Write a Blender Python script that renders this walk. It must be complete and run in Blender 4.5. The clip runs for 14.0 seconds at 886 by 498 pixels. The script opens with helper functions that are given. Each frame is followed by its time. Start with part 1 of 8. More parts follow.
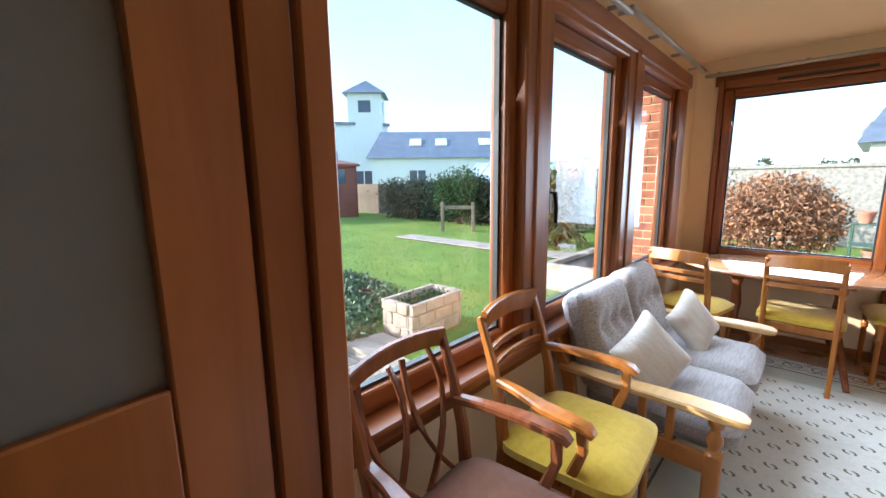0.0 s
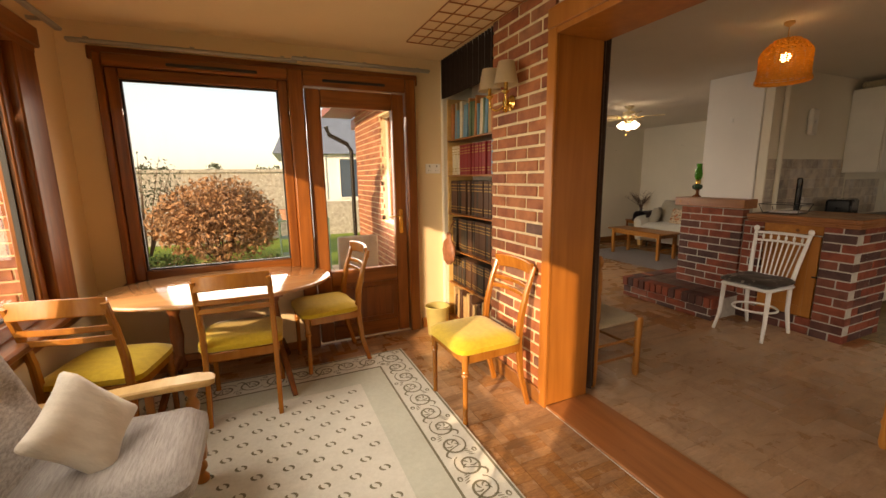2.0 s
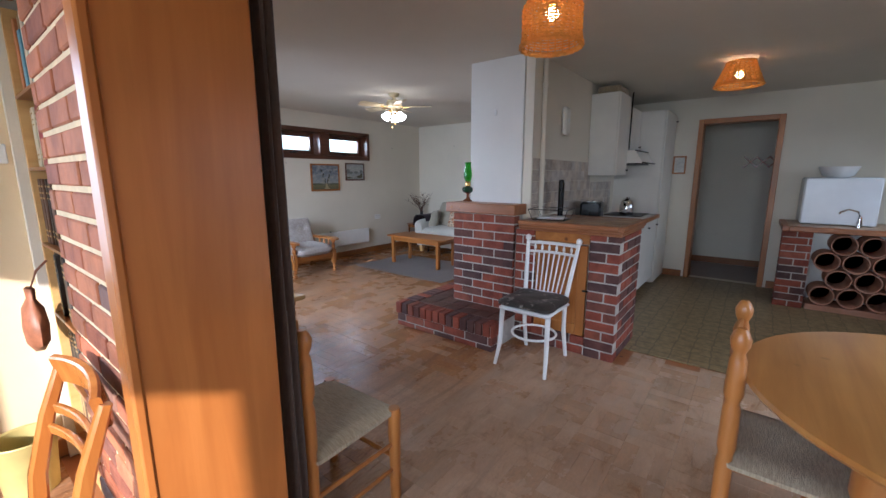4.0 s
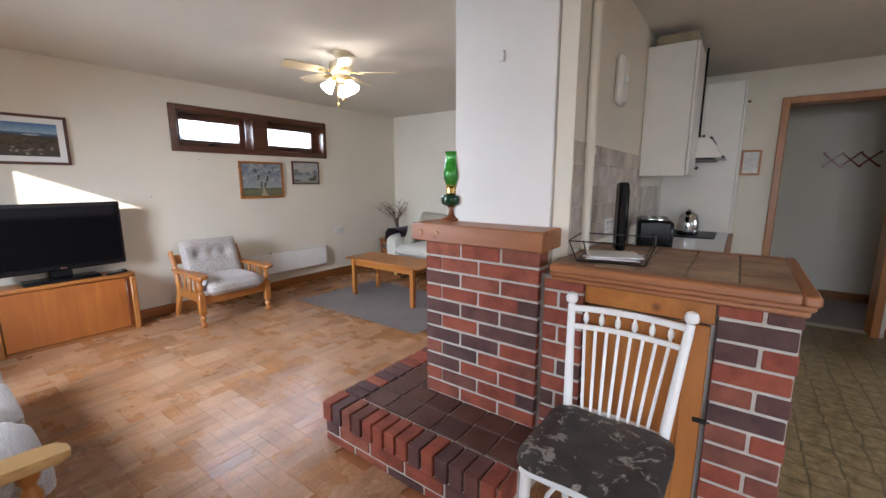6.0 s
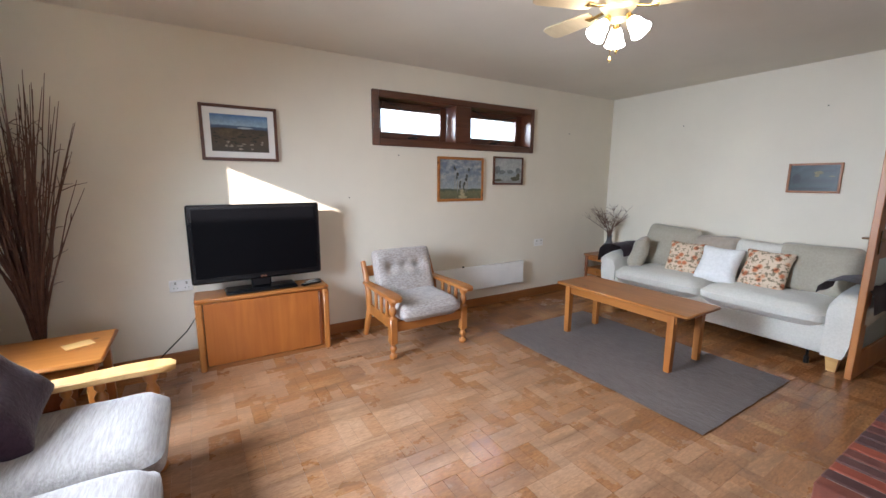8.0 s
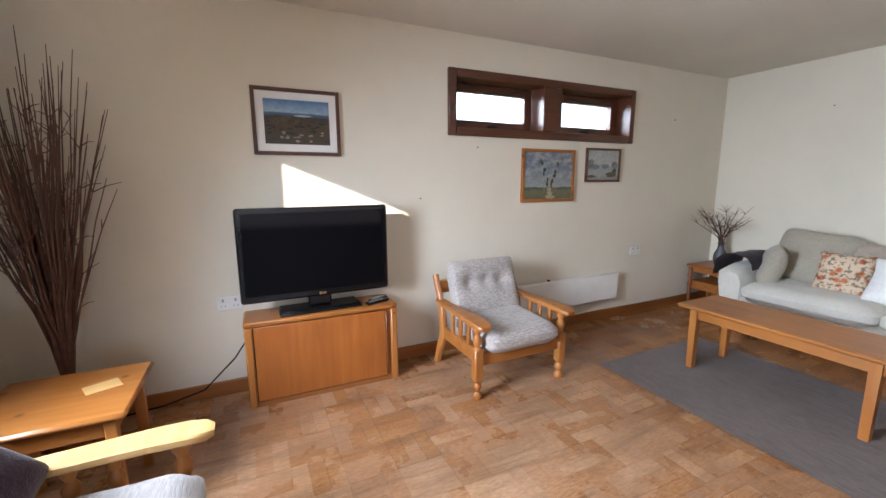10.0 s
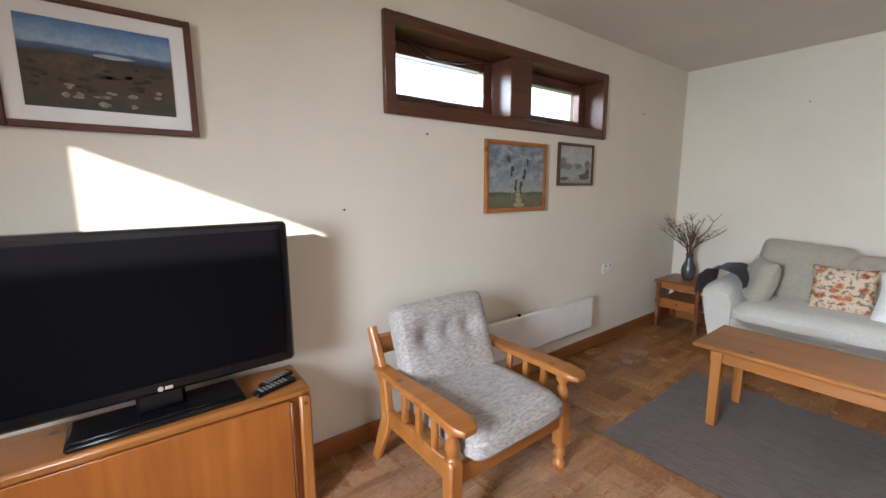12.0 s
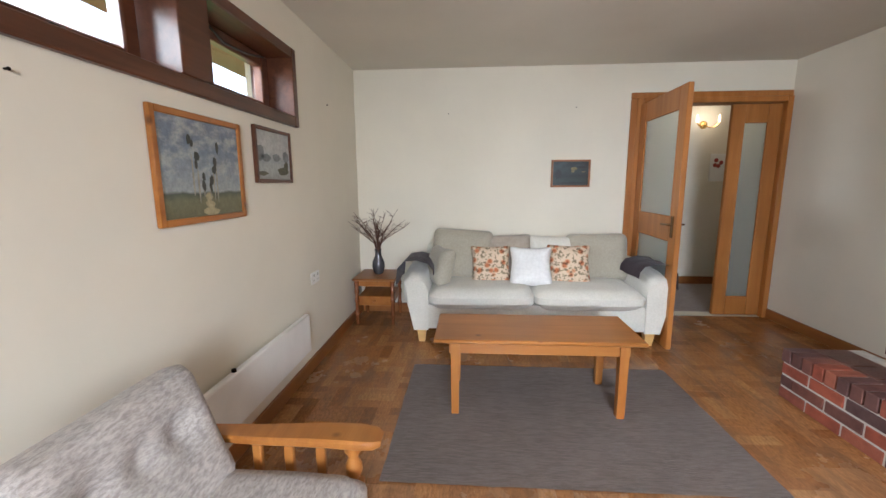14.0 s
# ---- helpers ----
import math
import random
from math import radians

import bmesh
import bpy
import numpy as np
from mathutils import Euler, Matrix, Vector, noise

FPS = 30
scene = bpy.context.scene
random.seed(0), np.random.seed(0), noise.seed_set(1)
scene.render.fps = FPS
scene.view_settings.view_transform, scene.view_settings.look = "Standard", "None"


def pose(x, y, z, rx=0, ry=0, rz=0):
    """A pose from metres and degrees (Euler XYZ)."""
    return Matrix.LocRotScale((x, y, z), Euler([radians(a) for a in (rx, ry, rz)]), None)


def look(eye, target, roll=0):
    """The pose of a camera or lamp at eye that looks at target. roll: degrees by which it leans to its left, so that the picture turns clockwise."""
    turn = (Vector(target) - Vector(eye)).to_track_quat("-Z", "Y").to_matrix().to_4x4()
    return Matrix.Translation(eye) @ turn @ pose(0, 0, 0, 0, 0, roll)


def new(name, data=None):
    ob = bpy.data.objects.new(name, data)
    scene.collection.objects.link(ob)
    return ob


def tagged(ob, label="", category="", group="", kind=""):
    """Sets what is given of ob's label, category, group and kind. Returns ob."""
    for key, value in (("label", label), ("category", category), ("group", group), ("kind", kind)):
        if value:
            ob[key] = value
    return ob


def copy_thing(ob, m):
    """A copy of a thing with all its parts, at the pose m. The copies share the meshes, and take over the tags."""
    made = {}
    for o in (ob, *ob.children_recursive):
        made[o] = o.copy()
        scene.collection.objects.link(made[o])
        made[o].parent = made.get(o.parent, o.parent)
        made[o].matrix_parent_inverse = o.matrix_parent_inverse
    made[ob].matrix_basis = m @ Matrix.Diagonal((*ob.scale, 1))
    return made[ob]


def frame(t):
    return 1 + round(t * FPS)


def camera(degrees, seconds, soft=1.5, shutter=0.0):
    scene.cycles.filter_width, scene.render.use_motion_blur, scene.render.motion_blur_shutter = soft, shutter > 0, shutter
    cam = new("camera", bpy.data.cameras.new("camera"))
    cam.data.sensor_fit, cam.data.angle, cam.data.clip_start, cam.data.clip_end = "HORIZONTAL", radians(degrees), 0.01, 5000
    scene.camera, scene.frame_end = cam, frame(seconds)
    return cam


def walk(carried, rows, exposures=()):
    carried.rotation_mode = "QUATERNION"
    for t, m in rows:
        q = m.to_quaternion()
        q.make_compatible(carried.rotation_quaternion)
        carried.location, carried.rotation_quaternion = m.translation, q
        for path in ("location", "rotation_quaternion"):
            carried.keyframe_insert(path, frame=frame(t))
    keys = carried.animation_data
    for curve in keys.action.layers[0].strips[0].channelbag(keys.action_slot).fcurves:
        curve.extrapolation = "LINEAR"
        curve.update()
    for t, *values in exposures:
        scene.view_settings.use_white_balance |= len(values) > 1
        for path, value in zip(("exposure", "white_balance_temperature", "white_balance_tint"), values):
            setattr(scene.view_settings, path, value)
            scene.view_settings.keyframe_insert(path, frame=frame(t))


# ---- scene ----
cam = camera(95.8, 14.0)
PATH = [
    (0, (0.242, 0.064, 1.422), (-1.105, 1.504, 1.084), -0.7),
    (0.5, (0.188, 0.287, 1.424), (-0.554, 2.114, 1.091), -0.8),
    (1, (0.21, 0.563, 1.426), (0.036, 2.525, 1.082), -0.9),
    (1.5, (0.281, 0.806, 1.427), (0.639, 2.742, 1.073), -0.8),
    (2, (0.418, 1.012, 1.424), (1.22, 2.809, 1.07), -0.8),
    (2.5, (0.674, 1.183, 1.406), (1.842, 2.764, 1.041), -0.6),
    (3, (1.002, 1.381, 1.4), (2.408, 2.758, 1.042), -0.4),
    (3.5, (1.342, 1.592, 1.4), (2.831, 2.878, 1.044), -0.4),
    (3.7, (1.472, 1.673, 1.401), (2.99, 2.924, 1.041), -0.2),
    (5.8, (3.005, 2.62, 1.38), (4.619, 3.752, 1.042), 0.0),
    (6, (3.105, 2.729, 1.379), (4.692, 3.898, 1.042), 0.0),
    (6.5, (3.295, 3.056, 1.369), (4.753, 4.383, 1.032), -0.1),
    (7, (3.427, 3.39, 1.362), (4.729, 4.869, 1.018), 0.1),
    (7.1, (3.448, 3.461, 1.362), (4.712, 4.972, 1.019), 0.2),
    (7.5, (3.499, 3.746, 1.369), (4.658, 5.342, 1.038), 0.2),
    (8, (3.475, 4.023, 1.37), (4.507, 5.703, 1.034), 0.3),
    (8.5, (3.426, 4.202, 1.378), (4.412, 5.91, 1.044), 0.3),
    (8.7, (3.422, 4.264, 1.379), (4.402, 5.974, 1.039), 0.2),
    (10.8, (3.628, 5.052, 1.328), (4.407, 6.866, 1.008), -0.1),
    (11, (3.666, 5.143, 1.326), (4.45, 6.956, 1.012), 0.1),
    (11.5, (3.778, 5.395, 1.324), (4.709, 7.138, 1.019), -0.0),
    (12, (3.851, 5.676, 1.324), (5.045, 7.251, 1.018), -0.2),
    (12.5, (3.926, 5.925, 1.316), (5.413, 7.224, 0.997), -0.1),
    (13, (4.042, 6.126, 1.334), (5.743, 7.13, 1.017), -0.3),
    (13.5, (4.107, 6.267, 1.327), (5.97, 6.921, 1.005), -0.3),
    (14, (4.149, 6.341, 1.321), (6.118, 6.474, 0.998), -0.3),
]
EXPO = [
    (0.0, 1.0, 5500, 10), (0.5, 0.80, 6000, 10), (1.0, 0.55, 7700, 14), (1.2, 0.38, 9900, 20), (1.5, 0.26, 10300, 21), (2.5, 0.52, 9300, 19),
    (3.0, 0.82, 6600, 15), (3.7, 0.95, 5400, 14), (5.8, 1.60, 5900, 14), (8.5, 1.72, 5850, 13), (11.0, 1.76, 5850, 13), (12.5, 1.60, 6050, 13), (13.0, 1.66, 6000, 13), (13.5, 1.50, 5900, 13), (14.0, 1.85, 6200, 13),
]
SKY, SUNPOWER, CLOUD = 0.15, 5.0, 3.4
walk(cam, [(t, look(eye, target, roll)) for t, eye, target, roll in PATH], EXPO)

# ---- light ----
SUN_FROM = Vector((-0.80, -0.61, 0.336)).normalized()
world = bpy.data.worlds.new("world")
scene.world = world
world.use_nodes = True
wt = world.node_tree
sky = wt.nodes.new("ShaderNodeTexSky")
sky.sky_type = "NISHITA"
sky.sun_disc = False
sky.sun_elevation = math.asin(SUN_FROM.z)
sky.sun_rotation = math.atan2(SUN_FROM.x, SUN_FROM.y)
sky.dust_density = 0.7
# thin bright high cloud over the whole sky
cloud_at = wt.nodes.new("ShaderNodeTexCoord")
cloud = wt.nodes.new("ShaderNodeTexNoise")
cloud.inputs["Scale"].default_value, cloud.inputs["Detail"].default_value = 2.2, 6.0
cloud_tone = wt.nodes.new("ShaderNodeValToRGB")
cloud_tone.color_ramp.elements[0].position, cloud_tone.color_ramp.elements[0].color = 0.35, (0.46, 0.67, 1.0, 1)
cloud_tone.color_ramp.elements[1].position, cloud_tone.color_ramp.elements[1].color = 0.68, (0.72, 0.87, 1.0, 1)
veil = wt.nodes.new("ShaderNodeVectorMath")
veil.operation = "MULTIPLY_ADD"
veil.inputs[1].default_value = (CLOUD, CLOUD, CLOUD)
wt.links.new(cloud_at.outputs["Generated"], cloud.inputs["Vector"])
wt.links.new(cloud.outputs["Fac"], cloud_tone.inputs[0])
wt.links.new(cloud_tone.outputs[0], veil.inputs[0])
wt.links.new(sky.outputs[0], veil.inputs[2])
wt.links.new(veil.outputs[0], wt.nodes["Background"].inputs[0])
wt.nodes["Background"].inputs[1].default_value = SKY
sun_data = bpy.data.lights.new("sun", "SUN")
sun_data.energy, sun_data.angle, sun_data.color = SUNPOWER, radians(0.6), (1.0, 0.86, 0.70)
sun = new("sun", sun_data)
sun.matrix_world = look(SUN_FROM * 30, (0, 0, 0))


def sky_panel(name, centre, towards, w, h, power, colour=(0.86, 0.93, 1.0)):
    d = bpy.data.lights.new(name, "AREA")
    d.shape, d.size, d.size_y, d.energy, d.color = "RECTANGLE", w, h, power, colour
    d.spread = radians(115)
    ob = new(name, d)
    ob.matrix_world = look(centre, Vector(centre) + Vector(towards))
    return ob


# area lamps added in the window openings as skylight, aimed inwards and down
sky_panel("skylight_garden", (-0.86, 2.3, 1.45), (1, 0, -0.55), 3.6, 1.2, 46)
sky_panel("skylight_end", (0.6, 4.70, 1.4), (0, -1, -0.5), 2.0, 1.2, 20)
sky_panel("skylight_lounge", (1.88, 5.9, 1.50), (1, -0.12, -0.55), 0.9, 1.2, 38)
sky_panel("skylight_high", (5.82, 7.78, 1.97), (0, -1, -0.55), 1.6, 0.22, 10)
sky_panel("skylight_kitchen", (6.9, -0.22, 1.60), (0, 1, -0.8), 1.2, 0.9, 4)
sky_panel("skylight_dining", (3.9, -0.22, 1.40), (0, 1, -1.15), 1.5, 1.3, 15)

# ---- materials ----
MATS = {}


class Net:
    def __init__(self, name):
        self.m = bpy.data.materials.new(name)
        self.m.use_nodes = True
        self.t = self.m.node_tree
        self.b = self.t.nodes["Principled BSDF"]
        self.co = self.t.nodes.new("ShaderNodeTexCoord").outputs["Object"]

    def node(self, kind, **kw):
        n = self.t.nodes.new(kind)
        for k, v in kw.items():
            if k in n.inputs:
                n.inputs[k].default_value = v
        return n

    def link(self, a, b):
        self.t.links.new(a, b)

    def mapped(self, scale, co=None, rot=(0, 0, 0)):
        n = self.node("ShaderNodeMapping")
        n.inputs["Scale"].default_value = scale
        n.inputs["Rotation"].default_value = [radians(a) for a in rot]
        self.link(co or self.co, n.inputs["Vector"])
        return n.outputs[0]

    def noise(self, scale, detail=4, rough=0.55, co=None, distortion=0.0):
        n = self.node("ShaderNodeTexNoise", Scale=scale, Detail=detail, Roughness=rough, Distortion=distortion)
        self.link(co or self.co, n.inputs["Vector"])
        return n.outputs["Fac"]

    def ramp(self, fac, *stops):
        n = self.node("ShaderNodeValToRGB")
        el = n.color_ramp.elements
        while len(el) < len(stops):
            el.new(0.5)
        for e, (p, c) in zip(el, stops):
            e.position, e.color = p, (*c, 1)
        self.link(fac, n.inputs[0])
        return n.outputs[0]

    def mix(self, fac, a, b, kind="MIX"):
        n = self.node("ShaderNodeMix")
        n.data_type, n.blend_type = "RGBA", kind
        for s, v in ((n.inputs[0], fac), (n.inputs[6], a), (n.inputs[7], b)):
            if hasattr(v, "is_output"):
                self.link(v, s)
            else:
                s.default_value = v if isinstance(v, (int, float)) else (*v, 1)
        return n.outputs[2]

    def bump(self, fac, strength=0.2, distance=0.01):
        n = self.node("ShaderNodeBump", Strength=strength, Distance=distance)
        self.link(fac, n.inputs["Height"])
        self.link(n.outputs[0], self.b.inputs["Normal"])

    def colour(self, c):
        self.link(c, self.b.inputs["Base Color"])

    def rand(self):
        return self.node("ShaderNodeObjectInfo").outputs["Random"]

    def done(self, rough=0.5, metal=0.0, spec=None):
        self.b.inputs["Roughness"].default_value = rough
        self.b.inputs["Metallic"].default_value = metal
        if spec is not None:
            self.b.inputs["Specular IOR Level"].default_value = spec
        MATS[self.m.name] = self.m
        return self.m


def scaled(c, k):
    return tuple(min(1, v * k) for v in c)


def plain(name, c, rough=0.5, metal=0.0, vary=0.12, scale=6, bump=0.05, fine=120):
    n = Net(name)
    a = n.ramp(n.noise(scale), (0.3, scaled(c, 1 - vary)), (0.7, scaled(c, 1 + vary)))
    n.colour(a)
    if bump:
        n.bump(n.noise(fine, 3), bump, 0.004)
    return n.done(rough, metal)


def wood(name, dark, light, rough=0.38, axis=0, grain=26, knots=False):
    n = Net(name)
    s = [grain, grain, grain]
    s[axis] = grain * 0.07
    co = n.mapped(s)
    f = n.noise(1.0, 6, 0.6, co, 0.6)
    base = n.ramp(f, (0.30, dark), (0.52, tuple((a + b) / 2 for a, b in zip(dark, light))), (0.72, light))
    big = n.ramp(n.noise(1.7, 2), (0.3, (0.80, 0.80, 0.80)), (0.7, (1.12, 1.1, 1.06)))
    c = n.mix(1.0, base, big, "MULTIPLY")
    c = n.mix(n.node("ShaderNodeMath").outputs[0] if False else 0.12, c, n.mix(n.rand(), scaled(dark, 0.9), scaled(light, 1.1)))
    if knots:
        v = n.node("ShaderNodeTexVoronoi", Scale=5.5)
        n.link(n.co, v.inputs["Vector"])
        k = n.ramp(v.outputs["Distance"], (0.045, scaled(dark, 0.45)), (0.12, (1, 1, 1)))
        c = n.mix(0.75, c, k, "MULTIPLY")
    n.colour(c)
    n.bump(f, 0.12, 0.002)
    return n.done(rough)


def fabric(name, c, c2, scale=55, rough=0.95, bump=0.5, streak=None):
    n = Net(name)
    co = n.mapped(streak) if streak else n.co
    f = n.noise(scale, 3, 0.7, co)
    n.colour(n.mix(0.4, n.ramp(f, (0.36, c2), (0.62, c)), n.ramp(n.noise(4, 3), (0.3, scaled(c, 0.85)), (0.7, scaled(c, 1.08)))))
    n.bump(n.noise(scale * 1.6, 3, 0.7, co), bump, 0.006)
    n.b.inputs["Sheen Weight"].default_value = 0.25
    return n.done(rough, spec=0.2)


def plaster(name, c):
    n = Net(name)
    n.colour(n.ramp(n.noise(1.3, 5, 0.6), (0.3, scaled(c, 0.95)), (0.7, scaled(c, 1.03))))
    n.bump(n.noise(38, 5, 0.65), 0.12, 0.006)
    return n.done(0.85, spec=0.25)


CREAM = plaster("cream_paint", (0.74, 0.69, 0.58))
CEIL = plaster("ceiling_paint", (0.70, 0.665, 0.59))
SUNCEIL = plaster("sunroom_ceiling_paint", (0.79, 0.62, 0.39))
WHITEWALL = plaster("white_paint", (0.80, 0.78, 0.74))
JOINERY = wood("stained_joinery", (0.150, 0.042, 0.010), (0.334, 0.110, 0.027), 0.32, 2, 22)
JOINERY_X = wood("stained_joinery_rail", (0.150, 0.042, 0.010), (0.334, 0.110, 0.027), 0.32, 0, 22)
JOINERY_Y = wood("stained_joinery_sill", (0.150, 0.042, 0.010), (0.334, 0.110, 0.027), 0.32, 1, 22)
JAMB = wood("varnished_jamb_board", (0.327, 0.104, 0.020), (0.464, 0.172, 0.040), 0.34, 2, 14)
DARKFRAME = wood("dark_window_stain", (0.060, 0.020, 0.010), (0.135, 0.050, 0.024), 0.3, 0, 24)
PINE = wood("honey_pine", (0.288, 0.096, 0.017), (0.448, 0.181, 0.041), 0.34, 0, 16, True)
PINE_Z = wood("honey_pine_upright", (0.336, 0.115, 0.022), (0.480, 0.200, 0.048), 0.36, 2, 16)
PALEPINE = wood("pale_pine", (0.56, 0.32, 0.105), (0.74, 0.48, 0.20), 0.4, 0, 14)
YEW = wood("polished_yew", (0.288, 0.092, 0.017), (0.464, 0.185, 0.040), 0.22, 2, 20)
MAHOG = wood("red_mahogany", (0.15, 0.045, 0.018), (0.30, 0.105, 0.040), 0.25, 2, 20)
TEAK = wood("teak_veneer", (0.320, 0.092, 0.015), (0.448, 0.152, 0.028), 0.36, 2, 18)
KNOTTY = wood("knotty_pine_board", (0.35, 0.140, 0.030), (0.56, 0.275, 0.075), 0.28, 0, 13, True)
TABLETOP = wood("polished_tabletop", (0.42, 0.19, 0.08), (0.60, 0.32, 0.15), 0.10, 0, 16)
TABLETOP.node_tree.nodes["Principled BSDF"].inputs["Coat Weight"].default_value = 0.9
TABLETOP.node_tree.nodes["Principled BSDF"].inputs["Coat Roughness"].default_value = 0.12
OAKDOOR = wood("oak_door", (0.320, 0.111, 0.022), (0.464, 0.189, 0.048), 0.38, 2, 15)
MANTEL = wood("mantel_wood", (0.258, 0.092, 0.032), (0.413, 0.168, 0.065), 0.4, 1, 16, True)
SKIRT = wood("skirting_wood", (0.224, 0.078, 0.020), (0.336, 0.133, 0.036), 0.35, 0, 16)
TWEED = fabric("grey_tweed", (0.50, 0.455, 0.42), (0.17, 0.145, 0.13), 62, streak=(0.6, 1.7, 1.7))
RIBBED = fabric("ribbed_tweed", (0.42, 0.39, 0.365), (0.23, 0.21, 0.196), 20, streak=(0.6, 6, 6))
MUSTARD = fabric("mustard_velvet", (0.62, 0.42, 0.040), (0.50, 0.32, 0.025), 30, 0.8, 0.15)
BROWNSEAT = fabric("brown_velvet", (0.20, 0.085, 0.045), (0.14, 0.055, 0.03), 30, 0.8, 0.15)
LINEN = fabric("pale_linen", (0.66, 0.64, 0.57), (0.56, 0.54, 0.47), 70, 0.95, 0.25)
SAGE = fabric("sage_cushion", (0.41, 0.375, 0.30), (0.33, 0.30, 0.235), 60, 0.95, 0.25)
TAUPE = fabric("taupe_weave", (0.40, 0.345, 0.285), (0.29, 0.245, 0.20), 15, 0.95, 0.5)
WHITECLOTH = fabric("white_cotton", (0.80, 0.79, 0.77), (0.68, 0.67, 0.65), 40, 0.95, 0.4)
CREAMCLOTH = fabric("cream_knit", (0.74, 0.68, 0.58), (0.60, 0.54, 0.45), 26, 0.95, 0.7, (1, 0.3, 1))
PLUM = fabric("dark_plum_throw", (0.055, 0.030, 0.045), (0.032, 0.018, 0.028), 40, 0.95, 0.6)
GREYRUG = fabric("grey_flatweave", (0.36, 0.292, 0.258), (0.165, 0.132, 0.118), 15, 0.97, 0.8, (9, 1.0, 5))
RUGPALE = fabric("pale_green_carpet", (0.54, 0.56, 0.47), (0.47, 0.49, 0.40), 45, 0.97, 0.4)
RUGCREAM = fabric("cream_carpet", (0.66, 0.65, 0.57), (0.58, 0.57, 0.49), 45, 0.97, 0.4)
RUGDARK = fabric("dark_carpet_motif", (0.20, 0.185, 0.115), (0.135, 0.125, 0.08), 45, 0.97, 0.3)
RUSH = fabric("woven_rush", (0.50, 0.41, 0.27), (0.24, 0.18, 0.11), 26, 0.85, 0.9, (1, 7, 1))
CURTAIN = fabric("dark_curtain", (0.060, 0.038, 0.028), (0.040, 0.024, 0.018), 40, 0.95, 0.3)
BRASS = plain("brass", (0.72, 0.47, 0.15), 0.22, 1.0, 0.1)
BRONZE = plain("dark_bronze", (0.16, 0.095, 0.045), 0.35, 1.0, 0.15)
CHROME = plain("chrome", (0.75, 0.75, 0.76), 0.12, 1.0, 0.03, bump=0)
BLACKMETAL = plain("black_iron", (0.02, 0.018, 0.016), 0.4, 0.6)
BLACKPLASTIC = plain("black_plastic", (0.007, 0.007, 0.008), 0.22, 0.0, 0.1, bump=0.02)
BLACKPLASTIC.node_tree.nodes["Principled BSDF"].inputs["Specular IOR Level"].default_value = 0.25
SCREEN = plain("dark_screen", (0.004, 0.004, 0.005), 0.30, 0.0, 0.05, bump=0)
SCREEN.node_tree.nodes["Principled BSDF"].inputs["Specular IOR Level"].default_value = 0.06
WHITEPAINT = plain("white_gloss", (0.80, 0.79, 0.76), 0.3, 0, 0.04)
CABINETWHITE = plain("cabinet_white", (0.76, 0.73, 0.66), 0.35, 0, 0.03)
APPLIANCE = plain("appliance_enamel", (0.78, 0.80, 0.82), 0.25, 0, 0.03)
GREYMETAL = plain("rail_grey", (0.36, 0.35, 0.31), 0.45, 0.3, 0.06)
RUBBER = plain("rubber_seal", (0.018, 0.017, 0.016), 0.6)


def worn_leather():
    n = Net("black_worn_leather")
    c = n.ramp(n.noise(14, 4), (0.3, (0.026, 0.022, 0.019)), (0.7, (0.045, 0.039, 0.033)))
    flake = n.ramp(n.noise(13, 5, 0.62, None, 1.6), (0.575, (0, 0, 0)), (0.62, (0.8, 0.8, 0.8)))
    n.colour(n.mix(flake, c, (0.30, 0.275, 0.245)))
    n.bump(n.noise(40, 4, 0.6), 0.4, 0.004)
    return n.done(0.45)


LEATHER = worn_leather()
TERRA = plain("terracotta", (0.44, 0.22, 0.14), 0.75, 0, 0.2)
TWIG = plain("twig_bark", (0.105, 0.050, 0.032), 0.8, 0, 0.3, 30)
GREENPAPER = plain("ochre_tin", (0.50, 0.42, 0.16), 0.55, 0.1, 0.15)
LEATHERBAG = plain("brown_leather", (0.26, 0.10, 0.05), 0.5, 0, 0.3, 20)
MORTAR = plain("grey_mortar", (0.46, 0.425, 0.375), 0.95, 0, 0.15, 20, 0.4, 200)
YMORTAR = plain("sandy_mortar", (0.66, 0.52, 0.32), 0.95, 0, 0.15, 20, 0.4, 200)


def brick_material(name, stops, rough=0.75):
    n = Net(name)
    base = n.ramp(n.rand(), *stops)
    n.t.nodes[-1].name
    geo = n.node("ShaderNodeNewGeometry")
    blot = n.ramp(n.noise(9, 4, 0.6, geo.outputs["Position"]), (0.30, (0.62, 0.58, 0.60)), (0.62, (1.10, 1.08, 1.06)))
    n.colour(n.mix(1.0, base, blot, "MULTIPLY"))
    n.bump(n.noise(70, 5, 0.7, geo.outputs["Position"]), 0.55, 0.006)
    return n.done(rough, spec=0.35)


BRICK = brick_material("red_brick", [(0.0, (0.24, 0.058, 0.034)), (0.38, (0.29, 0.076, 0.042)), (0.55, (0.115, 0.052, 0.044)), (0.8, (0.082, 0.045, 0.042)), (1.0, (0.31, 0.092, 0.050))])
SUNBRICK = brick_material("orange_brick", [(0.0, (0.33, 0.100, 0.044)), (0.42, (0.42, 0.150, 0.062)), (0.70, (0.26, 0.080, 0.040)), (0.84, (0.13, 0.080, 0.065)), (1.0, (0.46, 0.18, 0.080))])
OUTBRICK = brick_material("garden_brick", [(0.0, (0.36, 0.13, 0.07)), (0.6, (0.44, 0.18, 0.10)), (1.0, (0.30, 0.11, 0.07))])
QUARRY = brick_material("quarry_tile", [(0.0, (0.085, 0.036, 0.026)), (0.5, (0.115, 0.048, 0.034)), (1.0, (0.070, 0.032, 0.026))], 0.38)


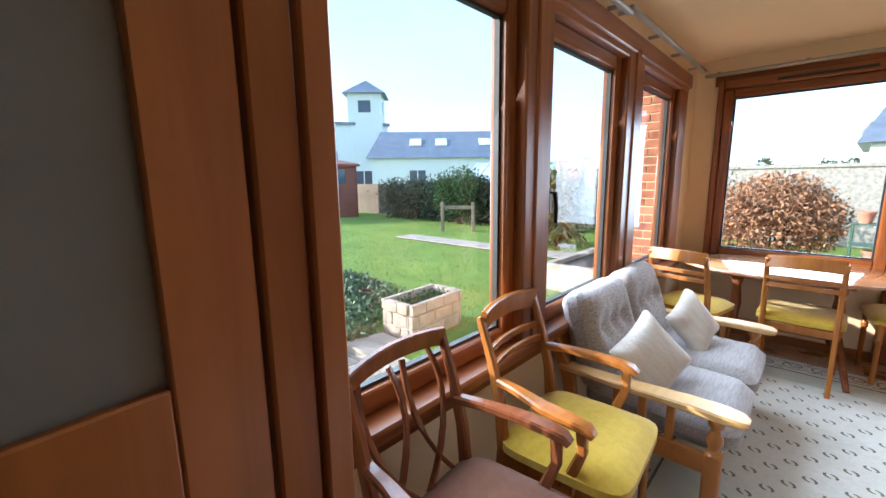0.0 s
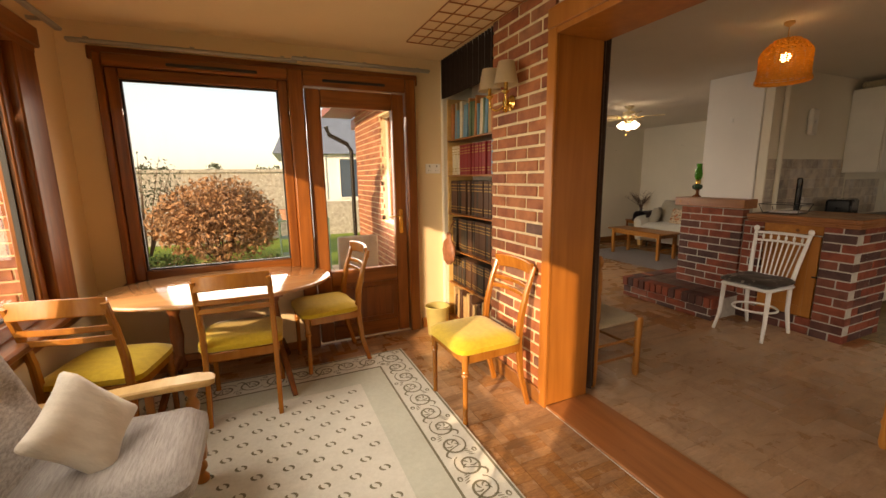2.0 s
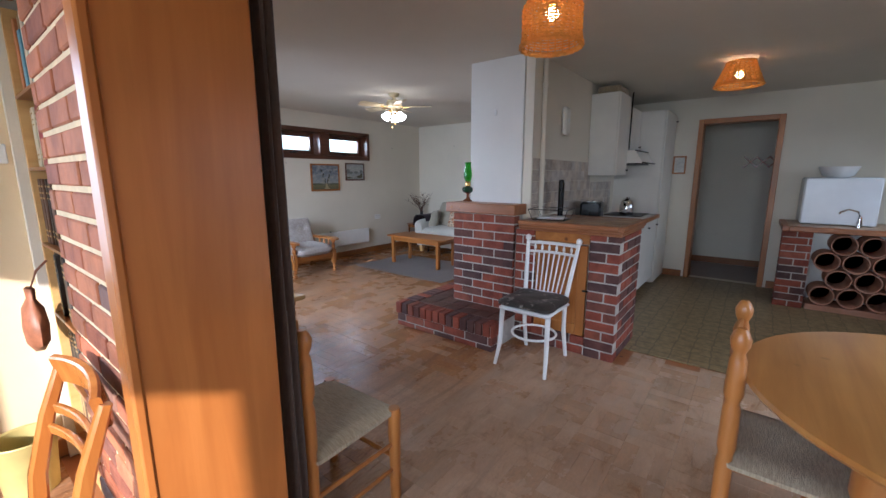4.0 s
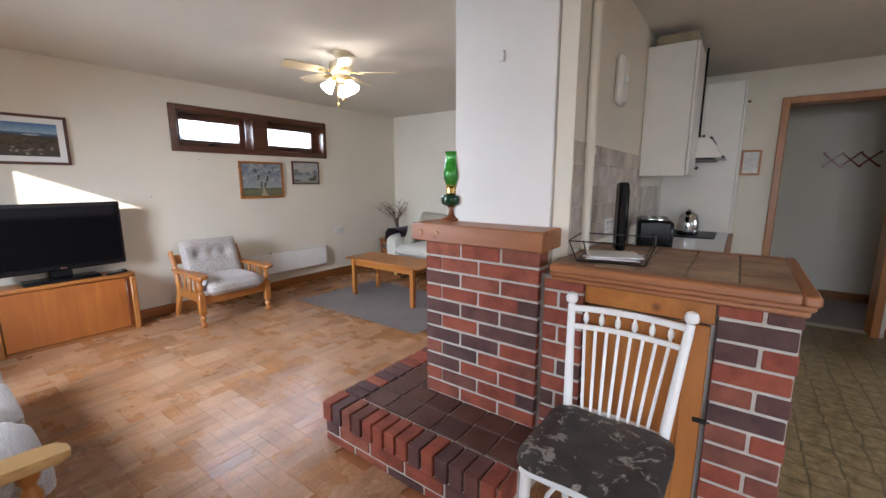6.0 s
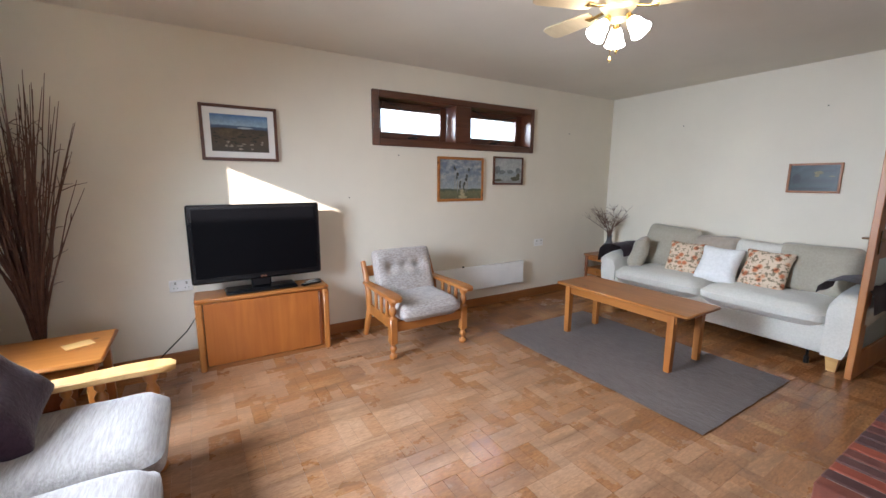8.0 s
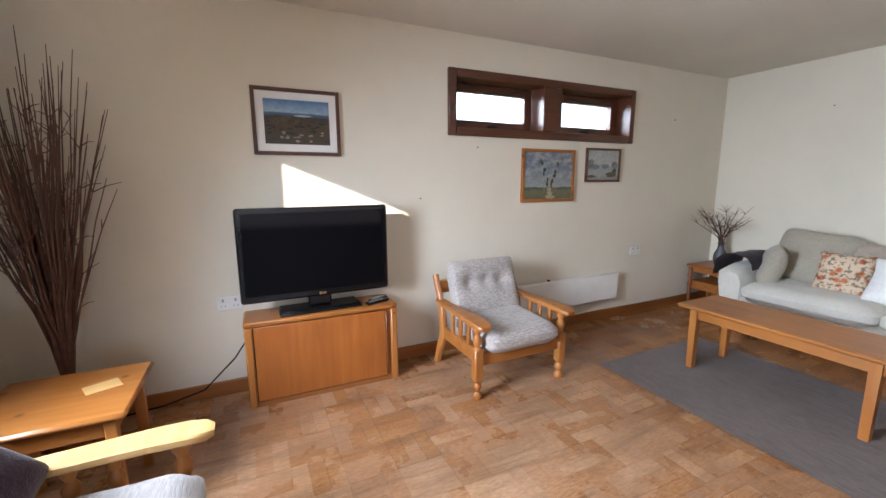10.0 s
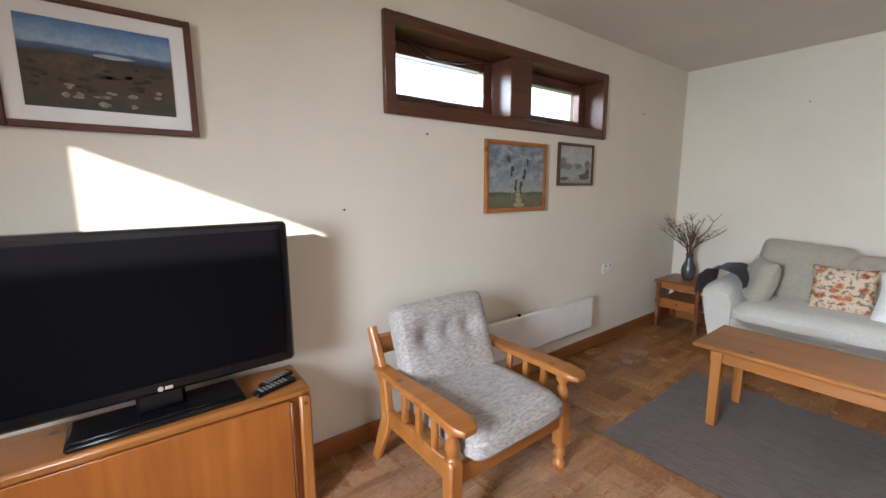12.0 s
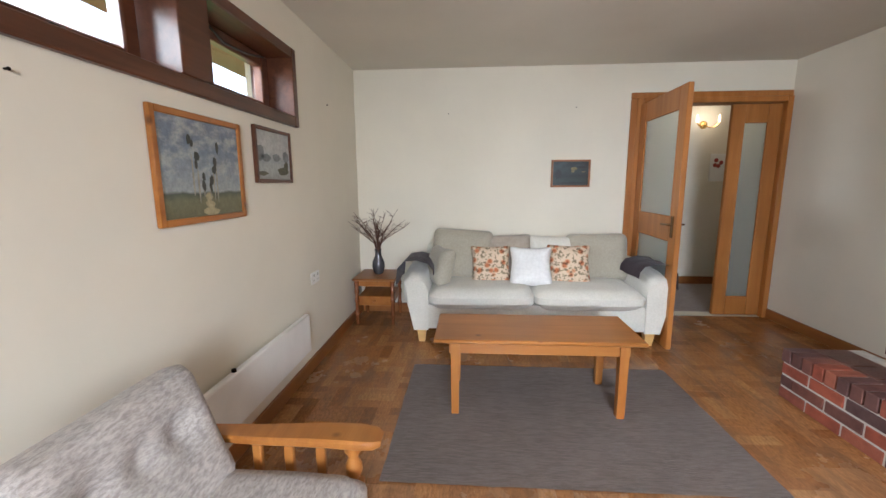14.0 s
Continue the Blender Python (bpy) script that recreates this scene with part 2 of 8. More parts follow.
def parquet_material():
    n = Net("worn_parquet")
    geo = n.node("ShaderNodeNewGeometry")
    r = n.node("ShaderNodeMath")
    r.operation = "ADD"
    n.link(n.rand(), r.inputs[0])
    n.link(geo.outputs["Random Per Island"], r.inputs[1])
    fr = n.node("ShaderNodeMath")
    fr.operation = "FRACT"
    n.link(r.outputs[0], fr.inputs[0])
    base = n.ramp(fr.outputs[0], (0.0, (0.33, 0.145, 0.050)), (0.3, (0.40, 0.185, 0.068)), (0.55, (0.27, 0.108, 0.036)), (0.85, (0.45, 0.225, 0.088)), (1.0, (0.23, 0.090, 0.030)))
    pos = geo.outputs["Position"]
    g = n.noise(1.0, 5, 0.65, n.mapped((30, 90, 30), pos), 0.4)
    c = n.mix(1.0, base, n.ramp(g, (0.30, (0.60, 0.55, 0.50)), (0.70, (1.24, 1.22, 1.18))), "MULTIPLY")
    wear = n.noise(1.6, 6, 0.65, pos)
    # varnish worn pale and pinkish, block by block, fading out towards x 6.1
    sp = n.node("ShaderNodeSeparateXYZ")
    n.link(pos, sp.inputs[0])
    west_part = n.node("ShaderNodeMapRange")
    n.link(sp.outputs["X"], west_part.inputs["Value"])
    west_part.inputs["From Min"].default_value, west_part.inputs["From Max"].default_value = 6.1, 5.2
    rub = n.node("ShaderNodeMath")
    rub.operation = "MULTIPLY"
    n.link(west_part.outputs[0], rub.inputs[0])
    patchy = n.mix(0.45, n.ramp(wear, (0.38, (0, 0, 0)), (0.66, (1, 1, 1))), n.ramp(fr.outputs[0], (0.2, (0, 0, 0)), (0.9, (1, 1, 1))))
    n.link(patchy, rub.inputs[1])
    c = n.mix(rub.outputs[0], c, n.ramp(g, (0.3, (0.36, 0.205, 0.115)), (0.7, (0.54, 0.345, 0.215))))
    # long dark streaks along x: the blocks' directional gloss put into the colour
    streak = n.noise(1.0, 5, 0.6, n.mapped((1.7, 10, 3), pos), 0.6)
    c = n.mix(n.ramp(streak, (0.47, (0, 0, 0)), (0.66, (0.72, 0.72, 0.72))), c, (0.185, 0.092, 0.044))
    dirt = n.noise(4.5, 6, 0.75, pos, 0.8)
    c = n.mix(n.ramp(dirt, (0.56, (0, 0, 0)), (0.76, (0.65, 0.65, 0.65))), c, (0.12, 0.062, 0.03))
    # bleached, scuffed finish of the dining floor, up to a straight old edge
    lim = n.node("ShaderNodeMapRange")
    n.link(sp.outputs["Y"], lim.inputs["Value"])
    lim.inputs["From Min"].default_value, lim.inputs["From Max"].default_value = 3.22, 3.18
    lim2 = n.node("ShaderNodeMapRange")
    n.link(sp.outputs["X"], lim2.inputs["Value"])
    lim2.inputs["From Min"].default_value, lim2.inputs["From Max"].default_value = 2.20, 2.24
    both = n.node("ShaderNodeMath")
    both.operation = "MULTIPLY"
    n.link(lim.outputs[0], both.inputs[0])
    n.link(lim2.outputs[0], both.inputs[1])
    scuff = n.noise(1.0, 6, 0.75, n.mapped((3.5, 7, 3), pos), 1.2)
    pale = n.mix(0.50, n.ramp(scuff, (0.30, (0.17, 0.098, 0.055)), (0.45, (0.46, 0.325, 0.215)), (0.75, (0.58, 0.44, 0.32))), c)
    c = n.mix(both.outputs[0], c, pale)
    n.colour(c)
    rg = n.mix(rub.outputs[0], n.ramp(wear, (0.40, (0.20, 0.20, 0.20)), (0.68, (0.30, 0.30, 0.30))), (0.38, 0.38, 0.38))
    n.link(rg, n.b.inputs["Roughness"])
    n.bump(g, 0.10, 0.002)
    MATS[n.m.name] = n.m
    return n.m


PARQUET = parquet_material()


def vinyl_material():
    n = Net("green_brown_vinyl")
    v = n.node("ShaderNodeTexVoronoi", Scale=7.5, Randomness=0.15)
    n.link(n.co, v.inputs["Vector"])
    e = n.node("ShaderNodeTexVoronoi", Scale=7.5, Randomness=0.15)
    e.feature = "DISTANCE_TO_EDGE"
    n.link(n.co, e.inputs["Vector"])
    c = n.ramp(n.noise(16, 5, 0.7), (0.3, (0.125, 0.082, 0.034)), (0.7, (0.33, 0.235, 0.115)))
    c = n.mix(n.ramp(e.outputs["Distance"], (0.02, (0.60, 0.60, 0.60)), (0.06, (0, 0, 0))), c, (0.06, 0.045, 0.022))
    n.colour(c)
    return n.done(0.35)


VINYL = vinyl_material()


def pane_material(name, rough=0.0, tint=(0.97, 0.985, 0.98), frost=False):
    n = Net(name)
    if frost:
        n.b.inputs["Base Color"].default_value = (*tint, 1)
        n.b.inputs["Transmission Weight"].default_value = 0.85
        n.b.inputs["Roughness"].default_value = 0.35
        n.bump(n.noise(60, 3), 0.12, 0.004)
        MATS[name] = n.m
        return n.m
    t = n.t
    out = t.nodes["Material Output"]
    tr = n.node("ShaderNodeBsdfTransparent")
    tr.inputs[0].default_value = (*tint, 1)
    gl = n.node("ShaderNodeBsdfGlossy")
    gl.inputs["Roughness"].default_value = 0.02
    lw = n.node("ShaderNodeLayerWeight", Blend=0.5)
    pw = n.node("ShaderNodeMath")
    pw.operation = "POWER"
    n.link(lw.outputs["Facing"], pw.inputs[0])
    pw.inputs[1].default_value = 5.0
    f = n.node("ShaderNodeMath")
    f.operation = "MULTIPLY_ADD"
    n.link(pw.outputs[0], f.inputs[0])
    f.inputs[1].default_value = 0.6
    f.inputs[2].default_value = 0.03
    m = n.node("ShaderNodeMixShader")
    n.link(f.outputs[0], m.inputs[0])
    n.link(tr.outputs[0], m.inputs[1])
    n.link(gl.outputs[0], m.inputs[2])
    n.link(m.outputs[0], out.inputs["Surface"])
    MATS[name] = n.m
    return n.m


GLASS = pane_material("window_glass")
FROST = pane_material("obscured_glass", tint=(0.80, 0.86, 0.82), frost=True)


def green_glass_material():
    n = Net("green_glass")
    n.b.inputs["Base Color"].default_value = (0.16, 0.60, 0.10, 1)
    n.b.inputs["Transmission Weight"].default_value = 0.9
    return n.done(0.05)


GREENGLASS = green_glass_material()


def glow(name, c, power):
    n = Net(name)
    n.b.inputs["Base Color"].default_value = (*c, 1)
    n.b.inputs["Emission Color"].default_value = (*c, 1)
    n.b.inputs["Emission Strength"].default_value = power
    return n.done(0.5)


BULB = glow("warm_bulb", (1.0, 0.68, 0.34), 20)
FANBULB = glow("fan_lamp_glass", (1.0, 0.90, 0.76), 9)
WICKER = plain("orange_wicker", (0.56, 0.32, 0.085), 0.6, 0, 0.35, 40)
SHADE = fabric("cream_shade", (0.70, 0.62, 0.46), (0.62, 0.54, 0.39), 60, 0.9, 0.1)


def translucent(m, c, weight):
    t = m.node_tree
    out = t.nodes["Material Output"]
    tl = t.nodes.new("ShaderNodeBsdfTranslucent")
    tl.inputs[0].default_value = (*c, 1)
    mx = t.nodes.new("ShaderNodeMixShader")
    mx.inputs[0].default_value = weight
    t.links.new(t.nodes["Principled BSDF"].outputs[0], mx.inputs[1])
    t.links.new(tl.outputs[0], mx.inputs[2])
    t.links.new(mx.outputs[0], out.inputs["Surface"])


translucent(WICKER, (1.0, 0.62, 0.20), 0.5)
translucent(SHADE, (0.85, 0.72, 0.5), 0.35)


def floral():
    n = Net("floral_print")
    v = n.node("ShaderNodeTexVoronoi", Scale=15)
    n.link(n.mapped((1, 1, 1)), v.inputs["Vector"])
    spots = n.ramp(v.outputs["Distance"], (0.20, (0.50, 0.16, 0.07)), (0.34, (0.62, 0.36, 0.22)), (0.44, (0.66, 0.52, 0.38)))
    leaf = n.ramp(n.noise(40, 2), (0.52, (1, 1, 1)), (0.60, (0.24, 0.24, 0.20)))
    n.colour(n.mix(0.85, spots, leaf, "MULTIPLY"))
    n.bump(n.noise(160, 2), 0.25, 0.003)
    return n.done(0.95)


FLORAL = floral()


def landscape(name, sky_c, far, near, horizon, pale=None, sc=6):
    """A small painted scene: sky above, hills or trees below."""
    n = Net(name)
    sep = n.node("ShaderNodeSeparateXYZ")
    n.link(n.co, sep.inputs[0])
    h = n.node("ShaderNodeMath")
    h.operation = "MULTIPLY_ADD"
    n.link(n.noise(sc, 4, 0.6), h.inputs[0])
    h.inputs[1].default_value = 0.22
    n.link(sep.outputs["Z"], h.inputs[2])
    r = n.ramp(h.outputs[0], (horizon - 0.10, near), (horizon, far), (horizon + 0.015, pale or scaled(sky_c, 1.2)), (horizon + 0.12, sky_c))
    n.colour(n.mix(0.45, r, n.ramp(n.noise(sc * 6, 5, 0.7), (0.3, (0.35, 0.35, 0.35)), (0.7, (1.3, 1.3, 1.3))), "MULTIPLY"))
    return n.done(0.35)


def canvas_paint(name, bands, cloud, sky_from, wobble=0.05, sc=7):
    """Oil paint in bands of height, with loose cloud above a horizon."""
    n = Net(name)
    sep = n.node("ShaderNodeSeparateXYZ")
    n.link(n.co, sep.inputs[0])
    h = n.node("ShaderNodeMath")
    h.operation = "MULTIPLY_ADD"
    n.link(n.noise(sc, 4, 0.6), h.inputs[0])
    h.inputs[1].default_value = wobble
    n.link(sep.outputs["Z"], h.inputs[2])
    up = n.node("ShaderNodeMath")
    up.operation = "MULTIPLY_ADD"
    n.link(h.outputs[0], up.inputs[0])
    up.inputs[1].default_value, up.inputs[2].default_value = 1.0, 0.5
    c = n.ramp(up.outputs[0], *[(z + 0.5, k) for z, k in bands])
    lim = n.node("ShaderNodeMapRange")
    n.link(sep.outputs["Z"], lim.inputs["Value"])
    lim.inputs["From Min"].default_value, lim.inputs["From Max"].default_value = sky_from, sky_from + 0.03
    puff = n.node("ShaderNodeMath")
    puff.operation = "MULTIPLY"
    n.link(n.ramp(n.noise(sc * 1.4, 5, 0.6, n.mapped((1, 1, 1.7))), (0.46, (0, 0, 0)), (0.62, (0.85, 0.85, 0.85))), puff.inputs[0])
    n.link(lim.outputs[0], puff.inputs[1])
    c = n.mix(puff.outputs[0], c, cloud)
    n.colour(n.mix(0.5, c, n.ramp(n.noise(sc * 5, 5, 0.7), (0.3, (0.5, 0.5, 0.5)), (0.7, (1.35, 1.35, 1.35))), "MULTIPLY"))
    return n.done(0.35)


# ---- shapes ----
def box(bm, x0, x1, y0, y1, z0, z1, r=0.0, seg=1):
    res = bmesh.ops.create_cube(bm, size=1.0)
    vs = res["verts"]
    for v in vs:
        v.co = Vector((x0 + (v.co.x + 0.5) * (x1 - x0), y0 + (v.co.y + 0.5) * (y1 - y0), z0 + (v.co.z + 0.5) * (z1 - z0)))
    if r > 0:
        r = min(r, 0.45 * min(abs(x1 - x0), abs(y1 - y0), abs(z1 - z0)))
        es = list({e for v in vs for e in v.link_edges})
        bmesh.ops.bevel(bm, geom=es, offset=r, segments=seg, profile=0.5, affect="EDGES")


def frustum(bm, pts):
    """A block from eight corners: four below, four above, each ring anticlockwise."""
    v = [bm.verts.new(p) for p in pts]
    for f in ((3, 2, 1, 0), (4, 5, 6, 7), (0, 1, 5, 4), (1, 2, 6, 5), (2, 3, 7, 6), (3, 0, 4, 7)):
        bm.faces.new([v[i] for i in f])


def loft(bm, rings, closed=True):
    vs = [[bm.verts.new(p) for p in ring] for ring in rings]
    n = len(vs[0])
    for a, b in zip(vs, vs[1:]):
        for i in range(n):
            j = (i + 1) % n
            bm.faces.new((a[i], a[j], b[j], b[i]))
    if closed:
        bm.faces.new(list(reversed(vs[0])))
        bm.faces.new(vs[-1])


def lathe(bm, profile, x=0.0, y=0.0, n=14, m=None):
    rings = []
    for r, z in profile:
        ring = [Vector((x + r * math.cos(2 * math.pi * i / n), y + r * math.sin(2 * math.pi * i / n), z)) for i in range(n)]
        rings.append([m @ p for p in ring] if m else ring)
    loft(bm, rings)


def sweep(bm, pts, w, h, n=0, side=None):
    """A bar along pts. n = 0: a softened rectangle w across and h thick; else a round of n sides, w and h its half axes. w, h: numbers or lists."""
    pts = [Vector(p) for p in pts]
    rings = []
    for i, p in enumerate(pts):
        d = (pts[min(i + 1, len(pts) - 1)] - pts[max(i - 1, 0)]).normalized()
        s = Vector(side) if side else (d.cross(Vector((0, 0, 1))) if abs(d.z) < 0.9 else d.cross(Vector((0, 1, 0))))
        s = (s - d * s.dot(d)).normalized()
        u = s.cross(d)
        ww = w[i] if isinstance(w, (list, tuple)) else w
        hh = h[i] if isinstance(h, (list, tuple)) else h
        if n:
            ring = [p + s * ww * math.cos(2 * math.pi * k / n) + u * hh * math.sin(2 * math.pi * k / n) for k in range(n)]
        else:
            a, b, c = ww / 2, hh / 2, 0.22 * min(ww, hh)
            ring = [p + s * q[0] + u * q[1] for q in ((a, -b + c), (a, b - c), (a - c, b), (-a + c, b), (-a, b - c), (-a, -b + c), (-a + c, -b), (a - c, -b))]
        rings.append(ring)
    loft(bm, rings)


def curve(p0, p1, p2, n=8):
    p0, p1, p2 = Vector(p0), Vector(p1), Vector(p2)
    return [p0 * (1 - t) ** 2 + p1 * 2 * t * (1 - t) + p2 * t * t for t in (i / n for i in range(n + 1))]


def soft(bm, sx, sy, sz, m=None, square=5.0, edge=2.6, pinch=0.0, tufts=(), rough=0.0, cuts=14, seed=0.0):
    """A stuffed cushion, flat in x and y, thick in z: square rounds its outline, edge its rim, pinch draws the sides in between the corners."""
    res = bmesh.ops.create_cube(bm, size=2.0)
    es = list({e for v in res["verts"] for e in v.link_edges})
    bmesh.ops.subdivide_edges(bm, edges=es, cuts=cuts, use_grid_fill=True)
    for v in {v for v in bm.verts if v.tag is False}:
        u, w, h = v.co
        lim = max(abs(u), abs(w), 1e-6)
        rad = (abs(u) ** square + abs(w) ** square) ** (1 / square)
        k = lim / rad if rad > 0 else 1
        x, y = u * k, w * k
        f = max(0.0, 1 - lim ** (edge * 2)) ** (1 / edge) if edge else 1
        f = max(f, 0.10 if pinch else 0.28)
        if pinch:
            x *= 1 - pinch * (1 - y * y)
            y *= 1 - pinch * (1 - x * x)
        p = Vector((x * sx / 2, y * sy / 2, h * f * sz / 2))
        for tx, ty, depth, rr in tufts:
            d2 = (p.x - tx) ** 2 + (p.y - ty) ** 2
            if h > 0:
                p.z -= depth * math.exp(-d2 / (rr * rr))
        if rough:
            p.z += rough * noise.noise((p.x * 7 + seed, p.y * 7, p.z * 7 + seed))
            p.x += rough * 0.6 * noise.noise((p.y * 6 + seed, p.x * 6, 3.1))
        v.co = m @ p if m else p
        v.tag = True


def part(name, bm, material, parent=None, label="", angle=40):
    me = bpy.data.meshes.new(name)
    bmesh.ops.recalc_face_normals(bm, faces=bm.faces)
    bm.to_mesh(me)
    bm.free()
    me.materials.append(material)
    for p in me.polygons:
        p.use_smooth = True
    me.set_sharp_from_angle(angle=radians(angle))
    ob = new(name, me)
    ob.parent = parent
    if label:
        ob["label"] = label
    return ob


def thing(name, label, category, m=None, group="", kind=""):
    ob = tagged(new(name), label, category, group, kind)
    ob.empty_display_size = 0.1
    if m is not None:
        ob.matrix_world = m
    return ob


def structure(name, bm, material, label="", category=""):
    return tagged(part(name, bm, material), label, category, kind="structure")


def B(*boxes, r=0.0):
    bm = bmesh.new()
    for b in boxes:
        box(bm, *b, r=r)
    return bm

# ---- structure ----
def walled(name, axis, a0, a1, lo, hi, z0, z1, holes, material, label):
    """A wall from lo to hi, a0 to a1 thick along axis ('x' or 'y'), with openings (from, to, bottom, top)."""
    bm = bmesh.new()
    cuts = sorted({lo, hi, *[h[0] for h in holes], *[h[1] for h in holes]})
    for p, q in zip(cuts, cuts[1:]):
        spans = sorted((h[2], h[3]) for h in holes if h[0] <= p + 1e-6 and h[1] >= q - 1e-6)
        z = z0
        for b, t in spans + [(z1, z1)]:
            if b - z > 1e-4:
                box(bm, *((a0, a1, p, q) if axis == "x" else (p, q, a0, a1)), z, b)
            z = max(z, t)
    bmesh.ops.remove_doubles(bm, verts=bm.verts, dist=1e-5)
    return structure(name, bm, material, label, "wall")


# floors
structure("floor_sunroom", B((-0.82, 1.92, 0.42, 4.60, -0.12, -0.006)), JAMB, "brown wooden floor of the sunroom", "floor")
structure("floor_lounge", B((1.92, 8.16, -0.2, 7.77, -0.12, -0.008)), MANTEL, "dark bed under the parquet blocks", "floor")
structure("floor_kitchen", B((5.05, 8.16, 0.0, 3.34, -0.004, 0.006)), VINYL, "green-brown hexagon vinyl kitchen floor", "floor")
structure("floor_porch", B((-0.82, 1.92, -1.9, 0.42, -0.12, -0.002)), MANTEL, "dark wooden floor behind the inner door", "floor")
structure("floor_hall", B((8.16, 10.4, -0.2, 7.0, -0.12, -0.004)), GREYRUG, "dark carpeted hall floor", "floor")
structure("threshold_board", B((1.925, 2.27, 0.76, 2.84, -0.006, 0.012), r=0.004), MANTEL, "worn brown board across the wide opening", "threshold")

# sunroom walls
W1, W2, W3 = (0.62, 1.42), (1.76, 2.58), (2.98, 3.78)
walled("wall_west", "x", -0.82, -0.68, 0.42, 4.45, -0.2, 2.43, [(0.50, 4.08, 0.70, 2.20)], SUNCEIL, "cream painted wall under and over the garden windows")
walled("wall_end", "y", 4.45, 4.60, -0.82, 1.95, -0.2, 2.43, [(-0.50, 0.77, 0.66, 2.245), (0.77, 1.69, 0.0, 2.245)], SUNCEIL, "cream painted end wall of the sunroom")
walled("wall_opening", "x", 1.925, 2.24, -0.2, 2.85, -0.1, 2.43, [(0.75, 2.85, 0.0, 2.215)], CREAM, "wall with the wide opening to the dining room")
walled("wall_south_sunroom", "y", 0.28, 0.42, -0.82, 1.92, -0.1, 2.43, [(-0.41, 0.57, 0.0, 2.12)], CREAM, "cream wall with an inner door")
walled("wall_porch_south", "y", -2.0, -1.9, -0.9, 2.0, -0.1, 2.43, [], CREAM, "plain cream wall")
walled("wall_porch_west", "x", -0.92, -0.82, -1.9, 0.28, -0.1, 2.43, [], CREAM, "plain cream wall")
walled("wall_porch_east", "x", 1.92, 2.02, -1.9, -0.2, -0.1, 2.43, [], CREAM, "plain cream wall")
structure("wall_alcove", B((2.24, 2.30, 3.52, 4.45, 0, 2.43), (1.95, 2.24, 4.40, 4.45, 0, 2.43)), CREAM, "cream back of the bookcase recess", "wall")
structure("wall_pier", B((1.927, 2.24, 2.877, 3.505, 0, 2.43)), YMORTAR, "mortar core of the brick pier", "wall")

# lounge, dining room and kitchen walls
walled("wall_lounge_west", "x", 1.99, 2.24, 4.60, 7.47, -0.2, 2.40, [(5.47, 6.36, 0.85, 2.21)], CREAM, "cream lounge wall with a wide window")
structure("wall_lounge_return", B((1.955, 2.24, 4.45, 4.60, -0.1, 2.43)), CREAM, "short cream wall beside the bookcase", "wall")
walled("wall_north", "y", 7.47, 7.77, 2.0, 8.30, -0.2, 2.40, [(4.87, 6.75, 1.70, 2.14)], CREAM, "cream lounge wall with a high window")
walled("wall_east_lounge", "x", 8.16, 8.30, 3.34, 7.47, -0.1, 2.40, [(3.43, 4.79, 0.0, 2.085)], CREAM, "cream wall behind the sofa")
walled("wall_east_kitchen", "x", 8.10, 8.298, -0.2, 3.34, -0.1, 2.40, [(1.66, 2.46, 0.0, 2.10)], CREAM, "cream kitchen wall with a doorway")
walled("wall_kitchen", "y", 3.34, 3.42, 4.90, 8.16, -0.1, 2.40, [], CREAM, "cream wall between kitchen and lounge")
walled("wall_south", "y", -0.2, 0.0, 2.24, 8.10, -0.1, 2.40, [(3.1, 4.7, 0.6, 2.05), (6.25, 7.55, 1.05, 2.05)], CREAM, "cream outer wall of dining room and kitchen")
for nm, b in (("wall_hall_east", (9.5, 9.6, -0.2, 7.0, -0.1, 2.4)), ("wall_hall_south", (8.3, 9.6, -0.3, -0.2, -0.1, 2.4)), ("wall_hall_north", (8.3, 9.6, 7.0, 7.1, -0.1, 2.4)), ("wall_hall_middle", (8.3, 9.5, 2.80, 2.90, -0.1, 2.4))):
    structure(nm, B(b), CREAM, "cream wall of the hall", "wall")
structure("chimney_breast", B((4.885, 6.3, 3.425, 3.96, 1.155, 2.40), r=0.004), WHITEWALL, "white painted chimney breast above the mantel", "wall")

# ceilings and roof
structure("ceiling_sunroom", B((-0.82, 1.95, -2.0, 4.60, 2.43, 2.55)), SUNCEIL, "warm cream sunroom ceiling", "ceiling")
structure("ceiling_lounge", B((1.95, 8.30, -0.2, 7.77, 2.401, 2.55)), CEIL, "off-white lounge ceiling", "ceiling")
structure("ceiling_hall", B((8.30, 10.4, -0.3, 7.1, 2.401, 2.55)), CEIL, "off-white hall ceiling", "ceiling")
structure("roof_eave", B((1.45, 1.95, 4.62, 8.3, 2.44, 2.56), (1.95, 8.6, 7.78, 8.35, 2.26, 2.42)), plain("red_eave_paint", (0.30, 0.085, 0.06), 0.5), "red-brown painted eave boards", "eave")


# skirting
def skirt(name, *boxes):
    structure(name, B(*boxes, r=0.004), SKIRT, "orange-brown wooden skirting board", "skirting")


